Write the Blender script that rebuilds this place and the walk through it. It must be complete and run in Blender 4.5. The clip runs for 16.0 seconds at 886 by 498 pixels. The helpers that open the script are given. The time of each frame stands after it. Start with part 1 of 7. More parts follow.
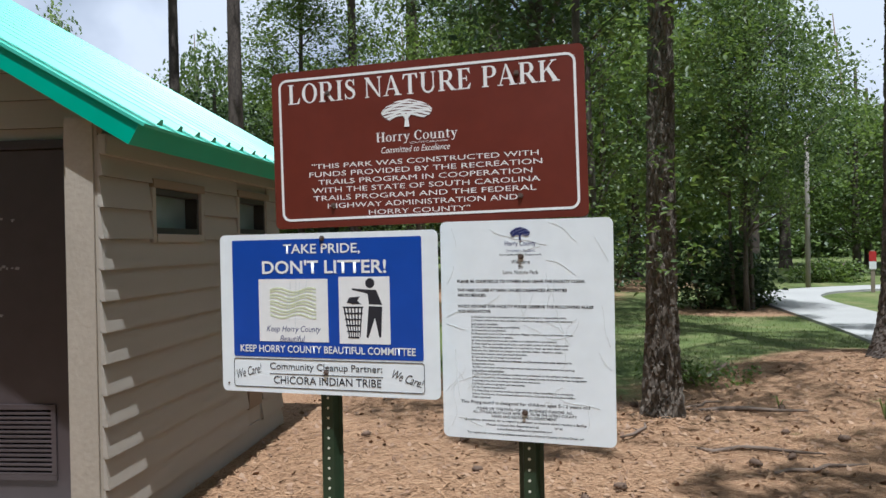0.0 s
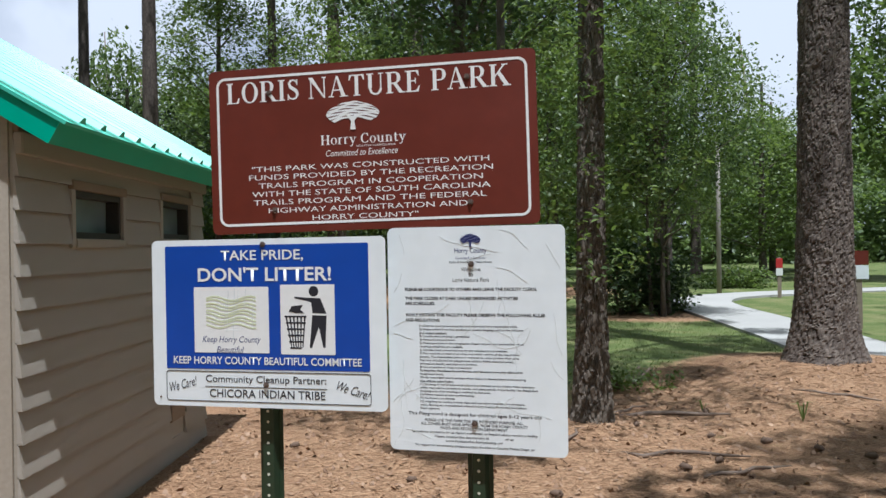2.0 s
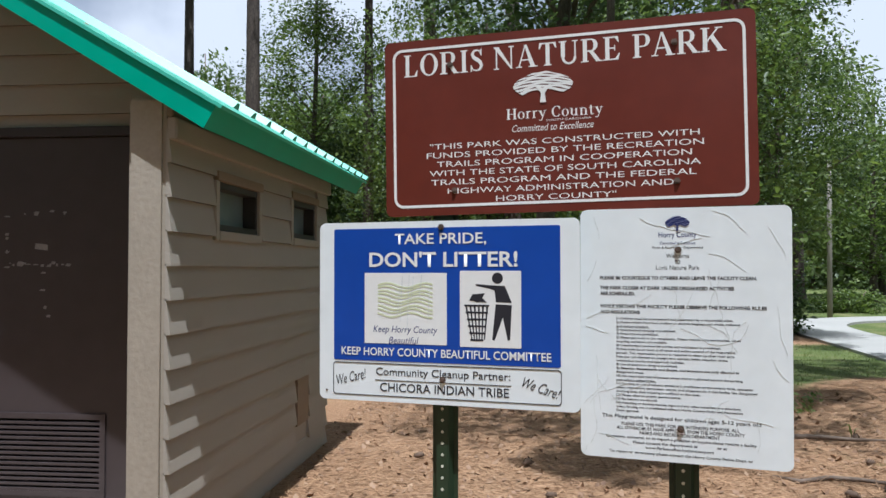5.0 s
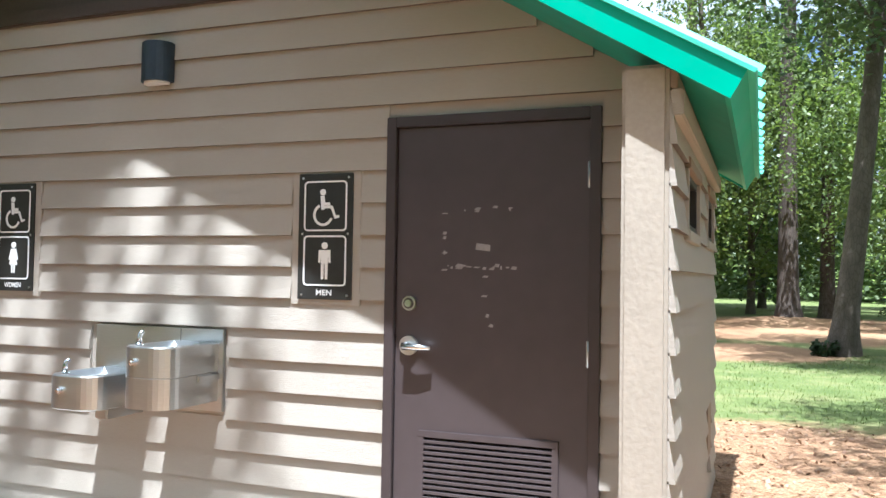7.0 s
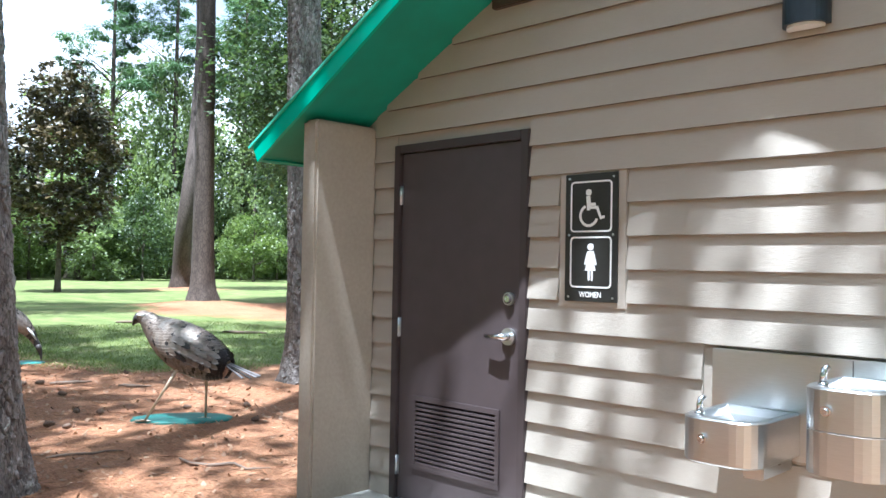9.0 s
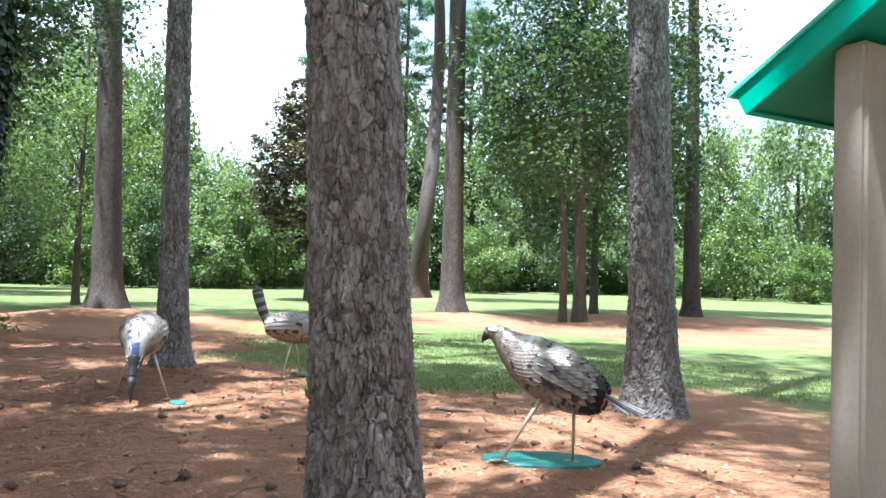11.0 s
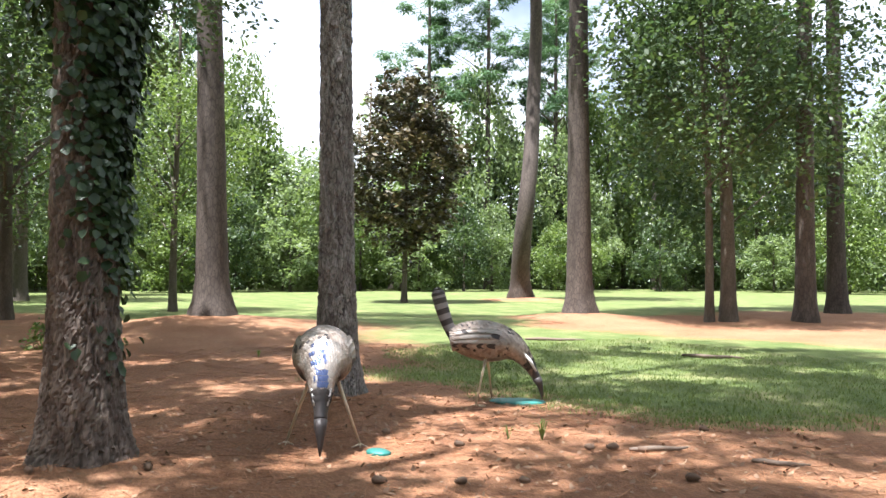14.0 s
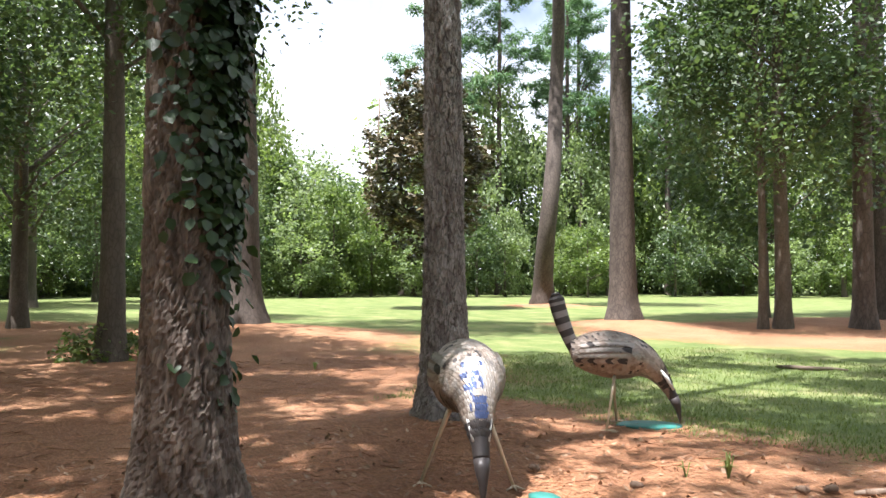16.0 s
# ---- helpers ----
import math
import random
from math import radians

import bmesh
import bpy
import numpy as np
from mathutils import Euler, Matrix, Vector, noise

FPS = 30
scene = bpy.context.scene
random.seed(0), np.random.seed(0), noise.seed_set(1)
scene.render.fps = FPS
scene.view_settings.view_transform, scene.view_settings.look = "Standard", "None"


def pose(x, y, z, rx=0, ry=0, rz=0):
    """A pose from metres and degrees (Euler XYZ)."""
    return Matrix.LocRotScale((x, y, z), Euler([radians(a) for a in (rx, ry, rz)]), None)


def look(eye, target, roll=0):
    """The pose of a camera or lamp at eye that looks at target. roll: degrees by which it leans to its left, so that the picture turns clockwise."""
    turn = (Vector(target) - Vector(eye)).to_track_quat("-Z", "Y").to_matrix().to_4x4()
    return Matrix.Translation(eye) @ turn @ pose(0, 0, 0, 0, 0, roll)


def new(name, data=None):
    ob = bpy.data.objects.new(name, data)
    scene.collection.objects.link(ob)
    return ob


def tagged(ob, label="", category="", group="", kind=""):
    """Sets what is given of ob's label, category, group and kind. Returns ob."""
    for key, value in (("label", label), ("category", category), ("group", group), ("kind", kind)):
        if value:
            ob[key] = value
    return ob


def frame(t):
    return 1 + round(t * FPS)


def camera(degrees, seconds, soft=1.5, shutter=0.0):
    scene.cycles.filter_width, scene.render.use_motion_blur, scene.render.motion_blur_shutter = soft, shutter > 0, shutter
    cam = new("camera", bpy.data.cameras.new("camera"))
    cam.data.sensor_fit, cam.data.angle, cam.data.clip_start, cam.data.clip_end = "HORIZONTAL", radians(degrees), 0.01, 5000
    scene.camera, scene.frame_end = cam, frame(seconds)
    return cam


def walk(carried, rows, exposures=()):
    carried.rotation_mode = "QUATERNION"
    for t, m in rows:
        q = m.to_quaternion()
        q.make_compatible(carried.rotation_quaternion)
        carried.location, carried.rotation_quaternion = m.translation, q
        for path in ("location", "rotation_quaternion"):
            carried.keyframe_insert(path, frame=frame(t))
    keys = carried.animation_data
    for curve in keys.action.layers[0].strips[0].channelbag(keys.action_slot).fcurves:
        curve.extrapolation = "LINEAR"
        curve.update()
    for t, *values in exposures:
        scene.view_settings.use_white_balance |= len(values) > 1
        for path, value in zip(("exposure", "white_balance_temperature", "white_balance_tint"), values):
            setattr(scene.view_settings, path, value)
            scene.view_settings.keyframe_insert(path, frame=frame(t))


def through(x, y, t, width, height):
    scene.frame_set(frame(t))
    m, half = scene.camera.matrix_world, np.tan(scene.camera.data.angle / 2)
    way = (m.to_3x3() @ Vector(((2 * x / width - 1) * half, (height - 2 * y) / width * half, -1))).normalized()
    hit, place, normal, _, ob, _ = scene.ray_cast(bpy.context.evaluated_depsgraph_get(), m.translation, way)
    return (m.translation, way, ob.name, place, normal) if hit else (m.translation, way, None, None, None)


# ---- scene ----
cam = camera(56.2, 16.0)
PATH = [
    (0, (4.805, -4.327, 1.471), (4.597, -2.338, 1.459), -1.1),
    (0.5, (4.748, -4.282, 1.471), (4.603, -2.287, 1.466), -0.9),
    (1, (4.716, -4.269, 1.47), (4.641, -2.27, 1.468), -1.0),
    (1.5, (4.704, -4.263, 1.475), (4.633, -2.265, 1.477), -0.9),
    (2, (4.696, -4.253, 1.476), (4.684, -2.253, 1.475), -0.9),
    (2.5, (4.687, -4.248, 1.475), (4.656, -2.248, 1.481), -0.8),
    (3, (4.676, -4.235, 1.477), (4.643, -2.235, 1.48), -0.8),
    (3.2, (4.671, -4.229, 1.475), (4.64, -2.23, 1.477), -0.7),
    (5.3, (4.179, -3.953, 1.35), (3.903, -1.973, 1.407), 0.5),
    (5.5, (4.061, -3.91, 1.346), (3.737, -1.937, 1.406), 0.8),
    (6, (3.725, -3.799, 1.334), (3.291, -1.847, 1.386), 0.8),
    (6.5, (3.378, -3.68, 1.347), (2.78, -1.773, 1.413), 0.9),
    (7, (3.019, -3.577, 1.345), (2.301, -1.712, 1.408), 0.9),
    (7.5, (2.639, -3.431, 1.356), (1.78, -1.626, 1.407), 0.8),
    (8, (2.212, -3.35, 1.354), (1.203, -1.624, 1.412), 1.0),
    (8.5, (1.747, -3.321, 1.388), (0.559, -1.713, 1.428), 0.8),
    (9, (1.286, -3.335, 1.372), (-0.116, -1.909, 1.415), 1.0),
    (9.5, (0.771, -3.328, 1.347), (-0.777, -2.061, 1.383), 0.9),
    (10, (0.251, -3.344, 1.334), (-1.405, -2.223, 1.372), 0.7),
    (10.2, (0.033, -3.351, 1.309), (-1.645, -2.264, 1.353), 1.1),
    (12.3, (-1.946, -3.446, 1.276), (-3.699, -2.484, 1.332), 0.9),
    (12.5, (-2.157, -3.451, 1.274), (-3.921, -2.509, 1.32), 0.8),
    (13, (-2.626, -3.474, 1.258), (-4.393, -2.537, 1.306), 0.8),
    (13.5, (-3.084, -3.528, 1.243), (-4.866, -2.621, 1.294), 0.5),
    (14, (-3.527, -3.571, 1.228), (-5.318, -2.683, 1.288), 0.4),
    (14.5, (-3.938, -3.658, 1.22), (-5.702, -2.716, 1.28), 0.5),
    (15, (-4.325, -3.732, 1.205), (-6.085, -2.785, 1.267), 0.1),
    (15.5, (-4.665, -3.84, 1.209), (-6.412, -2.868, 1.281), 0.2),
    (16, (-4.97, -3.983, 1.2), (-6.759, -3.091, 1.274), 0.3),
]
walk(cam, [(r[0], look(*r[1:])) for r in PATH], [(0.0, 0.44, 5500, 10), (3.2, 0.44, 5500, 10), (5.5, 0.48, 5500, 10), (6.0, 0.95, 5500, 10), (7.0, 1.96, 5350, 10), (7.5, 2.06, 5350, 10), (8.5, 1.90, 5300, 10), (9.0, 2.06, 5200, 9), (10.0, 2.18, 5100, 7), (12.5, 2.08, 5600, 11), (16.0, 1.98, 6050, 14)])

# ---- light ----
SUN_TO = Vector((-0.14, 0.55, -1.83)).normalized()
SUN_EL = math.asin(-SUN_TO.z)
world = bpy.data.worlds.new("world")
scene.world = world
world.use_nodes = True
wn, wl = world.node_tree.nodes, world.node_tree.links
sky = wn.new("ShaderNodeTexSky")
sky.sky_type, sky.sun_disc = "NISHITA", False
sky.sun_elevation, sky.sun_rotation = SUN_EL, math.atan2(-SUN_TO.x, -SUN_TO.y)
sky.dust_density = 2.0
cloud = wn.new("ShaderNodeTexNoise")
cloud.inputs["Scale"].default_value, cloud.inputs["Detail"].default_value = 2.2, 6
wc = wn.new("ShaderNodeTexCoord")
wl.new(wc.outputs["Generated"], cloud.inputs["Vector"])
cramp = wn.new("ShaderNodeValToRGB")
cramp.color_ramp.elements[0].position, cramp.color_ramp.elements[1].position = 0.38, 0.56
wl.new(cloud.outputs["Fac"], cramp.inputs[0])
cmix = wn.new("ShaderNodeMix")
cmix.data_type = "RGBA"
wl.new(cramp.outputs[0], cmix.inputs["Factor"])
wl.new(sky.outputs[0], cmix.inputs["A"])
cmix.inputs["B"].default_value = (12.5, 12.7, 13.0, 1)
wl.new(cmix.outputs["Result"], wn["Background"].inputs[0])
wn["Background"].inputs[1].default_value = 0.049
sun = new("sun", bpy.data.lights.new("sun", "SUN"))
sun.data.energy, sun.data.angle, sun.data.color = 4.7, radians(0.6), (1.0, 0.965, 0.895)
sun.matrix_world = look((0, 0, 30), Vector((0, 0, 30)) + SUN_TO)

# ---- materials ----
MATS = {}


def material(name, base, rough=0.7, metal=0.0, vary=0.15, grain=40.0, coarse=2.0, bump=0.15, stretch=(1, 1, 1), spec=0.5, island=0.0, objrand=0.0, second=None, coords="Object"):
    """Principled surface with colour variation at two scales, roughness variation and bump."""
    if name in MATS:
        return MATS[name]
    m = bpy.data.materials.new(name)
    MATS[name] = m
    m.use_nodes = True
    n, l = m.node_tree.nodes, m.node_tree.links
    b = n["Principled BSDF"]
    b.inputs["Metallic"].default_value = metal
    b.inputs["Specular IOR Level"].default_value = spec
    tc = n.new("ShaderNodeTexCoord")
    mp = n.new("ShaderNodeMapping")
    mp.inputs["Scale"].default_value = stretch
    l.new(tc.outputs[coords], mp.inputs[0])
    fine, big = n.new("ShaderNodeTexNoise"), n.new("ShaderNodeTexNoise")
    fine.inputs["Scale"].default_value, fine.inputs["Detail"].default_value = grain, 6
    big.inputs["Scale"].default_value, big.inputs["Detail"].default_value = coarse, 4
    l.new(mp.outputs[0], fine.inputs["Vector"]), l.new(tc.outputs[coords], big.inputs["Vector"])
    add = n.new("ShaderNodeMath")
    add.operation = "ADD"
    l.new(fine.outputs["Fac"], add.inputs[0]), l.new(big.outputs["Fac"], add.inputs[1])
    if island or objrand:
        src = n.new("ShaderNodeNewGeometry").outputs["Random Per Island"] if island else n.new("ShaderNodeObjectInfo").outputs["Random"]
        mul = n.new("ShaderNodeMath")
        mul.operation = "MULTIPLY_ADD"
        l.new(src, mul.inputs[0])
        mul.inputs[1].default_value = island or objrand
        l.new(add.outputs[0], mul.inputs[2])
        add = mul
    ramp = n.new("ShaderNodeMapRange")
    ramp.inputs["From Min"].default_value, ramp.inputs["From Max"].default_value = 0.6, 1.4 + (island or objrand)
    l.new(add.outputs[0], ramp.inputs["Value"])
    mix = n.new("ShaderNodeMix")
    mix.data_type = "RGBA"
    lo = second or tuple(c * (1 - vary) for c in base)
    hi = base if second else tuple(min(1, c * (1 + vary)) for c in base)
    mix.inputs["A"].default_value, mix.inputs["B"].default_value = (*lo, 1), (*hi, 1)
    l.new(ramp.outputs[0], mix.inputs["Factor"])
    l.new(mix.outputs["Result"], b.inputs["Base Color"])
    rr = n.new("ShaderNodeMapRange")
    rr.inputs["To Min"].default_value, rr.inputs["To Max"].default_value = max(0.03, rough - 0.1), min(1, rough + 0.1)
    l.new(big.outputs["Fac"], rr.inputs["Value"]), l.new(rr.outputs[0], b.inputs["Roughness"])
    if bump:
        bp = n.new("ShaderNodeBump")
        bp.inputs["Strength"].default_value, bp.inputs["Distance"].default_value = bump, 0.01
        l.new(fine.outputs["Fac"], bp.inputs["Height"]), l.new(bp.outputs[0], b.inputs["Normal"])
    return m


def leaf_material(name, dark, light, through=0.45, rough=0.45):
    """Leaves: per-leaf colour, light passing through the blade."""
    m = bpy.data.materials.new(name)
    m.use_nodes = True
    n, l = m.node_tree.nodes, m.node_tree.links
    b = n["Principled BSDF"]
    rnd = n.new("ShaderNodeNewGeometry")
    tc, nz = n.new("ShaderNodeTexCoord"), n.new("ShaderNodeTexNoise")
    nz.inputs["Scale"].default_value = 0.6
    l.new(tc.outputs["Object"], nz.inputs["Vector"])
    av = n.new("ShaderNodeMath")
    av.operation = "MULTIPLY_ADD"
    l.new(rnd.outputs["Random Per Island"], av.inputs[0])
    av.inputs[1].default_value = 0.55
    sh = n.new("ShaderNodeMapRange")
    sh.inputs["From Min"].default_value, sh.inputs["From Max"].default_value = 0.3, 0.7
    sh.inputs["To Max"].default_value = 0.45
    l.new(nz.outputs["Fac"], sh.inputs["Value"]), l.new(sh.outputs[0], av.inputs[2])
    mix = n.new("ShaderNodeMix")
    mix.data_type = "RGBA"
    mix.inputs["A"].default_value, mix.inputs["B"].default_value = (*dark, 1), (*light, 1)
    l.new(av.outputs[0], mix.inputs["Factor"]), l.new(mix.outputs["Result"], b.inputs["Base Color"])
    b.inputs["Roughness"].default_value = rough
    tr = n.new("ShaderNodeBsdfTranslucent")
    gain = n.new("ShaderNodeMix")
    gain.data_type, gain.blend_type = "RGBA", "MULTIPLY"
    gain.inputs["Factor"].default_value = 1.0
    gain.inputs["B"].default_value = (1.35, 1.42, 0.85, 1)
    l.new(mix.outputs["Result"], gain.inputs["A"]), l.new(gain.outputs["Result"], tr.inputs["Color"])
    ms = n.new("ShaderNodeMixShader")
    ms.inputs[0].default_value = through
    l.new(b.outputs[0], ms.inputs[1]), l.new(tr.outputs[0], ms.inputs[2]), l.new(ms.outputs[0], n["Material Output"].inputs[0])
    MATS[name] = m
    return m


# dark underside for the lap boards: the shadow line is put into its colour
LAP_SHADE = material("shaded_lap_edge", (0.13, 0.108, 0.088), 0.8, vary=0.25, grain=30, bump=0.2)
SIDING = material("painted_siding", (0.372, 0.334, 0.280), 0.62, vary=0.10, grain=30, coarse=1.3, bump=0.35, stretch=(1, 10, 22), objrand=0.25)
STUCCO = material("painted_post", (0.355, 0.308, 0.245), 0.7, vary=0.12, grain=45, coarse=2, bump=0.16, stretch=(1, 1, 1))
BROWN_TRIM = material("brown_trim", (0.25, 0.18, 0.125), 0.6, vary=0.15, bump=0.2, stretch=(1, 1, 8))
DARK_GABLE = material("dark_gable_board", (0.055, 0.038, 0.028), 0.6, vary=0.2, bump=0.2)
DOOR = material("door_paint", (0.058, 0.045, 0.046), 0.42, vary=0.14, grain=9, coarse=1.5, bump=0.04)
DOOR_EDGE = material("door_frame_paint", (0.046, 0.035, 0.035), 0.42, vary=0.14, grain=9, bump=0.04)
SCUFF = material("bare_scuff", (0.27, 0.25, 0.24), 0.6, vary=0.3, grain=60)
STEEL = material("brushed_steel", (0.56, 0.575, 0.58), 0.32, 1.0, vary=0.08, grain=24, coarse=2, bump=0.03, stretch=(1, 1, 14))
CHROME = material("chrome", (0.72, 0.72, 0.73), 0.18, 1.0, vary=0.06, bump=0.0)
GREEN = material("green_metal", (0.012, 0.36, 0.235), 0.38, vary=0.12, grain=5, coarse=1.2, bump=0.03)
# paler green for the roof top: sun glare is put into the colour
GREEN_ROOF = material("sun_glare_green_metal", (0.085, 0.50, 0.36), 0.40, vary=0.16, grain=5, coarse=1.2, bump=0.03)
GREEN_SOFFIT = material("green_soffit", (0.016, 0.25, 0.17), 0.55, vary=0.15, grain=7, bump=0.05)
NAVY = material("lamp_body", (0.018, 0.03, 0.045), 0.45, vary=0.2, bump=0.05)
LENS = material("lamp_lens", (0.6, 0.6, 0.56), 0.3, vary=0.05, bump=0)
BLACK = material("sign_black", (0.022, 0.022, 0.02), 0.4, vary=0.2, bump=0.03)
WHITE = material("sign_white", (0.78, 0.78, 0.76), 0.45, vary=0.04, bump=0.02)
RED_BROWN = material("sign_brown", (0.125, 0.020, 0.010), 0.42, vary=0.14, grain=14, coarse=3, bump=0.03)
BLUE = material("sign_blue", (0.010, 0.060, 0.36), 0.35, vary=0.10, grain=10, coarse=3, bump=0.02)
PANEL = material("aluminium_panel", (0.78, 0.82, 0.83), 0.36, vary=0.05, grain=12, coarse=3, bump=0.03)
INK = material("sign_ink", (0.02, 0.02, 0.028), 0.5, vary=0.2, bump=0)
NAVY_INK = material("sign_navy_ink", (0.03, 0.04, 0.16), 0.5, vary=0.2, bump=0)
PALE_GREEN = material("faded_green_ink", (0.60, 0.64, 0.42), 0.5, vary=0.08, bump=0)
CRACK = material("crack_line", (0.61, 0.64, 0.63), 0.7, vary=0.3, bump=0)
POST = material("post_green", (0.022, 0.045, 0.022), 0.45, 0.0, vary=0.3, grain=20, bump=0.1)
HOLE = material("post_hole", (0.62, 0.62, 0.5), 0.7, vary=0.2, bump=0)
RUST = material("bolt_head", (0.16, 0.12, 0.10), 0.5, 0.6, vary=0.3, bump=0.2)
# darker than the slab's concrete: the shade over the path is put in
PATHWAY = material("shaded_path_concrete", (0.36, 0.35, 0.325), 0.88, vary=0.14, grain=25, coarse=0.6, bump=0.3)
CONCRETE = material("concrete", (0.50, 0.48, 0.44), 0.85, vary=0.10, grain=25, coarse=0.8, bump=0.3)
GLASSY = material("window_glass", (0.20, 0.25, 0.25), 0.22, vary=0.2, grain=3, bump=0.0, spec=0.8)
WINFRAME = material("window_frame_dark", (0.035, 0.030, 0.027), 0.5, vary=0.2, bump=0.05)
WOODPOST = material("weathered_wood", (0.25, 0.20, 0.15), 0.8, vary=0.25, grain=18, stretch=(4, 4, 0.4), bump=0.4)
POLE = material("pole_wood", (0.25, 0.225, 0.19), 0.8, vary=0.2, grain=14, stretch=(4, 4, 0.3), bump=0.3)
REDSIGN = material("red_sign_face", (0.45, 0.03, 0.03), 0.45, vary=0.1, bump=0)
TWIG = material("dead_twig", (0.16, 0.115, 0.085), 0.85, vary=0.3, grain=30, bump=0.4)
CONE = material("pine_cone_scale", (0.14, 0.09, 0.06), 0.85, vary=0.3, grain=30, bump=0.4)
NEEDLE = material("pine_straw", (0.43, 0.20, 0.092), 0.75, vary=0.3, grain=3, bump=0, island=0.9, second=(0.13, 0.052, 0.026))
DRY_NEEDLE = material("dry_pine_straw", (0.49, 0.30, 0.160), 0.75, vary=0.3, grain=3, bump=0, island=0.9, second=(0.17, 0.085, 0.043))
LITTER = material("dead_leaf", (0.42, 0.275, 0.165), 0.7, vary=0.3, grain=12, bump=0.2, island=0.95, second=(0.16, 0.085, 0.05))
BLADE = leaf_material("grass_blade", (0.085, 0.125, 0.030), (0.21, 0.25, 0.08), 0.35)
LEAF = leaf_material("broad_leaf", (0.024, 0.050, 0.023), (0.100, 0.142, 0.055), 0.42)
LEAF_B = leaf_material("bright_leaf", (0.052, 0.094, 0.029), (0.185, 0.236, 0.068), 0.45)
# far foliage is paler: the haze of distance is put into the colour
LEAF_FAR = leaf_material("hazy_far_leaf", (0.065, 0.105, 0.050), (0.27, 0.33, 0.15), 0.5)
PINE_TUFT = leaf_material("pine_needle_tuft", (0.045, 0.095, 0.050), (0.12, 0.20, 0.095), 0.35)
MAGNOLIA = leaf_material("magnolia_leaf", (0.012, 0.024, 0.011), (0.125, 0.088, 0.040), 0.08, 0.32)
IVY = leaf_material("ivy_leaf", (0.012, 0.030, 0.009), (0.048, 0.085, 0.024), 0.20)
BIRD_BODY = material("bird_bronze", (0.22, 0.17, 0.14), 0.45, 0.35, vary=0.5, grain=26, coarse=7, bump=0.5)
BIRD_PLATE = material("bird_plate", (0.50, 0.425, 0.36), 0.38, 0.4, vary=0.7, grain=20, coarse=5, bump=0.2, island=0.9, second=(0.13, 0.085, 0.062))
BIRD_DARK = material("bird_dark", (0.042, 0.034, 0.032), 0.5, 0.15, vary=0.3, grain=18, bump=0.3)
BIRD_BLUE = material("bird_blue", (0.060, 0.080, 0.165), 0.42, 0.5, vary=0.5, grain=30, bump=0.4)
BIRD_PALE = material("bird_pale_bar", (0.33, 0.29, 0.255), 0.45, 0.4, vary=0.15, bump=0.2)
BIRD_BAND = material("bird_grey_band", (0.21, 0.19, 0.185), 0.5, 0.3, vary=0.2, bump=0.2)
BIRD_WHITE = material("bird_white_stripe", (0.70, 0.69, 0.67), 0.5, 0.0, vary=0.08, bump=0.1)
BIRD_LEG = material("bird_leg", (0.58, 0.47, 0.34), 0.5, 0.3, vary=0.3, grain=20, bump=0.2)
TEAL = material("teal_plate", (0.028, 0.155, 0.130), 0.5, 0.2, vary=0.3, grain=9, coarse=4, bump=0.2)


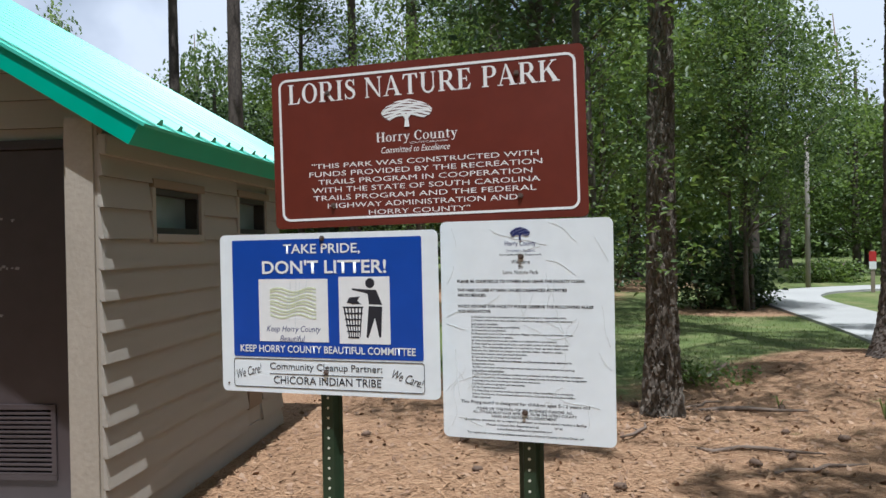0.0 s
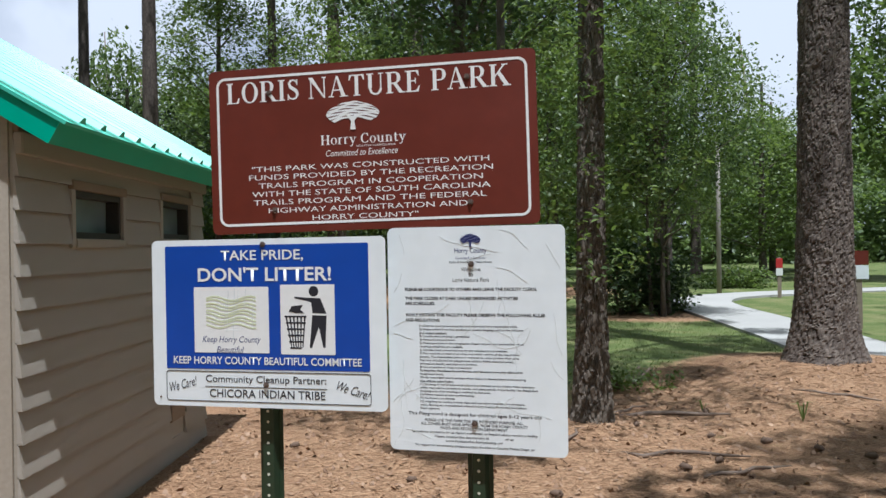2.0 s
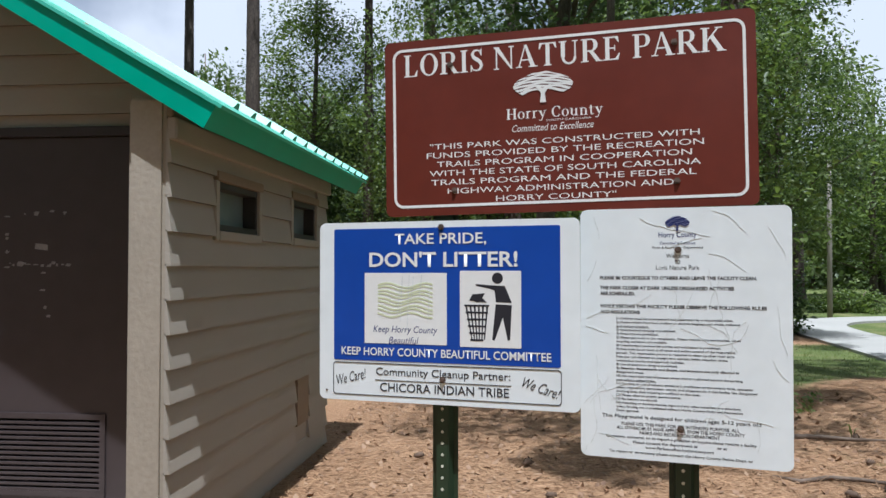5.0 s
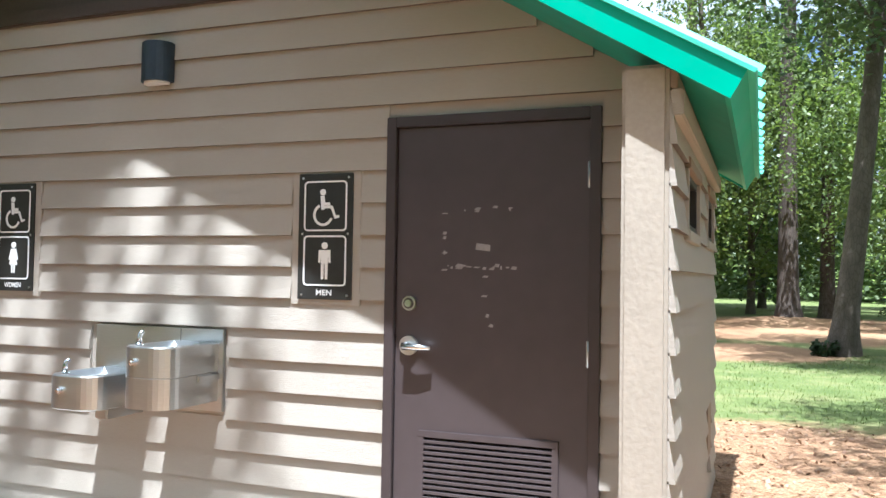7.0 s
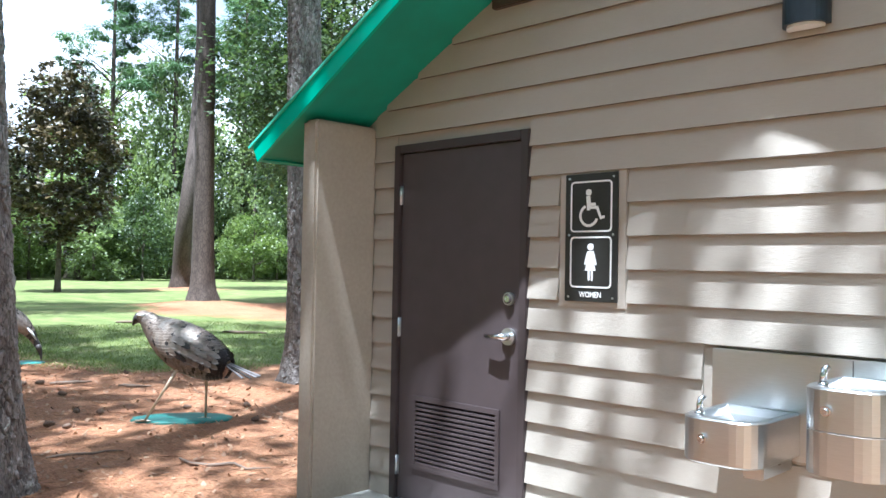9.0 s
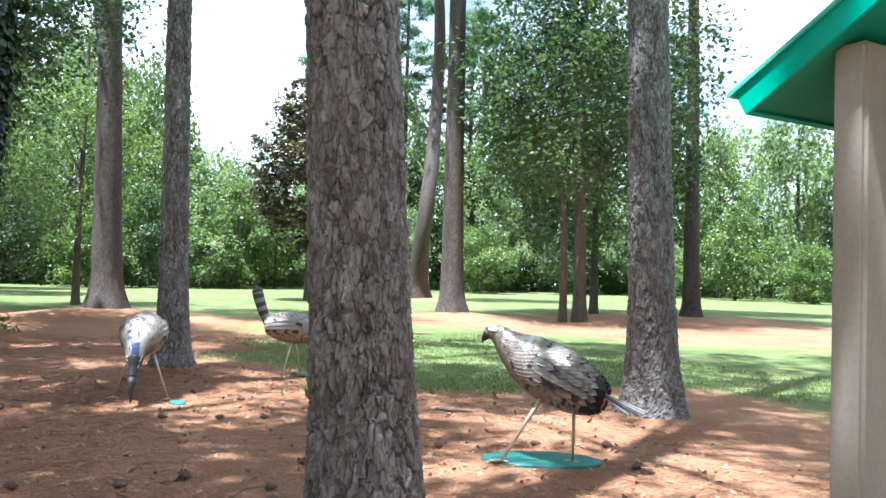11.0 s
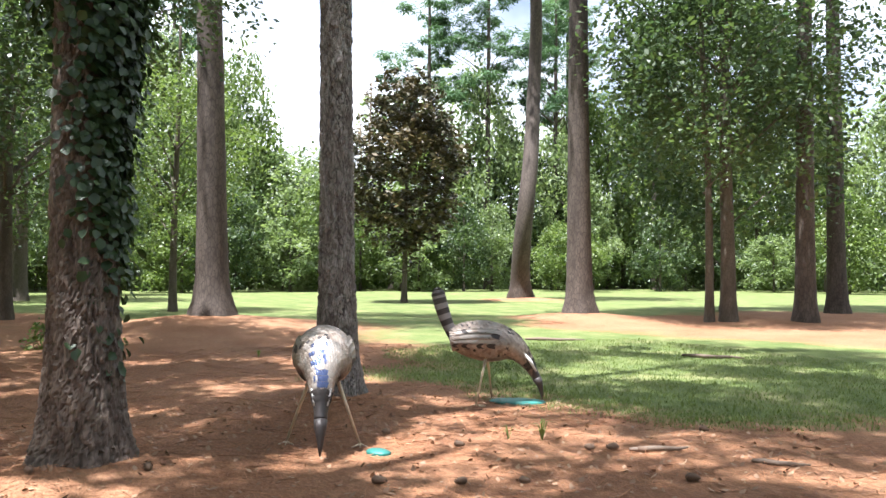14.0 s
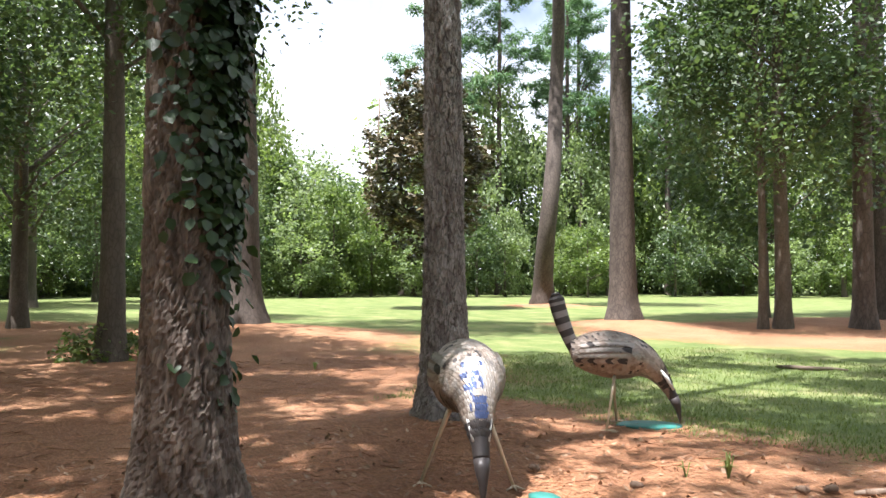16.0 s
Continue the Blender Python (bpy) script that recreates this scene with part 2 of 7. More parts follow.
def bark_material(name, plate, deep, tint, cracks=0.35, scale=19):
    """Bark: plates over cracks, after the relief stored on the mesh."""
    m = bpy.data.materials.new(name)
    m.use_nodes = True
    n, l = m.node_tree.nodes, m.node_tree.links
    b = n["Principled BSDF"]
    at = n.new("ShaderNodeAttribute")
    at.attribute_name = "relief"
    tone = n.new("ShaderNodeAttribute")
    tone.attribute_name = "tone"
    tc, nz, nf = n.new("ShaderNodeTexCoord"), n.new("ShaderNodeTexNoise"), n.new("ShaderNodeTexNoise")
    mp = n.new("ShaderNodeMapping")
    mp.inputs["Scale"].default_value = (1, 1, 0.38)
    l.new(tc.outputs["Object"], mp.inputs[0])
    nz.inputs["Scale"].default_value, nz.inputs["Detail"].default_value = 14, 8
    nf.inputs["Scale"].default_value, nf.inputs["Detail"].default_value = 70, 6
    l.new(mp.outputs[0], nz.inputs["Vector"]), l.new(mp.outputs[0], nf.inputs["Vector"])
    a = n.new("ShaderNodeMix")
    a.data_type = "RGBA"
    a.inputs["A"].default_value, a.inputs["B"].default_value = (*tint, 1), (*plate, 1)
    fm = n.new("ShaderNodeMath")
    fm.operation = "MULTIPLY_ADD"
    l.new(tone.outputs["Fac"], fm.inputs[0])
    fm.inputs[1].default_value = 0.7
    sub = n.new("ShaderNodeMapRange")
    sub.inputs["From Min"].default_value, sub.inputs["From Max"].default_value, sub.inputs["To Max"].default_value = 0.35, 0.65, 0.5
    l.new(nz.outputs["Fac"], sub.inputs["Value"]), l.new(sub.outputs[0], fm.inputs[2])
    l.new(fm.outputs[0], a.inputs["Factor"])
    c = n.new("ShaderNodeMix")
    c.data_type = "RGBA"
    c.inputs["A"].default_value = (*deep, 1)
    wob = n.new("ShaderNodeMix")
    wob.data_type = "VECTOR"
    wob.inputs["Factor"].default_value = 0.06
    l.new(mp.outputs[0], wob.inputs["A"]), l.new(nz.outputs["Color"], wob.inputs["B"])
    vo = n.new("ShaderNodeTexVoronoi")
    vo.feature = "DISTANCE_TO_EDGE"
    vo.inputs["Scale"].default_value = scale
    l.new(wob.outputs["Result"], vo.inputs["Vector"])
    ed = n.new("ShaderNodeMapRange")
    ed.inputs["From Max"].default_value, ed.inputs["To Min"].default_value = 0.12, cracks
    l.new(vo.outputs["Distance"], ed.inputs["Value"])
    mu = n.new("ShaderNodeMath")
    mu.operation = "MULTIPLY"
    l.new(at.outputs["Fac"], mu.inputs[0]), l.new(ed.outputs[0], mu.inputs[1])
    l.new(mu.outputs[0], c.inputs["Factor"]), l.new(a.outputs["Result"], c.inputs["B"])
    l.new(c.outputs["Result"], b.inputs["Base Color"])
    b.inputs["Roughness"].default_value = 0.82
    b.inputs["Specular IOR Level"].default_value = 0.35
    bp = n.new("ShaderNodeBump")
    bp.inputs["Strength"].default_value, bp.inputs["Distance"].default_value = 0.7, 0.012
    hs = n.new("ShaderNodeMath")
    hs.operation = "MULTIPLY_ADD"
    hs.inputs[1].default_value = 0.5
    l.new(nf.outputs["Fac"], hs.inputs[0]), l.new(nz.outputs["Fac"], hs.inputs[2])
    l.new(hs.outputs[0], bp.inputs["Height"]), l.new(bp.outputs[0], b.inputs["Normal"])
    return m


PINE_BARK = bark_material("pine_bark", (0.285, 0.262, 0.242), (0.030, 0.024, 0.020), (0.122, 0.100, 0.088), 0.52, 30)
FAR_BARK = bark_material("far_pine_bark", (0.165, 0.132, 0.108), (0.035, 0.026, 0.021), (0.070, 0.050, 0.040), 0.30, 15)
# darker pine bark: the shade on two trunks is put into the colour
SHADED_BARK = bark_material("shaded_pine_bark", (0.20, 0.160, 0.130), (0.026, 0.019, 0.015), (0.075, 0.055, 0.044), 0.55, 22)
OAK_BARK = bark_material("smooth_bark", (0.17, 0.14, 0.11), (0.05, 0.04, 0.03), (0.10, 0.08, 0.06))


def ground_material():
    m = bpy.data.materials.new("park_ground")
    m.use_nodes = True
    n, l = m.node_tree.nodes, m.node_tree.links
    b = n["Principled BSDF"]
    b.inputs["Roughness"].default_value = 0.9
    b.inputs["Specular IOR Level"].default_value = 0.25
    at = n.new("ShaderNodeAttribute")
    at.attribute_name = "straw"
    tc = n.new("ShaderNodeTexCoord")

    def noise_at(scale, detail=6, stretch=None, rough=0.6):
        z = n.new("ShaderNodeTexNoise")
        z.inputs["Scale"].default_value, z.inputs["Detail"].default_value, z.inputs["Roughness"].default_value = scale, detail, rough
        if stretch:
            mp = n.new("ShaderNodeMapping")
            mp.inputs["Scale"].default_value, mp.inputs["Rotation"].default_value = stretch, (0, 0, 0.6)
            l.new(tc.outputs["Object"], mp.inputs[0]), l.new(mp.outputs[0], z.inputs["Vector"])
        else:
            l.new(tc.outputs["Object"], z.inputs["Vector"])
        return z.outputs["Fac"]

    def ramp(fac, stops):
        r = n.new("ShaderNodeValToRGB")
        e = r.color_ramp.elements
        while len(e) < len(stops):
            e.new(0.5)
        for k, (p, col) in enumerate(stops):
            e[k].position, e[k].color = p, (*col, 1)
        l.new(fac, r.inputs[0])
        return r.outputs[0]

    def mixc(fac, a, c, mode="MIX"):
        x = n.new("ShaderNodeMix")
        x.data_type, x.blend_type = "RGBA", mode
        if isinstance(fac, float):
            x.inputs["Factor"].default_value = fac
        else:
            l.new(fac, x.inputs["Factor"])
        l.new(a, x.inputs["A"]), l.new(c, x.inputs["B"])
        return x.outputs["Result"]

    s1 = ramp(noise_at(16, 8, (1, 3, 1)), [(0.34, (0.058, 0.027, 0.015)), (0.5, (0.235, 0.102, 0.046)), (0.68, (0.45, 0.262, 0.150))])
    s2 = ramp(noise_at(95, 5, (3, 1, 1)), [(0.38, (0.085, 0.038, 0.021)), (0.62, (0.38, 0.205, 0.110))])
    sand = ramp(noise_at(0.7, 5), [(0.35, (0.20, 0.080, 0.036)), (0.7, (0.42, 0.25, 0.145))])
    straw = mixc(0.30, mixc(0.45, s1, s2), sand)
    dry = n.new("ShaderNodeAttribute")
    dry.attribute_name = "dry"
    tan = ramp(noise_at(28, 8, (1, 2, 1)), [(0.34, (0.11, 0.065, 0.034)), (0.52, (0.35, 0.225, 0.125)), (0.68, (0.58, 0.42, 0.265))])
    dm = n.new("ShaderNodeMath")
    dm.operation = "MULTIPLY"
    dm.inputs[1].default_value = 0.6
    l.new(dry.outputs["Fac"], dm.inputs[0])
    straw = mixc(dm.outputs[0], straw, tan)
    g1 = ramp(noise_at(60, 6), [(0.32, (0.040, 0.062, 0.016)), (0.68, (0.155, 0.190, 0.058))])
    g2 = ramp(noise_at(1.1, 6), [(0.32, (0.058, 0.094, 0.022)), (0.50, (0.130, 0.160, 0.050)), (0.66, (0.27, 0.24, 0.115))])
    grass = mixc(0.5, g1, g2)
    edge = n.new("ShaderNodeMath")
    edge.operation = "MULTIPLY_ADD"
    edge.inputs[1].default_value = 0.8
    l.new(noise_at(3.5, 8, None, 0.75), edge.inputs[0]), l.new(at.outputs["Fac"], edge.inputs[2])
    er = n.new("ShaderNodeMapRange")
    er.inputs["From Min"].default_value, er.inputs["From Max"].default_value = 0.78, 1.02
    l.new(edge.outputs[0], er.inputs["Value"])
    l.new(mixc(er.outputs[0], grass, straw), b.inputs["Base Color"])
    bp = n.new("ShaderNodeBump")
    bp.inputs["Strength"].default_value, bp.inputs["Distance"].default_value = 0.8, 0.03
    l.new(noise_at(40, 8), bp.inputs["Height"]), l.new(bp.outputs[0], b.inputs["Normal"])
    return m


GROUND = ground_material()

# ---- mesh tools ----


def link(name, me, mat, parent=None, label=""):
    for mm in mat if isinstance(mat, (list, tuple)) else [mat]:
        me.materials.append(mm)
    ob = new(name, me)
    if parent:
        ob.parent = parent
    if label:
        ob["label"] = label
    return ob


def part(name, bm, mat, parent=None, label="", smooth=False):
    me = bpy.data.meshes.new(name)
    bm.normal_update()
    bm.to_mesh(me)
    bm.free()
    if smooth:
        me.polygons.foreach_set("use_smooth", [True] * len(me.polygons))
    return link(name, me, mat, parent, label)


def empty(name, m, label="", category="", group="", kind=""):
    ob = new(name)
    ob.matrix_world = m
    return tagged(ob, label, category, group, kind)


def add_box(bm, a, b, bevel=0.0, mat=0):
    r = bmesh.ops.create_cube(bm, size=1)["verts"]
    for v in r:
        v.co = Vector([a[i] + (v.co[i] + 0.5) * (b[i] - a[i]) for i in range(3)])
    faces = list({f for v in r for f in v.link_faces})
    for f in faces:
        f.material_index = mat
    if bevel:
        e = list({e for v in r for e in v.link_edges})
        bmesh.ops.bevel(bm, geom=e, offset=bevel, segments=2, affect="EDGES", clamp_overlap=True)
    return bm


def box(a, b, bevel=0.0):
    return add_box(bmesh.new(), a, b, bevel)


def add_prism(bm, outline, axis, lo, hi, mat=0):
    """Extrudes an outline of (u, v) along an axis: 'y' takes (x, z), 'z' takes (x, y), 'x' takes (y, z)."""
    put = {"y": lambda u, v, w: (u, w, v), "z": lambda u, v, w: (u, v, w), "x": lambda u, v, w: (w, u, v)}[axis]
    a = [bm.verts.new(put(u, v, lo)) for u, v in outline]
    b = [bm.verts.new(put(u, v, hi)) for u, v in outline]
    k = len(outline)
    fs = [bm.faces.new(a), bm.faces.new(b[::-1])] + [bm.faces.new((a[i], b[i], b[(i + 1) % k], a[(i + 1) % k])) for i in range(k)]
    for f in fs:
        f.material_index = mat
    bmesh.ops.recalc_face_normals(bm, faces=fs)
    return bm


def prism(outline, axis, lo, hi):
    return add_prism(bmesh.new(), outline, axis, lo, hi)


def add_tube(bm, pts, radii, seg=10, squash=1.0, mat=0, caps=True):
    """A tube along points with a radius at each; squash flattens it sideways."""
    pts = [Vector(p) for p in pts]
    rings = []
    for i, p in enumerate(pts):
        d = (pts[min(i + 1, len(pts) - 1)] - pts[max(i - 1, 0)]).normalized()
        side = d.cross(Vector((0, 0, 1)))
        side = side.normalized() if side.length > 1e-3 else Vector((1, 0, 0))
        up = side.cross(d).normalized()
        rings.append([bm.verts.new(p + side * math.cos(a) * radii[i] * squash + up * math.sin(a) * radii[i]) for a in (2 * math.pi * k / seg for k in range(seg))])
    for r, q in zip(rings, rings[1:]):
        for k in range(seg):
            f = bm.faces.new((r[k], r[(k + 1) % seg], q[(k + 1) % seg], q[k]))
            f.material_index, f.smooth = mat, True
    if caps:
        for f in (bm.faces.new(rings[0][::-1]), bm.faces.new(rings[-1])):
            f.material_index = mat
    return bm


def rounded(w, h, r, k=5):
    """Outline of a rectangle with round corners about the origin."""
    out = []
    for cx, cy, a0 in ((w / 2 - r, h / 2 - r, 0), (-w / 2 + r, h / 2 - r, 90), (-w / 2 + r, -h / 2 + r, 180), (w / 2 - r, -h / 2 + r, 270)):
        out += [(cx + r * math.cos(radians(a0 + 90 * i / k)), cy + r * math.sin(radians(a0 + 90 * i / k))) for i in range(k + 1)]
    return out


def ring_bm(w, h, r, t, lo, hi, cx=0.0, cz=0.0):
    """A raised border line of width t."""
    bm = bmesh.new()
    o, i = rounded(w, h, r), rounded(w - 2 * t, h - 2 * t, max(0.002, r - t))
    V = [[bm.verts.new((cx + u, y, cz + v)) for u, v in loop] for loop in (o, i) for y in (lo, hi)]
    k = len(o)
    for j in range(k):
        q = (j + 1) % k
        bm.faces.new((V[0][j], V[0][q], V[2][q], V[2][j]))
        bm.faces.new((V[1][j], V[3][j], V[3][q], V[1][q]))
        bm.faces.new((V[0][j], V[1][j], V[1][q], V[0][q]))
        bm.faces.new((V[2][j], V[2][q], V[3][q], V[3][j]))
    bmesh.ops.recalc_face_normals(bm, faces=bm.faces[:])
    return bm


def lettering(body, parent, mat, cx, cz, width, height, y=-0.0025, shear=0.0, bold=0.0, tilt=0.0, name="lettering"):
    """A line of raised lettering fitted into a width and height on a panel that faces -y."""
    cu = bpy.data.curves.new(name, "FONT")
    cu.body, cu.align_x, cu.align_y, cu.shear, cu.offset, cu.resolution_u = body, "CENTER", "CENTER", shear, bold, 3
    tmp = new("lettering_source", cu)
    dg = bpy.context.evaluated_depsgraph_get()
    me = bpy.data.meshes.new_from_object(tmp.evaluated_get(dg))
    bpy.data.objects.remove(tmp)
    bpy.data.curves.remove(cu)
    co = np.empty(len(me.vertices) * 3)
    me.vertices.foreach_get("co", co)
    co = co.reshape(-1, 3)
    lo, hi = co.min(0), co.max(0)
    k = (hi - lo)
    flat = np.zeros_like(co)
    u = (co[:, 0] - (lo[0] + hi[0]) / 2) / k[0] * width
    v = (co[:, 1] - (lo[1] + hi[1]) / 2) / k[1] * height
    ca, sa = math.cos(radians(tilt)), math.sin(radians(tilt))
    flat[:, 0], flat[:, 2], flat[:, 1] = cx + u * ca - v * sa, cz + u * sa + v * ca, y
    me.vertices.foreach_set("co", flat.ravel())
    me.materials.clear()
    me.update()
    return link(name, me, mat, parent)


def strip(points, widths):
    """A stroke of changing width as a closed outline."""
    left, right = [], []
    for i, (p, w) in enumerate(zip(points, widths)):
        q, r = points[max(i - 1, 0)], points[min(i + 1, len(points) - 1)]
        dx, dz = r[0] - q[0], r[1] - q[1]
        L = math.hypot(dx, dz)
        left.append((p[0] - dz / L * w / 2, p[1] + dx / L * w / 2))
        right.append((p[0] + dz / L * w / 2, p[1] - dx / L * w / 2))
    return [(left[i], left[i + 1], right[i + 1], right[i]) for i in range(len(points) - 1)]


def bow(cx, cz, rx, rz, a0, a1, thick, thin, k=16):
    """A curved stroke, thick where it runs upright and thin where it runs level."""
    an = [radians(a0 + (a1 - a0) * i / k) for i in range(k + 1)]
    return strip([(cx + rx * math.cos(a), cz + rz * math.sin(a)) for a in an], [thin + (thick - thin) * math.cos(a) ** 2 for a in an])


def bar(x0, z0, x1, z1):
    return [((x0, z0), (x1, z0), (x1, z1), (x0, z1))]


def stem(x, w, z0=0.0, z1=1.0, head=True, foot=True, s=0.05, e=0.08):
    """An upright with slab feet."""
    return bar(x, z0, x + w, z1) + (bar(x - e, z1 - s, x + w + e, z1) if head else []) + (bar(x - e, z0, x + w + e, z0 + s) if foot else [])


def serif_glyph(ch):
    """Strokes and advance of one letter of a bold book face, one unit high."""
    T, t = 0.17, 0.06
    if ch == "L":
        return stem(0.1, T) + bar(0.2, 0, 0.62, 0.05) + [((0.5, 0.05), (0.62, 0), (0.66, 0.28), (0.62, 0.28))], 0.70
    if ch == "I":
        return stem(0.1, T), 0.38
    if ch in "OC":
        return (bow(0.43, 0.5, 0.32, 0.48, 0, 360, T, t, 28), 0.86) if ch == "O" else (bow(0.43, 0.5, 0.32, 0.48, 42, 318, T, t, 22) + bar(0.64, 0.68, 0.70, 0.98) + bar(0.62, 0.16, 0.68, 0.22), 0.78)
    if ch in "RP":
        g = stem(0.1, T) + bar(0.27, 0.94, 0.42, 1.0) + bar(0.27, 0.44, 0.42, 0.5) + bow(0.42, 0.72, 0.20, 0.25, -90, 90, T, t)
        if ch == "R":
            g += [((0.34, 0.46), (0.52, 0.46), (0.84, 0.0), (0.64, 0.0))] + bar(0.62, 0, 0.90, 0.05)
        return g, 0.86 if ch == "R" else 0.70
    if ch == "N":
        return stem(0.1, t, e=0.09) + [((0.0, 1.0), (0.22, 1.0), (0.82, 0.0), (0.74, 0.0))] + stem(0.74, t, foot=False, e=0.09), 0.92
    if ch == "A":
        return [((0.09, 0.0), (0.15, 0.0), (0.43, 1.0), (0.38, 1.0)), ((0.36, 1.0), (0.46, 1.0), (0.83, 0.0), (0.63, 0.0))] + bar(0.22, 0.30, 0.62, 0.36) + bar(0.0, 0, 0.26, 0.05) + bar(0.54, 0, 0.92, 0.05), 0.92
    if ch == "T":
        return stem(0.29, T, head=False) + bar(0.03, 0.94, 0.72, 1.0) + [((0.0, 0.74), (0.05, 0.74), (0.14, 0.94), (0.03, 1.0)), ((0.75, 0.74), (0.70, 0.74), (0.61, 0.94), (0.72, 1.0))], 0.78
    if ch == "U":
        return stem(0.1, T, 0.3, foot=False) + stem(0.66, t, 0.3, foot=False, e=0.09) + bow(0.437, 0.30, 0.25, 0.28, 180, 360, 0.11, 0.09), 0.86
    if ch == "E":
        return stem(0.1, T) + bar(0.27, 0.94, 0.62, 1.0) + bar(0.27, 0.48, 0.48, 0.54) + bar(0.27, 0, 0.62, 0.06) + bar(0.46, 0.38, 0.50, 0.64) + [((0.62, 1.0), (0.5, 0.94), (0.62, 0.74), (0.65, 0.74)), ((0.62, 0.0), (0.5, 0.06), (0.65, 0.28), (0.68, 0.28))], 0.74
    if ch == "K":
        return stem(0.1, T) + [((0.27, 0.40), (0.27, 0.50), (0.66, 1.0), (0.74, 1.0)), ((0.36, 0.58), (0.50, 0.68), (0.92, 0.0), (0.70, 0.0))] + bar(0.56, 0.95, 0.84, 1.0) + bar(0.62, 0, 0.98, 0.05), 0.96
    if ch == "S":
        pts = [(0.50, 0.80), (0.44, 0.91), (0.32, 0.96), (0.19, 0.91), (0.13, 0.78), (0.19, 0.64), (0.34, 0.53), (0.48, 0.41), (0.53, 0.25), (0.46, 0.10), (0.31, 0.04), (0.16, 0.09), (0.08, 0.24)]
        return strip(pts, [0.05, 0.06, 0.07, 0.10, 0.13, 0.16, 0.17, 0.16, 0.13, 0.10, 0.07, 0.06, 0.05]) + bar(0.49, 0.70, 0.54, 1.0) + bar(0.05, 0.0, 0.10, 0.30), 0.62
    if ch == "H":
        return stem(0.1, T) + stem(0.62, T) + bar(0.27, 0.47, 0.62, 0.53), 0.90
    if ch == "o":
        return bow(0.30, 0.34, 0.22, 0.33, 0, 360, 0.14, 0.05, 22), 0.60
    if ch == "r":
        return stem(0.1, 0.14, 0, 0.68, head=False) + bar(0.02, 0.63, 0.1, 0.68) + bow(0.36, 0.44, 0.14, 0.22, 60, 170, 0.05, 0.10, 8), 0.48
    if ch in "nu":
        g = stem(0.1, 0.14, 0 if ch == "n" else 0.16, 0.68, head=False, foot=ch == "n") + stem(0.46, 0.14, 0, 0.68 if ch == "u" else 0.5, head=False) + bar(0.02, 0.63, 0.1, 0.68)
        return g + (bow(0.35, 0.46, 0.18, 0.20, 20, 165, 0.10, 0.07, 10) if ch == "n" else bow(0.32, 0.18, 0.16, 0.15, 180, 340, 0.10, 0.08, 10)), 0.72
    if ch == "t":
        return bar(0.1, 0.12, 0.24, 0.86) + bar(0.0, 0.62, 0.36, 0.68) + bow(0.27, 0.12, 0.10, 0.10, 180, 340, 0.12, 0.07, 8), 0.40
    if ch == "y":
        return [((0.06, 0.66), (0.24, 0.66), (0.42, 0.10), (0.33, 0.0)), ((0.52, 0.66), (0.58, 0.66), (0.30, -0.24), (0.22, -0.24))] + bar(0.0, 0.63, 0.30, 0.68) + bar(0.42, 0.63, 0.66, 0.68) + bow(0.17, -0.20, 0.08, 0.06, 180, 360, 0.10, 0.06, 8), 0.62
    return [], 0.34


def serif_lettering(body, parent, mat, cx, cz, width, height, y=-0.0025, gap=0.05):
    """A line in a bold book face with slab feet, fitted into a width; each letter is a part of its own."""
    total = sum(serif_glyph(ch)[1] + gap for ch in body) - gap
    u = 0.0
    for ch in body:
        strokes, adv = serif_glyph(ch)
        if strokes:
            bm = bmesh.new()
            for i, poly in enumerate(strokes):
                f = bm.faces.new([bm.verts.new((cx + ((u + a) / total - 0.5) * width, y - 0.00004 * (i % 9), cz + (b - 0.5) * height)) for a, b in poly])
                f.normal_update()
                if f.normal.y > 0:
                    f.normal_flip()
            part("letter", bm, mat, parent)
        u += adv + gap


def quads(name, V, mats, mat_index=None):
    """One mesh of loose quads from an array (n, 4, 3)."""
    V = np.asarray(V, dtype=np.float32)
    n = len(V)
    me = bpy.data.meshes.new(name)
    me.vertices.add(4 * n), me.loops.add(4 * n), me.polygons.add(n)
    me.vertices.foreach_set("co", V.ravel())
    me.loops.foreach_set("vertex_index", np.arange(4 * n, dtype=np.int32))
    me.polygons.foreach_set("loop_start", np.arange(0, 4 * n, 4, dtype=np.int32))
    me.polygons.foreach_set("loop_total", np.full(n, 4, dtype=np.int32))
    if mat_index is not None:
        me.polygons.foreach_set("material_index", mat_index)
    me.update(calc_edges=True)
    for m in mats:
        me.materials.append(m)
    return me


def leaves(rng, centres, size, aspect=0.55, flat=0.4, jitter=0.4):
    """Kite-shaped leaves at the centres, facing all ways but mostly upward."""
    n = len(centres)
    d = rng.normal(size=(n, 3))
    d[:, 2] *= 0.6
    d /= np.linalg.norm(d, axis=1)[:, None]
    up = rng.normal(size=(n, 3)) * (1 - flat) + np.array([0, 0, 1.0]) * flat * 2
    s = np.cross(d, up)
    s /= np.linalg.norm(s, axis=1)[:, None] + 1e-6
    L = size * (1 + jitter * rng.uniform(-1, 1, size=(n, 1)))
    w = L * aspect
    return np.stack([centres - d * L * 0.5, centres + s * w * 0.5, centres + d * L * 0.5, centres - s * w * 0.5], 1)


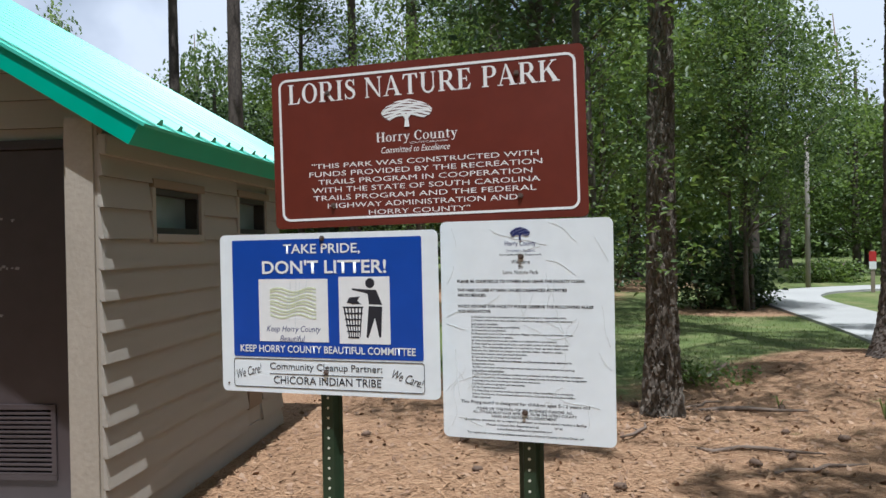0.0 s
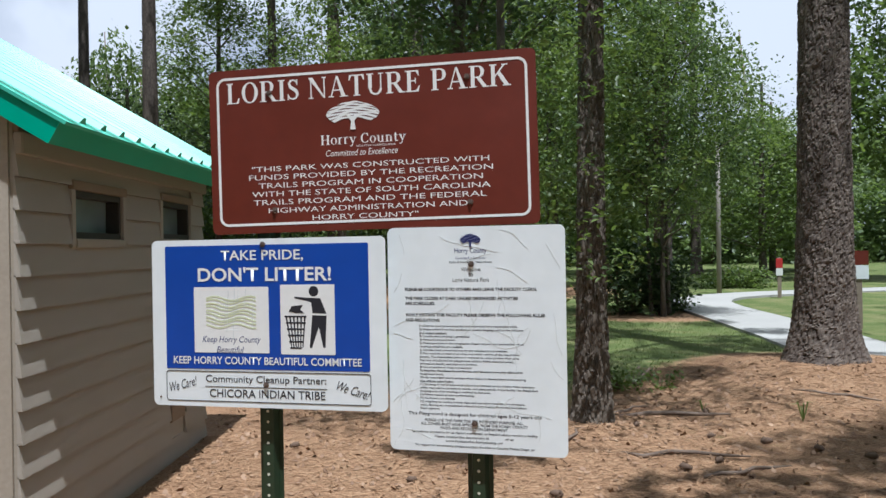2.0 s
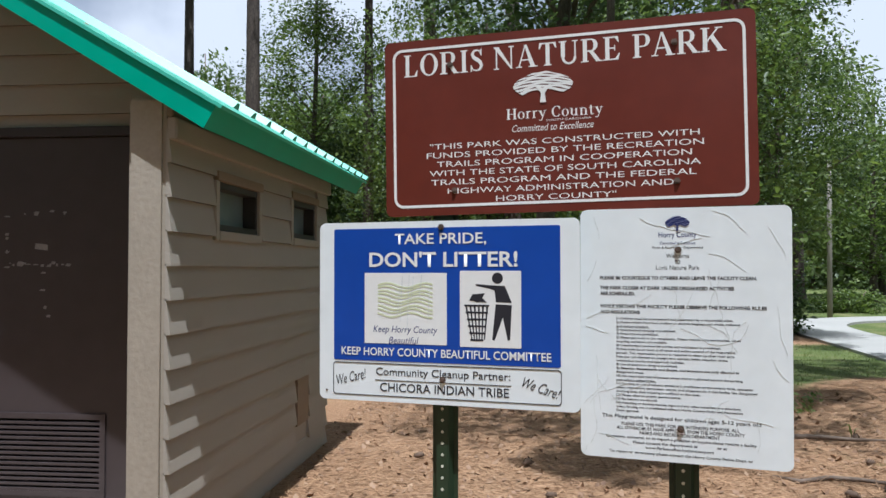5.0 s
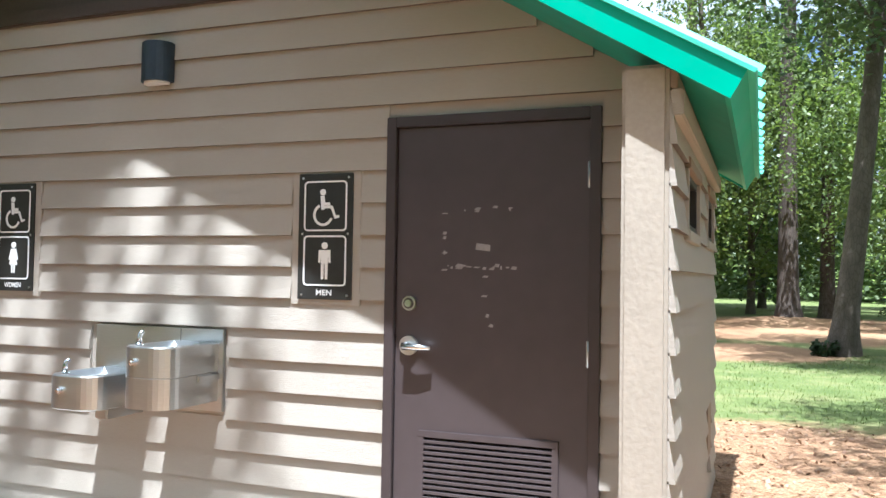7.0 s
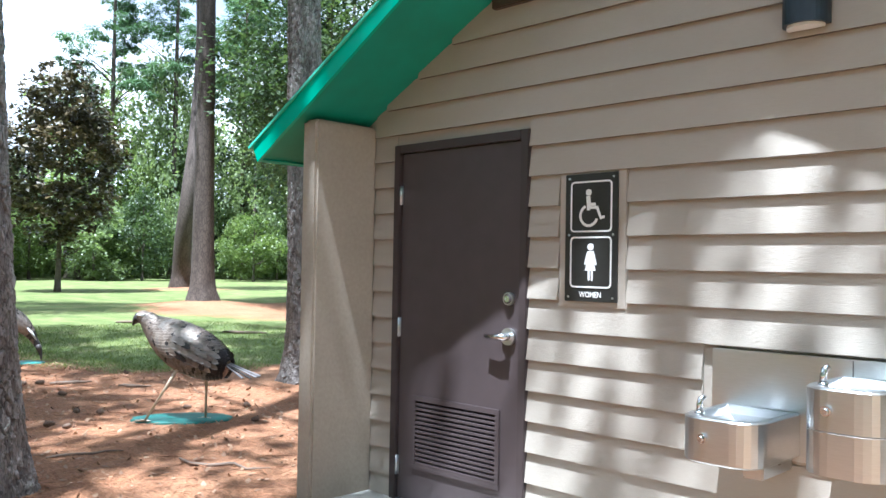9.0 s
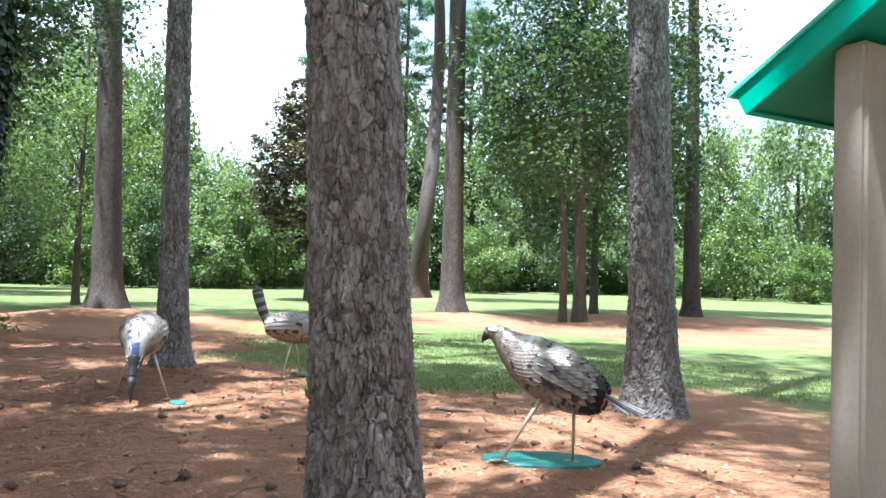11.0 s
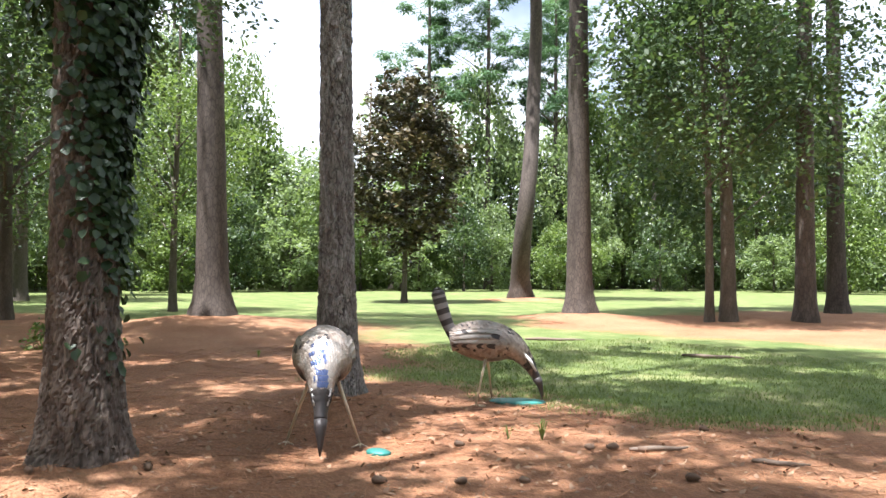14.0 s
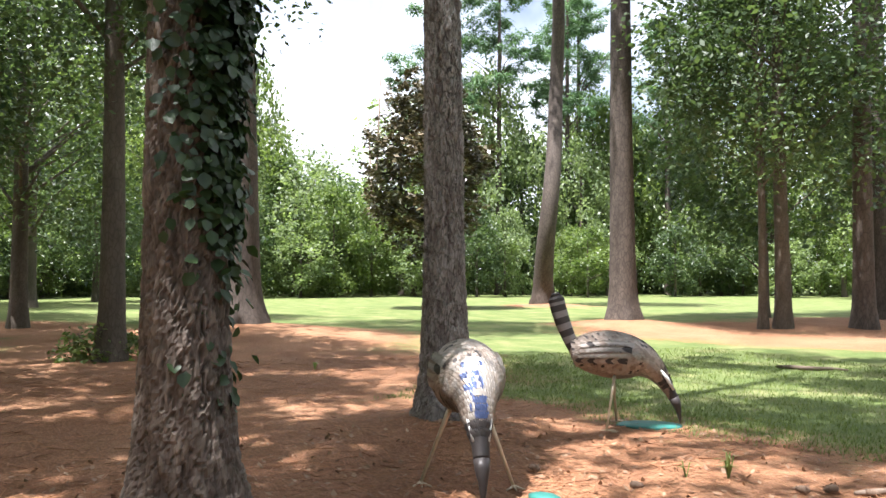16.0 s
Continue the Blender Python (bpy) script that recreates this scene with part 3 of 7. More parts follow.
def crown_points(rng, n_clump, per, rx, rz, clump, hollow=0.45, base=0.25):
    """Points in clumps spread through an uneven ellipsoid, thinner inside and ragged below."""
    p = rng.normal(size=(n_clump * 3, 3))
    p /= np.linalg.norm(p, axis=1)[:, None]
    p *= (hollow + (1 - hollow) * rng.uniform(size=(len(p), 1)) ** 0.6)
    lump = 1 + 0.28 * np.sin(3.1 * p[:, 0] + 5 * p[:, 2]) * np.cos(4.3 * p[:, 1] - 2 * p[:, 0])
    p *= lump[:, None]
    keep = p[:, 2] > -base - 0.75 * rng.uniform(size=len(p))
    p = p[keep][:n_clump]
    p = p * np.array([rx, rx, rz])
    c = np.repeat(p, per, 0) + rng.normal(size=(len(p) * per, 3)) * clump * np.repeat(rng.uniform(0.6, 1.3, size=(len(p), 1)), per, 0)
    return c, p


def leaf_blades(name, rng, c, nrm, d, size, aspect, mats, jitter=0.35, fold=0.12):
    """Pointed, folded leaves of six corners at c, lying square to nrm and pointing along d."""
    n = len(c)
    d = d - nrm * (d * nrm).sum(1)[:, None]
    d /= np.linalg.norm(d, axis=1)[:, None] + 1e-6
    sd = np.cross(nrm, d)
    L = size * (1 + jitter * rng.uniform(-1, 1, size=(n, 1)))
    w, f = L * aspect * 0.5, L * fold
    P = np.stack([c - d * L * 0.5, c - d * L * 0.16 + sd * w + nrm * f, c + d * L * 0.2 + sd * w * 0.8 + nrm * f, c + d * L * 0.5, c + d * L * 0.2 - sd * w * 0.8 + nrm * f, c - d * L * 0.16 - sd * w + nrm * f], 1)
    me = bpy.data.meshes.new(name)
    me.vertices.add(6 * n), me.loops.add(8 * n), me.polygons.add(2 * n)
    me.vertices.foreach_set("co", P.astype(np.float32).ravel())
    idx = np.arange(n)[:, None] * 6 + np.array([[0, 1, 2, 3, 0, 3, 4, 5]])
    me.loops.foreach_set("vertex_index", idx.astype(np.int32).ravel())
    me.polygons.foreach_set("loop_start", np.arange(0, 8 * n, 4, dtype=np.int32))
    me.polygons.foreach_set("loop_total", np.full(2 * n, 4, dtype=np.int32))
    me.update(calc_edges=True)
    for m in mats:
        me.materials.append(m)
    return me


def sprays(rng, centres, radius, per, droop=0.35, thick=0.30, tilt=0.62):
    """Leaf places, normals and directions in flat drooping sprays round the centres; the blades mostly face the sky."""
    k = len(centres)
    radius = np.broadcast_to(np.asarray(radius, float), (k,))
    R = np.repeat(radius * rng.uniform(0.6, 1.35, k), per)[:, None]
    a = rng.uniform(0, 6.2832, k * per)
    q = np.sqrt(rng.uniform(0, 1, k * per))
    out = np.stack([np.cos(a), np.sin(a), 0 * a], 1)
    slope = np.repeat(rng.normal(0, 0.35, size=(k, 2)), per, 0)
    p = out * q[:, None] * R
    p[:, 2] = (p[:, 0] * slope[:, 0] + p[:, 1] * slope[:, 1]) - droop * (q ** 2) * R[:, 0] + rng.normal(0, 1, k * per) * thick * R[:, 0]
    c = np.repeat(centres, per, 0) + p
    nrm = rng.normal(size=(k * per, 3)) * tilt + np.array([0, 0, 1.0]) + out * 0.25 * q[:, None]
    nrm /= np.linalg.norm(nrm, axis=1)[:, None]
    d = out + rng.normal(size=(k * per, 3)) * 0.5 + np.array([0, 0, -0.3])
    return c, nrm, d


def kites(rng, c, nrm, d, size, aspect, jitter=0.4):
    """Four-cornered leaves for crowns seen from afar."""
    d = d - nrm * (d * nrm).sum(1)[:, None]
    d /= np.linalg.norm(d, axis=1)[:, None] + 1e-6
    sd = np.cross(nrm, d)
    L = size * (1 + jitter * rng.uniform(-1, 1, size=(len(c), 1)))
    w = L * aspect
    return np.stack([c - d * L * 0.5, c + sd * w * 0.5 - d * L * 0.05, c + d * L * 0.5, c - sd * w * 0.5 - d * L * 0.05], 1)


def trunk_mesh(name, d, h, mat, fine=False, flare=1.35, lean=(0.0, 0.0), bend=0.0, seed=0, fine_to=3.4, smoothbark=False):
    """A tapered trunk with a root flare and plated bark relief; fine trunks carry dense relief up to fine_to."""
    seg = (270 if fine > 1 else 128) if fine else 24
    dz = 0.0075 if fine > 1 else 0.016
    zs = list(np.linspace(-0.15, fine_to, int((fine_to + 0.15) / dz))) + list(np.linspace(fine_to + 0.3, h, 14)) if fine else list(np.linspace(-0.15, 1.0, 6)) + list(np.linspace(1.3, h, 44))
    rng = np.random.default_rng(seed)
    ph = rng.uniform(0, 6.28, 6)
    co, rel, tone = [], [], []
    k = 22.0
    for z in zs:
        f = 1 + (flare - 1) * math.exp(-max(z, 0) / 0.33) + 0.10 * math.exp(-max(z, 0) / 1.4)
        r = d / 2 * f * (1 - 0.62 * max(z, 0) / h)
        cx = lean[0] * z + bend * math.sin(z * 0.55 + ph[0])
        cy = lean[1] * z + bend * math.cos(z * 0.43 + ph[1]) - bend * math.cos(ph[1])
        cx -= bend * math.sin(ph[0])
        for s in range(seg):
            a = 2 * math.pi * s / seg
            lobe = 1 + 0.07 * math.exp(-max(z, 0) / 0.4) * math.cos(5 * a + ph[2]) + 0.02 * math.sin(3 * a + ph[3] + z * 0.7)
            x, y = math.cos(a) * r * lobe, math.sin(a) * r * lobe
            if fine:
                q = Vector((x * k, y * k, z * k * 0.40 + seed * 7))
                q += noise.noise_vector(q * 0.7) * 0.42 + noise.noise_vector(q * 2.6) * 0.13
                dist, pts = noise.voronoi(q)
                cell = noise.cell(pts[0] * 3.7)
                deep = 0.35 + 0.65 * max(0.0, min(1.0, 0.5 + 1.6 * noise.noise(Vector((x * 9, y * 9, z * 2.2 + seed)))))
                edge = min(1.0, (dist[1] - dist[0]) / 0.12)
                d2, p2_ = noise.voronoi(q * 2.6 + Vector((3, 1, 2)))
                flake = noise.cell(p2_[0] * 2.9)
                out = -0.015 * deep * (1 - edge) + 0.0065 * (cell - 0.5) + 0.007 * (flake - 0.5) + 0.001 * noise.noise(q * 4.0)
                co.append((cx + x + math.cos(a) * out, cy + y + math.sin(a) * out, z))
                rel.append(1 - 0.68 * deep * (1 - edge)), tone.append(0.32 + 0.36 * cell + 0.26 * flake)
            else:
                q = Vector((x * 9, y * 9, z * 4 + seed * 3))
                v = noise.noise(q)
                co.append((cx + x * (1 + 0.05 * v), cy + y * (1 + 0.05 * v), z))
                rel.append(0.52 + 0.4 * v), tone.append(0.5 + 0.5 * noise.noise(q * 0.7))
    nz = len(zs)
    faces = [(i * seg + s, i * seg + (s + 1) % seg, (i + 1) * seg + (s + 1) % seg, (i + 1) * seg + s) for i in range(nz - 1) for s in range(seg)]
    faces.append(tuple(range((nz - 1) * seg, nz * seg)))
    me = bpy.data.meshes.new(name)
    me.from_pydata(co, [], faces)
    for key, vals in (("relief", rel), ("tone", tone)):
        me.attributes.new(key, "FLOAT", "POINT").data.foreach_set("value", vals)
    if not fine:
        me.polygons.foreach_set("use_smooth", [True] * len(me.polygons))
    me.materials.append(mat)
    return me


# ---- ground ----
STRAW = ((4.5, -1.2, 5.0), (8.8, 3.0, 2.9), (0.0, -2.5, 6.0), (-5.0, -3.5, 5.6), (-6.2, 1.2, 2.6), (-9.5, -2.8, 4.0), (-11.2, -1.2, 1.9),
         (-12.5, -5.0, 4.0), (-16.5, -2.5, 4.6), (-21.5, -0.8, 4.2), (-22.4, 10.0, 2.0), (-36.6, 17.0, 2.6), (-20.3, 13.8, 3.2), (-17.0, 15.5, 4.5), (-21.0, 18.5, 4.0),
         (-14.0, 11.5, 2.2), (4.0, 19.0, 3.4), (2.5, 13.0, 2.0), (3.0, 3.0, 2.0), (9.0, 13.2, 1.5), (8.8, 5.0, 1.5), (5.5, 24.0, 5.0), (-3.0, 22.0, 5.0), (-27.0, -6.0, 4.0), (-6.9, 3.2, 1.5), (6.0, -6.0, 6.0), (-2.0, -8.0, 6.0), (-16.5, 10.8, 2.6), (-20.0, 9.6, 2.6), (-13.5, 13.0, 3.0))
MOUNDS = ((8.75, 4.75, 0.24, 1.7), (5.805, 2.352, 0.10, 0.9), (-22.6, 0.1, 0.28, 2.6), (-22.4, 10.0, 0.22, 1.8), (-36.6, 17.0, 0.22, 2.0), (-10.85, -1.05, 0.16, 1.0), (-6.37, 2.23, 0.08, 1.0), (-9.2, -3.25, 0.05, 0.8), (3.75, 23.8, 0.25, 2.0), (-20.3, 14.0, 0.10, 2.0))


def ground_z(x, y):
    z = 0.018 * noise.noise(Vector((x * 0.55, y * 0.55, 2))) + 0.03 * noise.noise(Vector((x * 0.13, y * 0.13, 5)))
    for mx, my, mh, mr in MOUNDS:
        q = ((x - mx) ** 2 + (y - my) ** 2) / mr ** 2
        if q < 6:
            z += mh * math.exp(-q * 1.3)
    near = max(0.0, 1 - max(abs(x) - 3.2, abs(y - 1) - 2.8, 0) / 0.8)
    return z * (1 - near) - 0.004 * near


def straw_at(x, y):
    v = 0.0
    for sx, sy, sr in STRAW:
        v = max(v, 1.25 - 0.75 * math.hypot(x - sx, y - sy) / sr)
    return max(0.0, min(1.0, v + 0.16 * noise.noise(Vector((x * 0.7, y * 0.7, 0)))))


def axis_lines(lo, hi, step, far):
    out = list(np.arange(lo, hi, step))
    d, x = step, lo
    while x > -far:
        d *= 1.35
        x -= d
        out.insert(0, x)
    d, x = step, out[-1]
    while x < far:
        d *= 1.35
        x += d
        out.append(x)
    return out


gx, gy = axis_lines(-24, 13, 0.16, 900), axis_lines(-7, 22, 0.16, 900)
gco = [(x, y, ground_z(x, y)) for y in gy for x in gx]
gfa = [(j * len(gx) + i, j * len(gx) + i + 1, (j + 1) * len(gx) + i + 1, (j + 1) * len(gx) + i) for j in range(len(gy) - 1) for i in range(len(gx) - 1)]
gme = bpy.data.meshes.new("ground")
gme.from_pydata(gco, [], gfa)
gme.polygons.foreach_set("use_smooth", [True] * len(gfa))
gme.attributes.new("straw", "FLOAT", "POINT").data.foreach_set("value", [straw_at(x, y) for x, y, _ in gco])
gme.attributes.new("dry", "FLOAT", "POINT").data.foreach_set("value", [max(0.0, min(1.0, (x + 1.0) / 4.5)) for x, y, _ in gco])
tagged(link("ground", gme, GROUND), "park ground of red-brown pine straw and mown grass", "ground", kind="structure")

# concrete footpath that bends away past the oaks
PATHLINE = [(11.2, -30), (10.9, -8), (10.4, 0), (10.1, 6), (10.3, 9), (10.5, 12), (10.75, 15.2), (11.3, 17.4), (12.6, 19.1), (15.5, 20.4), (22, 22), (40, 26)]


def along(points, k=10):
    out = []
    for i in range(len(points) - 1):
        p0, p1, p2, p3 = (Vector(points[max(0, min(len(points) - 1, j))]) for j in (i - 1, i, i + 1, i + 2))
        for t in (j / k for j in range(k)):
            out.append(0.5 * ((2 * p1) + (p2 - p0) * t + (2 * p0 - 5 * p1 + 4 * p2 - p3) * t * t + (3 * p1 - p0 - 3 * p2 + p3) * t ** 3))
    return out + [Vector(points[-1])]


fp = along(PATHLINE)
bm = bmesh.new()
rows = []
for i, p in enumerate(fp):
    d = (fp[min(i + 1, len(fp) - 1)] - fp[max(i - 1, 0)]).normalized()
    s = Vector((-d.y, d.x)) * 0.75
    rows.append([bm.verts.new((p.x + s.x * k, p.y + s.y * k, z)) for k, z in ((1, -0.1), (1, 0.045), (-1, 0.045), (-1, -0.1))])
for a, b in zip(rows, rows[1:]):
    for k in range(3):
        bm.faces.new((a[k], a[k + 1], b[k + 1], b[k]))
bmesh.ops.recalc_face_normals(bm, faces=bm.faces[:])
tagged(part("pavement", bm, PATHWAY), "pale concrete footpath curving through the grass", "footpath", kind="structure")

# ---- restroom building ----
HW, DEPTH, SLOPE = 2.70, 2.45, 0.577
EAVE_X, EAVE_Z, FRONT_Y, BACK_Y = 3.05, 2.0, -0.55, 2.62
LAP, LAP0 = 0.155, -0.02


def soffit_z(x):
    """Height of the soffit over x; the east slope is a little steeper and ends closer in."""
    return 3.76 - abs(x) * (SLOPE if x < 0 else 0.608)


RIDGE = soffit_z(0)
DOORS = ((-2.3765, -1.3625), (1.3625, 2.3765))
DOOR_TOP = 2.085

# gable walls: posts of wall between the doors and a gable over them
bm = bmesh.new()
for x0, x1 in ((-HW, DOORS[0][0]), (DOORS[0][1], DOORS[1][0]), (DOORS[1][1], HW)):
    add_box(bm, (x0, 0.0, -0.1), (x1, 0.12, DOOR_TOP))
add_prism(bm, [(-HW, DOOR_TOP), (HW, DOOR_TOP), (HW, soffit_z(HW)), (0, RIDGE), (-HW, soffit_z(-HW))], "y", 0.0, 0.12)
wall_front = tagged(part("wall_front", bm, SIDING), "taupe lap-sided gable wall with two doors", "wall", kind="structure")
wall_back = tagged(part("wall_back", prism([(-HW, -0.1), (HW, -0.1), (HW, soffit_z(HW)), (0, RIDGE), (-HW, soffit_z(-HW))], "y", DEPTH - 0.12, DEPTH), SIDING), "taupe gable wall at the rear", "wall", kind="structure")
WINDOWS = ((0.14, 0.78, 1.56, 1.82), (1.49, 2.10, 1.575, 1.84))
bm = bmesh.new()
x0, x1, zt = HW - 0.12, HW, soffit_z(HW)
ys = [0.12, WINDOWS[0][0], WINDOWS[0][1], WINDOWS[1][0], WINDOWS[1][1], DEPTH - 0.12]
for i in range(5):
    if i in (1, 3):
        w = WINDOWS[i // 2]
        add_box(bm, (x0, ys[i], -0.1), (x1, ys[i + 1], w[2]))
        add_box(bm, (x0, ys[i], w[3]), (x1, ys[i + 1], zt))
    else:
        add_box(bm, (x0, ys[i], -0.1), (x1, ys[i + 1], zt))
wall_east = tagged(part("wall_east", bm, SIDING), "taupe lap-sided wall with two small high windows", "wall", kind="structure")
wall_west = tagged(part("wall_west", box((-HW, 0.12, -0.1), (-HW + 0.12, DEPTH - 0.12, soffit_z(-HW))), SIDING), "taupe lap-sided end wall", "wall", kind="structure")
tagged(part("floor", box((-HW, -0.44, -0.12), (HW, DEPTH, 0.012), 0.005), CONCRETE), "bare concrete slab under the restroom building", "floor", kind="structure")
tagged(part("ceiling", box((-HW + 0.125, 0.125, 2.19), (HW - 0.125, DEPTH - 0.125, 2.21)), WINFRAME), "dark flat ceiling of the restroom", "ceiling", kind="structure")


def lap_board(name, length, along_x, parent, place):
    """One wedge-shaped lap board: thick at its lower edge, thin at the top."""
    prof = [(0.0, 0.0), (-0.028, 0.0), (-0.027, 0.010), (-0.005, LAP + 0.010), (0.0, LAP + 0.010)]
    bm = bmesh.new()
    if along_x:
        add_prism(bm, [(p[0], p[1]) for p in prof], "x", 0.0, length)
    else:
        add_prism(bm, [(-p[0], p[1]) for p in prof], "y", 0.0, length)
    bm.normal_update()
    # downward faces take the darker colour that stands for their shadow
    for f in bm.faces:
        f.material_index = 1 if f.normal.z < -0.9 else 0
    ob = part(name, bm, [SIDING, LAP_SHADE], parent)
    ob.location = place
    return ob


MEN, WOMEN = (0.893, 1.183), (-1.13, -0.83)
SIGN_Z = (1.218, 1.83)
PLATE_X, PLATE_Z = (-0.36, 0.465), (0.633, 1.05)
BLOCKS = [(DOORS[0][0], DOORS[0][1], -1, DOOR_TOP), (DOORS[1][0], DOORS[1][1], -1, DOOR_TOP),
          (MEN[0] - 0.045, MEN[1] + 0.045, SIGN_Z[0] - 0.03, SIGN_Z[1] + 0.05), (WOMEN[0] - 0.045, WOMEN[1] + 0.045, SIGN_Z[0] - 0.03, SIGN_Z[1] + 0.05),
          (PLATE_X[0] - 0.05, PLATE_X[1] + 0.02, PLATE_Z[0] - 0.02, PLATE_Z[1] + 0.012)]
GABLE_Z = 2.775
k = 0
while LAP0 + k * LAP < GABLE_Z - 0.05:
    z = LAP0 + k * LAP
    k += 1
    cuts = [(-min(2.565, (3.76 - z) / SLOPE - 0.06), min(2.565, (3.76 - z) / 0.608 - 0.06))]
    for b0, b1, c0, c1 in BLOCKS:
        if z + LAP * 0.62 > c0 and z + LAP * 0.38 < c1:
            cuts = [q for a0, a1 in cuts for q in ((a0, min(a1, b0)), (max(a0, b1), a1)) if q[1] - q[0] > 0.02]
    for a0, a1 in cuts:
        lap_board("siding_board", a1 - a0, True, wall_front, (a0, 0, z))
# dark louvred gable over the lap boards
bm = bmesh.new()
gh = (3.76 - GABLE_Z) / 0.608
add_prism(bm, [(-gh, GABLE_Z), (gh, GABLE_Z), (0, RIDGE - 0.01)], "y", -0.03, 0.0)
part("gable_panel", bm, DARK_GABLE, wall_front, "dark brown gable panel")
part("gable_trim", box((-gh, -0.045, GABLE_Z - 0.03), (gh, -0.001, GABLE_Z + 0.05), 0.006), DARK_GABLE, wall_front, "dark brown trim board")
k = 0
while LAP0 + k * LAP < 1.9:
    z = LAP0 + k * LAP
    k += 1
    cuts = [(-0.45, DEPTH)]
    for w in WINDOWS:
        if z + LAP * 0.7 > w[2] - 0.05 and z + LAP * 0.3 < w[3] + 0.05:
            cuts = [q for a0, a1 in cuts for q in ((a0, min(a1, w[0] - 0.05)), (max(a0, w[1] + 0.05), a1)) if q[1] - q[0] > 0.02]
    if z + LAP > 0.27 and z < 0.58:
        cuts = [q for a0, a1 in cuts for q in ((a0, min(a1, 1.60)), (max(a0, 1.93), a1))]
    for a0, a1 in cuts:
        lap_board("siding_board", a1 - a0, False, wall_east, (HW, a0, z))
    lap_board("siding_board", DEPTH, False, wall_west, (-HW - 0.001, DEPTH, z)).rotation_euler = (0, 0, math.pi)
part("trim_board", box((HW + 0.001, -0.45, 1.945), (HW + 0.05, DEPTH, 2.045), 0.006), SIDING, wall_east)
part("trim_board", box((HW + 0.001, -0.45, 2.046), (HW + 0.03, DEPTH, zt), 0.004), BROWN_TRIM, wall_east, "brown frieze board")
hatch = part("access_hatch", box((HW + 0.001, 1.62, 0.27), (HW + 0.022, 1.91, 0.60), 0.004), BROWN_TRIM, wall_east, "small brown hatch")

for i, (a0, a1, c0, c1) in enumerate(WINDOWS):
    w = empty(f"window_{i + 1}", Matrix.Translation((HW, (a0 + a1) / 2, (c0 + c1) / 2)), "small high window with frosted grey glass in a dark frame", "window", kind="structure")
    hw_, hh = (a1 - a0) / 2, (c1 - c0) / 2
    for name, a, b in (("window_frame", (-0.10, -hw_, hh - 0.035), (0.01, hw_, hh)), ("window_frame", (-0.10, -hw_, -hh), (0.01, hw_, -hh + 0.035)), ("window_frame", (-0.10, -hw_, -hh + 0.035), (0.01, -hw_ + 0.035, hh - 0.035)), ("window_frame", (-0.10, hw_ - 0.035, -hh + 0.035), (0.01, hw_, hh - 0.035))):
        part(name, box(a, b, 0.004), WINFRAME, w)
    part("pane", box((-0.075, -hw_ + 0.035, -hh + 0.035), (-0.067, hw_ - 0.035, hh - 0.035)), GLASSY, w, "frosted grey pane")
    part("window_header", box((0.002, -hw_ - 0.045, hh), (0.034, hw_ + 0.045, hh + 0.05), 0.004), BROWN_TRIM, w, "brown header board")
    part("window_casing", box((0.002, -hw_ - 0.05, -hh - 0.05), (0.026, -hw_, hh), 0.004), SIDING, w)
    part("window_casing", box((0.002, hw_, -hh - 0.05), (0.026, hw_ + 0.05, hh), 0.004), SIDING, w)
    part("window_sill", box((0.002, -hw_, -hh - 0.05), (0.030, hw_, -hh), 0.004), SIDING, w)

# wing walls that carry the gable overhang
for name, x0, x1, lab in (("wall_wing_east", 2.525, 2.699, "sunlit"), ("wall_wing_west", -2.712, -2.572, "half shaded")):
    tagged(part(name, box((x0, -0.46, -0.1), (x1, -0.001, (soffit_z(x0) if x0 < 0 else soffit_z(x1)) + 0.02), 0.016), STUCCO), f"narrow taupe wing wall beside the doorway, {lab}", "wall", kind="structure")

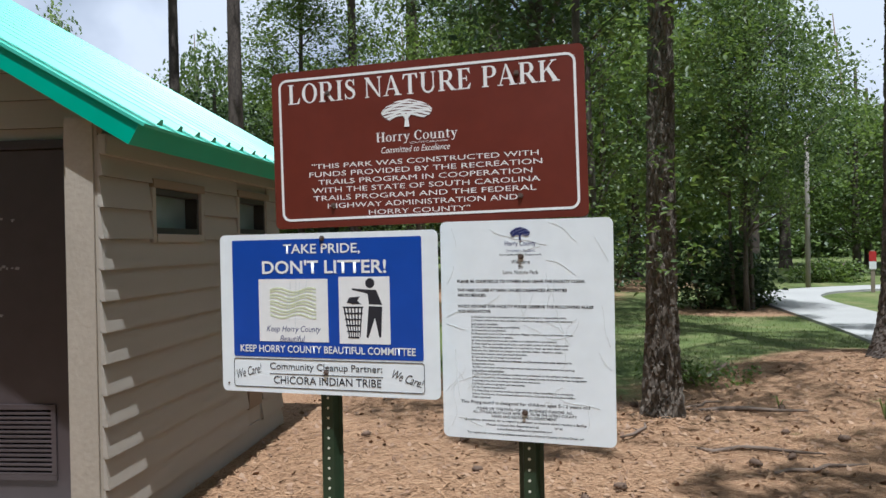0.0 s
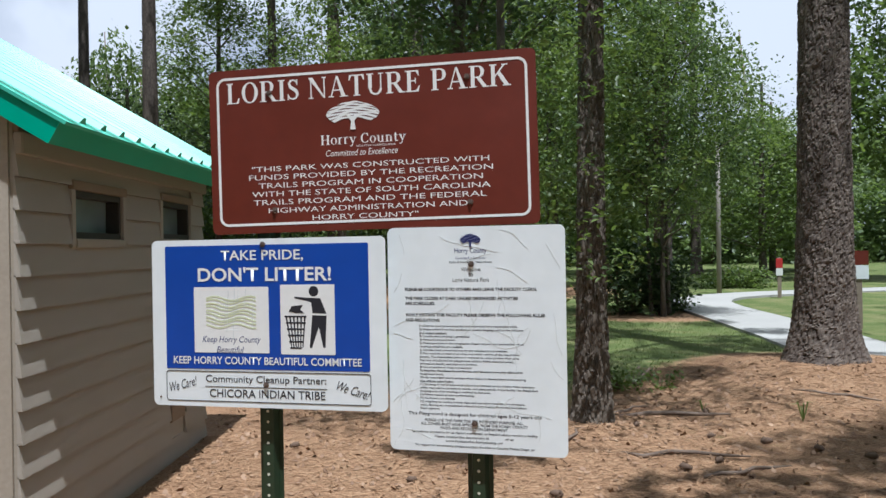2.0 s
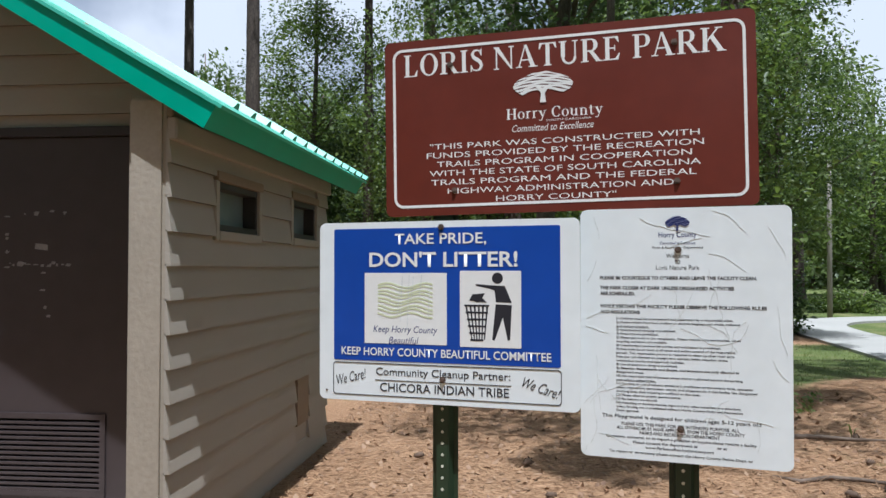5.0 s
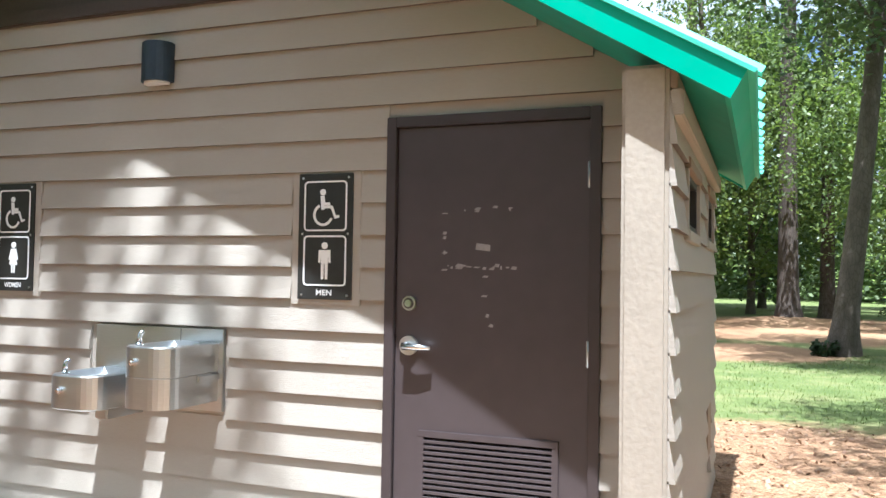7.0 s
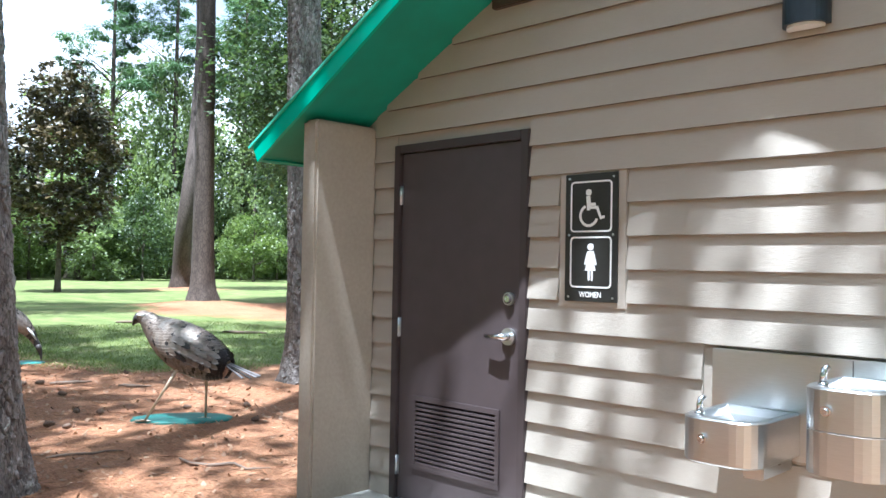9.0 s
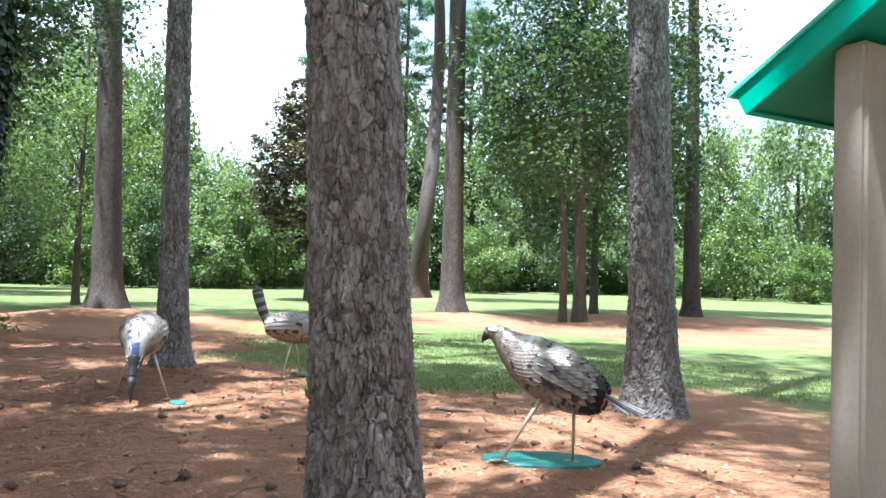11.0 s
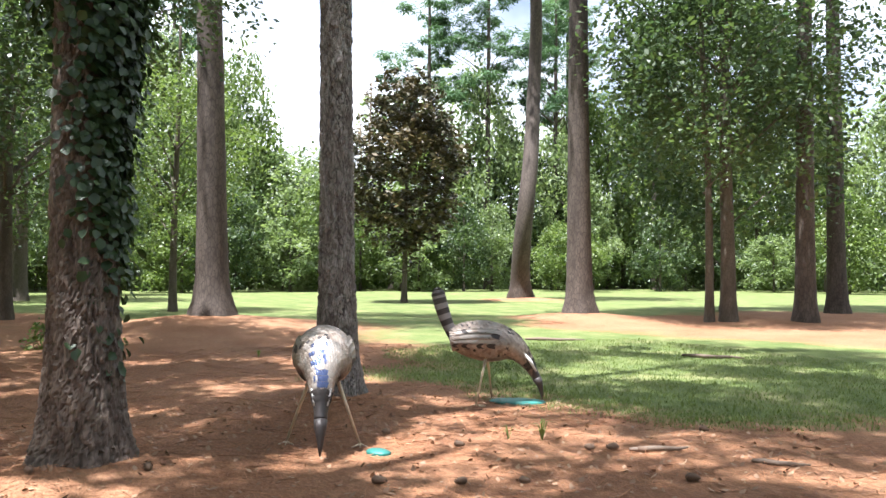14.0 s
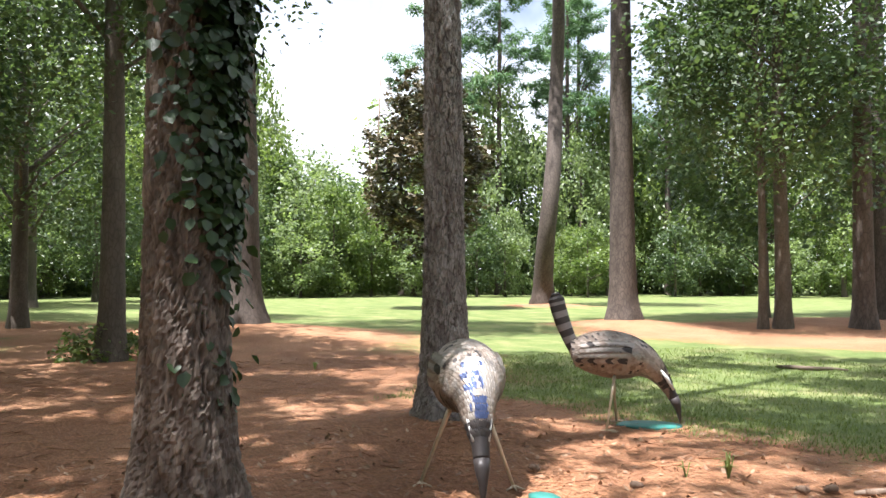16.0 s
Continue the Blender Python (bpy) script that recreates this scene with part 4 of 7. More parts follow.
# roof: two ribbed green metal slopes
roof = empty("roof", Matrix.Translation((0, 0, 0)), "bright green ribbed metal gable roof", "roof", kind="structure")
TH = 0.112
nx, nz_ = SLOPE / math.hypot(1, SLOPE), 1 / math.hypot(1, SLOPE)
for sgn in (-1, 1):
    def P(x, up):
        """A point over the soffit line at x, raised square to the slope."""
        return (sgn * (x + nx * up), soffit_z(sgn * x) + nz_ * up)
    EAVE_X = 3.05 if sgn < 0 else 2.92
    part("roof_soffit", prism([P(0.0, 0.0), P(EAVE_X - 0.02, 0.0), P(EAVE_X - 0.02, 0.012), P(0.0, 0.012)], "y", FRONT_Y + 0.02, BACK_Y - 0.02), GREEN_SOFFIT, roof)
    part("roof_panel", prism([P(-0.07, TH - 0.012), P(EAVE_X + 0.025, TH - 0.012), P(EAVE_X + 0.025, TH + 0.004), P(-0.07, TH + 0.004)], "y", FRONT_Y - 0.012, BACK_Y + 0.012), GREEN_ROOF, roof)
    for y0 in (FRONT_Y, BACK_Y - 0.02):
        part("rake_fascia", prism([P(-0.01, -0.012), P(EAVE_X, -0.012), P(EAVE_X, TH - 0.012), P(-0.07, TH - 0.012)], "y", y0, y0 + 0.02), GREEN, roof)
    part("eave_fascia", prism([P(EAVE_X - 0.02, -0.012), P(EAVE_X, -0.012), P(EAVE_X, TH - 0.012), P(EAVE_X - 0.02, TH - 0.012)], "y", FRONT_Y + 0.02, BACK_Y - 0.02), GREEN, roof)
    y = FRONT_Y + 0.12
    while y < BACK_Y - 0.05:
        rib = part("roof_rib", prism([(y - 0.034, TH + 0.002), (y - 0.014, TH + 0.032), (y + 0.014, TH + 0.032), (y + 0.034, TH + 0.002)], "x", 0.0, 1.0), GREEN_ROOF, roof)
        a, b = P(-0.05, 0), P(EAVE_X + 0.03, 0)
        L = math.hypot(b[0] - a[0], b[1] - a[1])
        ux, uz = (b[0] - a[0]) / L, (b[1] - a[1]) / L
        rib.matrix_basis = Matrix(((ux * L, 0, sgn * nx, a[0]), (0, 1, 0, 0), (uz * L, 0, nz_, a[1]), (0, 0, 0, 1)))
        y += 0.23
part("ridge_cap", prism([(-0.16, RIDGE + 0.095), (0, RIDGE + 0.195), (0.16, RIDGE + 0.095), (0.16, RIDGE + 0.08), (-0.16, RIDGE + 0.08)], "y", FRONT_Y - 0.015, BACK_Y + 0.015), GREEN, roof)


def disc_bm(r, y0, y1, cx=0.0, cz=0.0, seg=20):
    return prism([(cx + r * math.cos(2 * math.pi * i / seg), cz + r * math.sin(2 * math.pi * i / seg)) for i in range(seg)], "y", y0, y1)


def make_door(name, x0, x1, hinge_right, label):
    """Steel door in its frame: louvre below, dead bolt, lever and three hinges."""
    d = empty(name, Matrix.Translation(((x0 + x1) / 2, 0, 0)), label, "door", kind="structure")
    w = (x1 - x0) / 2
    part("door_frame", box((-w, -0.035, 0.0), (-w + 0.05, 0.12, DOOR_TOP), 0.004), DOOR_EDGE, d)
    part("door_frame", box((w - 0.05, -0.035, 0.0), (w, 0.12, DOOR_TOP), 0.004), DOOR_EDGE, d)
    part("door_frame", box((-w + 0.05, -0.035, DOOR_TOP - 0.05), (w - 0.05, 0.12, DOOR_TOP), 0.004), DOOR_EDGE, d)
    lw = w - 0.054
    lo, hi, l0, l1 = 0.24, 0.60, -0.30, 0.30
    bm = bmesh.new()
    for a, b in (((-lw, -0.012, 0.02), (lw, 0.033, lo)), ((-lw, -0.012, hi), (lw, 0.033, DOOR_TOP - 0.054)), ((-lw, -0.012, lo), (l0, 0.033, hi)), ((l1, -0.012, lo), (lw, 0.033, hi))):
        add_box(bm, a, b)
    bmesh.ops.remove_doubles(bm, verts=bm.verts[:], dist=0.0005)
    leaf = part("door_leaf", bm, DOOR, d)
    part("louver_back", box((l0, 0.026, lo), (l1, 0.032, hi)), BLACK, d)
    for a, b in (((l0 - 0.03, -0.024, hi), (l1 + 0.03, -0.0125, hi + 0.03)), ((l0 - 0.03, -0.024, lo - 0.03), (l1 + 0.03, -0.0125, lo)), ((l0 - 0.03, -0.024, lo), (l0, -0.0125, hi)), ((l1, -0.024, lo), (l1 + 0.03, -0.0125, hi))):
        part("louver_frame", box(a, b, 0.002), DOOR, d)
    n = 14
    for i in range(n):
        z = lo + (i + 0.5) * (hi - lo) / n
        part("louver_slat", prism([(-0.022, z - 0.013), (-0.022, z - 0.001), (0.018, z + 0.014), (0.018, z + 0.010), (-0.018, z - 0.004), (-0.018, z - 0.013)], "x", l0, l1), DOOR, d)
    s = -1 if hinge_right else 1
    bx = s * (lw - 0.07)
    bolt = part("dead_bolt", disc_bm(0.034, -0.03, -0.012, bx, 1.212), STEEL, d, "steel dead bolt", False)
    part("bolt_ring", disc_bm(0.025, -0.034, -0.03, bx, 1.212), DOOR_EDGE, bolt)
    part("keyway", disc_bm(0.017, -0.04, -0.03, bx, 1.212, 14), CHROME, bolt)
    rose = part("lever_rose", disc_bm(0.045, -0.03, -0.012, bx, 1.016), STEEL, d, "steel lever rose")
    bm = add_tube(bmesh.new(), [(bx, -0.03, 1.016), (bx, -0.065, 1.016)], [0.02, 0.018], 12)
    add_tube(bm, [(bx + s * 0.015, -0.062, 1.016), (bx - s * 0.05, -0.066, 1.014), (bx - s * 0.125, -0.06, 1.012)], [0.018, 0.014, 0.012], 10)
    part("lever", bm, CHROME, rose, smooth=True)
    for z in (1.79, 1.015, 0.21):
        bm = add_tube(bmesh.new(), [(-s * (lw + 0.004), -0.022, z - 0.057), (-s * (lw + 0.004), -0.022, z + 0.057)], [0.0085, 0.0085], 10)
        add_box(bm, (-s * (lw + 0.004) - 0.012, -0.016, z - 0.055), (-s * (lw + 0.004) + 0.012, -0.0125, z + 0.055))
        part("hinge", bm, STEEL, d)
    part("threshold", box((-w + 0.05, -0.05, 0.0), (w - 0.05, 0.1, 0.016), 0.004), STEEL, d)
    return d


men_door = make_door("door_2", DOORS[1][0], DOORS[1][1], True, "closed dark brown steel door, louvred, with scuffed paint")
make_door("door_1", DOORS[0][0], DOORS[0][1], False, "closed dark brown steel door with a louvre and lever")
# torn remains of a poster on the men's door
rng = np.random.default_rng(5)
bm = bmesh.new()
for k_ in range(46):
    side = rng.integers(0, 4)
    u = rng.uniform(-0.20, 0.12)
    cx, cz = ((u, 1.645 + rng.normal() * 0.006), (u, 1.385 + rng.normal() * 0.006), (-0.215, rng.uniform(1.37, 1.66)), (rng.uniform(-0.12, 0.12), rng.uniform(1.05, 1.35)))[side]
    if side == 3 and rng.uniform() < 0.6 or side == 2 and rng.uniform() < 0.5:
        continue
    w_, h_ = rng.uniform(0.003, 0.018), rng.uniform(0.002, 0.008)
    add_prism(bm, [(cx - w_, cz - h_), (cx + w_ * 0.6, cz - h_ * 1.4), (cx + w_, cz + h_ * 0.7), (cx - w_ * 0.3, cz + h_)], "y", -0.0134 - 0.00012 * k_, -0.0118 + 0.00001 * k_)
add_prism(bm, [(-0.065, 1.463), (0.005, 1.455), (0.006, 1.485), (-0.06, 1.493)], "y", -0.0131, -0.0116)
part("poster_scraps", bm, SCUFF, men_door, "pale torn poster scraps")


def restroom_sign(cx, word, woman, label):
    """Black plate with two framed pictograms and a word."""
    s = empty("restroom_sign", Matrix.Translation((cx, -0.0245, (SIGN_Z[0] + SIGN_Z[1]) / 2)), label, "sign", "restroom signs")
    W, H = 0.295, 0.612
    part("plate", prism(rounded(W, H, 0.004, 2), "y", -0.004, 0.004), BLACK, s)
    for cz in (0.148, -0.118):
        part("border", ring_bm(0.235, 0.245, 0.022, 0.008, -0.0065, -0.0035, 0, cz), WHITE, s)
    for bx in (-0.125, 0.125):
        for bz in (-0.285, 0.0125, 0.285):
            part("screw", disc_bm(0.006, -0.0075, -0.0035, bx, bz, 8), STEEL, s)
    y0, y1 = -0.0062, -0.0035
    bm = disc_bm(0.016, y0, y1, -0.014, 0.215, 14)
    add_prism(bm, [(-0.028, 0.198), (-0.006, 0.198), (-0.002, 0.165), (0.026, 0.165), (0.026, 0.150), (-0.004, 0.150), (-0.006, 0.130), (-0.022, 0.130)], "y", y0, y1)
    add_prism(bm, [(-0.01, 0.136), (0.03, 0.136), (0.052, 0.085), (0.078, 0.092), (0.075, 0.104), (0.058, 0.101), (0.04, 0.149), (-0.01, 0.149)], "y", y0, y1)
    pts = [(math.cos(radians(a)), math.sin(radians(a))) for a in range(115, 346, 15)]
    add_prism(bm, [(-0.012 + 0.055 * c, 0.105 + 0.055 * q) for c, q in pts] + [(-0.012 + 0.042 * c, 0.105 + 0.042 * q) for c, q in pts[::-1]], "y", y0, y1)
    part("wheelchair_symbol", bm, WHITE, s)
    bm = disc_bm(0.017, y0, y1, 0, -0.045, 14)
    if woman:
        add_prism(bm, [(-0.018, -0.066), (0.018, -0.066), (0.036, -0.128), (0.026, -0.131), (0.015, -0.10), (0.030, -0.158), (-0.030, -0.158), (-0.015, -0.10), (-0.026, -0.131), (-0.036, -0.128)], "y", y0, y1)
        for q in (-1, 1):
            add_prism(bm, [(q * 0.003, -0.159), (q * 0.014, -0.159), (q * 0.013, -0.205), (q * 0.004, -0.205)], "y", y0, y1)
    else:
        add_prism(bm, [(-0.032, -0.066), (0.032, -0.066), (0.034, -0.128), (0.023, -0.128), (0.020, -0.088), (0.019, -0.135), (-0.019, -0.135), (-0.020, -0.088), (-0.023, -0.128), (-0.034, -0.128)], "y", y0, y1)
        for q in (-1, 1):
            add_prism(bm, [(q * 0.002, -0.136), (q * 0.019, -0.136), (q * 0.017, -0.208), (q * 0.004, -0.208)], "y", y0, y1)
    part("pictogram", bm, WHITE, s)
    lettering(word, s, WHITE, 0, -0.272, 0.085 if not woman else 0.125, 0.028, -0.0062, bold=0.02)
    part("backing_board", box((-0.19, 0.0055, -0.335), (0.19, 0.0235, 0.355), 0.004), SIDING, s, "taupe backing board")
    return s


restroom_sign(sum(MEN) / 2, "MEN", False, "black restroom plate reading MEN beside the louvred door")
restroom_sign(sum(WOMEN) / 2, "WOMEN", True, "black restroom plate reading WOMEN beside the louvred door")

# wall lamp
lamp = empty("wall_lamp", Matrix.Translation((0.025, -0.024, 2.44)), "dark navy downlight fixed on the lap siding", "lamp")
half = [(0.088 * math.cos(radians(a)), -0.02 - 0.085 * math.sin(radians(a))) for a in range(0, 181, 12)]
bm = prism([(-0.088, 0.0)] + [(-u, v) for u, v in half] + [(0.088, 0.0)], "z", -0.10, 0.11)
bmesh.ops.bevel(bm, geom=[e for e in bm.edges if abs(e.verts[0].co.z - e.verts[1].co.z) < 1e-4 and e.verts[0].co.z > 0.1], offset=0.006, segments=2, affect="EDGES")
part("lamp_body", bm, NAVY, lamp, smooth=False)
part("lamp_lens", prism([(-0.07, -0.012)] + [(-u * 0.82, v * 0.84 - 0.004) for u, v in half] + [(0.07, -0.012)], "z", -0.112, -0.1005), LENS, lamp, "white lens")
part("back_plate", box((-0.06, 0.001, -0.135), (0.06, 0.016, -0.03), 0.003), SIDING, lamp)


# twin drinking fountain
def make_fountain():
    f = empty("drinking_fountain", Matrix.Translation((0, 0, 0)), "twin stainless steel drinking fountain on a wall plate", "drinking fountain")
    part("wall_plate", box((PLATE_X[0], -0.028, PLATE_Z[0]), (PLATE_X[1], -0.004, PLATE_Z[1]), 0.003), STEEL, f)
    part("plate_seam", box((0.20, -0.030, PLATE_Z[0] + 0.004), (0.204, -0.0275, PLATE_Z[1] - 0.004)), WINFRAME, f)
    for cx, w, z0, z1, dep in ((-0.150, 0.315, 0.655, 0.825, 0.43), (0.295, 0.285, 0.690, 0.985, 0.43)):
        out = [(cx - w / 2, -0.0285), (cx - w / 2, -dep + 0.10)]
        r = 0.10
        for a0, ox in ((180, cx - w / 2 + r), (270, cx + w / 2 - r)):
            out += [(ox + r * math.cos(radians(a0 + 90 * i / 6)), -dep + r + r * math.sin(radians(a0 + 90 * i / 6))) for i in range(7)]
        out += [(cx + w / 2, -0.0285)]
        bm = bmesh.new()
        tall = z1 - z0 > 0.25
        zs = [(z0, 0.0), (z0 + 0.145, 0.0), (z0 + 0.148, 0.004), (z0 + 0.151, 0.0), (z1 - 0.006, 0.0), (z1, 0.006)] if tall else [(z0, 0.006), (z0 + 0.006, 0.0), (z1 - 0.006, 0.0), (z1, 0.006)]
        rings = []
        for z, ins in zs:
            rings.append([bm.verts.new((cx + (u - cx) * (1 - ins / (w / 2)), v + (ins if v < -0.05 else 0), z)) for u, v in out])
        rings.append([bm.verts.new((cx + (u - cx) * 0.80, -0.055 + (v + 0.03) * 0.84, z1)) for u, v in out])
        rings.append([bm.verts.new((cx + (u - cx) * 0.70, -0.075 + (v + 0.03) * 0.74, z1 - 0.03)) for u, v in out])
        rings.append([bm.verts.new((cx + (u - cx) * 0.25, -0.15 + (v + 0.03) * 0.25, z1 - 0.055)) for u, v in out])
        n = len(out)
        for a, b in zip(rings, rings[1:]):
            for i in range(n):
                bm.faces.new((a[i], a[(i + 1) % n], b[(i + 1) % n], b[i]))
        bm.faces.new(rings[0][::-1]), bm.faces.new(rings[-1])
        bmesh.ops.recalc_face_normals(bm, faces=bm.faces[:])
        basin = part("basin", bm, STEEL, f, "stainless steel basin")
        bx, by = cx - w / 2 + 0.055, -dep + 0.085
        bm = add_tube(bmesh.new(), [(bx, by, z1 - 0.004), (bx, by, z1 + 0.035), (bx + 0.003, by + 0.004, z1 + 0.055), (bx + 0.018, by + 0.012, z1 + 0.068)], [0.013, 0.012, 0.012, 0.009], 12)
        add_tube(bm, [(bx, by, z1 - 0.006), (bx, by, z1 + 0.010)], [0.02, 0.018], 12)
        part("spout", bm, CHROME, basin, "chrome spout", True)
        bm = disc_bm(0.018, -dep - 0.012, -dep + 0.004, cx - 0.045, z1 - 0.075, 16)
        add_tube(bm, [(cx - 0.045, -dep - 0.012, z1 - 0.075), (cx - 0.045, -dep - 0.024, z1 - 0.075)], [0.012, 0.009], 12)
        part("push_button", bm, CHROME, basin, "chrome push button")
    part("waste_arm", box((-0.10, -0.30, 0.60), (-0.02, -0.03, 0.653), 0.006), STEEL, f)
    part("side_bracket", box((0.4385, -0.20, 0.80), (0.452, -0.0285, 0.83), 0.003), STEEL, f)
    return f


make_fountain()

# ---- park signs on two posts ----


def sign_post(x, y, top, label):
    p = empty("sign_post", Matrix.Translation((x, y, ground_z(x, y) - 0.05)) @ pose(0, 0, 0, 0, 0, -15), label, "sign post", "sign posts")
    h = top - ground_z(x, y) + 0.05
    prof = [(-0.045, 0.028), (-0.030, 0.028), (-0.021, 0.0), (0.021, 0.0), (0.030, 0.028), (0.045, 0.028), (0.045, 0.032), (0.028, 0.032), (0.019, 0.004), (-0.019, 0.004), (-0.028, 0.032), (-0.045, 0.032)]
    part("channel", prism(prof, "z", 0.0, h), POST, p)
    k = 0
    while 0.1 + k * 0.0254 * 1.5 < h - 0.75:
        z = 0.1 + k * 0.0254 * 1.5
        part("punched_hole", disc_bm(0.0052, -0.0015, 0.002, 0, z, 8), HOLE, p)
        k += 1
    return p


sign_post(4.035, -1.254, 2.02, "dark green punched steel channel post")
sign_post(4.79, -1.402, 2.02, "dark green punched steel channel post")


def panel_sign(name, c, yaw, roll, W, H, mat, label):
    s = empty(name, pose(*c, 0, roll, yaw), label, "sign", "park signs")
    part("panel", prism(rounded(W, H, 0.022), "y", -0.002, 0.002), mat, s)
    return s


def bolts(s, places):
    for x, z in places:
        part("bolt", add_prism(disc_bm(0.011, -0.006, -0.0015, x, z, 6), [(x + 0.006 * math.cos(a), z + 0.006 * math.sin(a)) for a in (0, 1.05, 2.1, 3.14, 4.2, 5.2)], "y", -0.011, -0.006), RUST, s)


def tree_logo(parent, mat, cx, cz, w, h, y=-0.0035, stripes=None):
    """County emblem as plain shapes: a spreading crown of bands over a trunk."""
    bm = bmesh.new()
    n = 7
    for i in range(n):
        rows_ = []
        for t in (i / n, (i + 0.76) / n):
            half = 0.5 * w * math.sin(math.pi * (0.16 + 0.66 * t)) ** 0.75
            rows_.append([(cx + half * v, cz + h * (0.44 - 0.60 * t) + 0.13 * h * (0.45 - v * v) + 0.015 * h * math.sin(7 * v + 2 * i)) for v in (j / 6 - 1 for j in range(13))])
        add_prism(bm, rows_[0] + rows_[1][::-1], "y", y, y + 0.0012)
    add_prism(bm, [(cx - 0.05 * w, cz - 0.5 * h), (cx + 0.05 * w, cz - 0.5 * h), (cx + 0.03 * w, cz - 0.2 * h), (cx + 0.16 * w, cz + 0.12 * h), (cx, cz - 0.04 * h), (cx - 0.16 * w, cz + 0.12 * h), (cx - 0.03 * w, cz - 0.2 * h)], "y", y - 0.001, y + 0.0004)
    part("emblem", bm, mat, parent)


# brown name board, 48 x 24 inches
bs = panel_sign("park_sign", (4.421, -1.337, 1.845), -10.8, -0.86, 1.245, 0.622, RED_BROWN, "red-brown park name board with white lettering and border")
part("border", ring_bm(1.185, 0.565, 0.035, 0.0095, -0.0032, -0.0018), WHITE, bs)
serif_lettering("LORIS NATURE PARK", bs, WHITE, -0.01, 0.222, 1.085, 0.078)
tree_logo(bs, WHITE, -0.055, 0.112, 0.205, 0.105)
serif_lettering("Horry County", bs, WHITE, -0.02, 0.026, 0.325, 0.036)
lettering("SOUTH CAROLINA", bs, WHITE, 0.03, -0.002, 0.15, 0.007)
lettering("Committed to Excellence", bs, WHITE, -0.025, -0.024, 0.275, 0.024, shear=0.28)
for i, (t, w) in enumerate((('"THIS PARK WAS CONSTRUCTED WITH', 0.905), ("FUNDS PROVIDED BY THE RECREATION", 0.93), ("TRAILS PROGRAM IN COOPERATION", 0.855), ("WITH THE STATE OF SOUTH CAROLINA", 0.91), ("TRAILS PROGRAM AND THE FEDERAL", 0.89), ("HIGHWAY ADMINISTRATION AND", 0.76), ('HORRY COUNTY"', 0.405))):
    lettering(t, bs, WHITE, (-0.005, -0.005, -0.005, -0.005, -0.01, -0.015, -0.02)[i], -0.070 - i * 0.0315, w, 0.0195, bold=0.0)
bolts(bs, ((-0.38, 0.215), (0.375, 0.225), (-0.37, -0.225), (0.375, -0.225)))

bs.matrix_world = bs.matrix_world @ Matrix.Scale(0.956, 4)

# blue litter board, 36 x 24 inches
us = panel_sign("litter_sign", (4.040, -1.292, 1.219), -14.0, -0.17, 0.918, 0.612, PANEL, "white aluminium board with blue anti-litter notice and pictogram")
part("blue_field", prism([(u - 0.003, v + 0.058) for u, v in rounded(0.80, 0.452, 0.006, 2)], "y", -0.003, -0.0019), BLUE, us)
Y2 = -0.0042
lettering("TAKE PRIDE,", us, WHITE, -0.01, 0.244, 0.325, 0.042, Y2, bold=0.012)
lettering("DON'T LITTER!", us, WHITE, -0.005, 0.178, 0.525, 0.052, Y2, bold=0.02)
part("picture_panel", prism([(u - 0.135, v + 0.012) for u, v in rounded(0.30, 0.24, 0.002, 1)], "y", -0.0038, -0.0028), WHITE, us)
bm = bmesh.new()
for i in range(9):
    z = 0.095 - i * 0.0125
    pts = [(-0.235 + 0.2 * j / 12, z + 0.008 * math.sin(j * 0.75 + i * 0.3) - (0.000 if i % 2 else 0.002)) for j in range(13)]
    add_prism(bm, pts + [(u, v - 0.006) for u, v in pts[::-1]], "y", -0.0046, -0.0037)
part("faded_picture", bm, PALE_GREEN, us, "faded green tree picture")
bm = bmesh.new()
for u, a, b in ((-0.145, 0.12, -0.03), (-0.12, 0.125, -0.06), (-0.105, 0.12, 0.04), (-0.155, 0.08, -0.01), (-0.075, 0.125, 0.05), (-0.045, 0.09, -0.03)):
    add_prism(bm, [(u, a), (u + 0.002, a), (u - 0.006, b), (u - 0.008, b)], "y", -0.0050, -0.0046)
part("scratches", bm, CRACK, us)
lettering("Keep Horry County", us, NAVY_INK, -0.135, -0.062, 0.235, 0.030, Y2, shear=0.25)
lettering("Beautiful", us, NAVY_INK, -0.14, -0.096, 0.11, 0.024, Y2, shear=0.25)
part("pictogram_panel", prism([(u + 0.165, v + 0.014) for u, v in rounded(0.208, 0.25, 0.002, 1)], "y", -0.0038, -0.0028), WHITE, us)
bm = disc_bm(0.0185, Y2, -0.0036, 0.19, 0.115, 18)
add_prism(bm, [(0.115, 0.096), (0.165, 0.092), (0.215, 0.090), (0.238, 0.035), (0.185, 0.037), (0.180, 0.075), (0.165, 0.080), (0.117, 0.090)], "y", Y2, -0.0036)
add_prism(bm, [(0.184, 0.030), (0.238, 0.028), (0.232, -0.085), (0.224, -0.085), (0.208, -0.012), (0.180, -0.088), (0.172, -0.085)], "y", Y2, -0.0036)
part("figure_pictogram", bm, INK, us)
bm = bmesh.new()
for i in range(6):
    u0 = 0.083 + 0.0145 * i
    u1 = 0.103 + 0.0085 * i
    add_prism(bm, [(u0 - 0.003, 0.025), (u0 + 0.003, 0.025), (u1 + 0.002, -0.086), (u1 - 0.002, -0.086)], "y", Y2, -0.0036)
for i in range(6):
    z = 0.028 - 0.0225 * i
    ins = 0.004 * i
    add_prism(bm, [(0.077 + ins, z), (0.162 - ins, z), (0.162 - ins, z - 0.006), (0.077 + ins, z - 0.006)], "y", Y2 - 0.0002, -0.0034)
part("basket_pictogram", bm, INK, us)
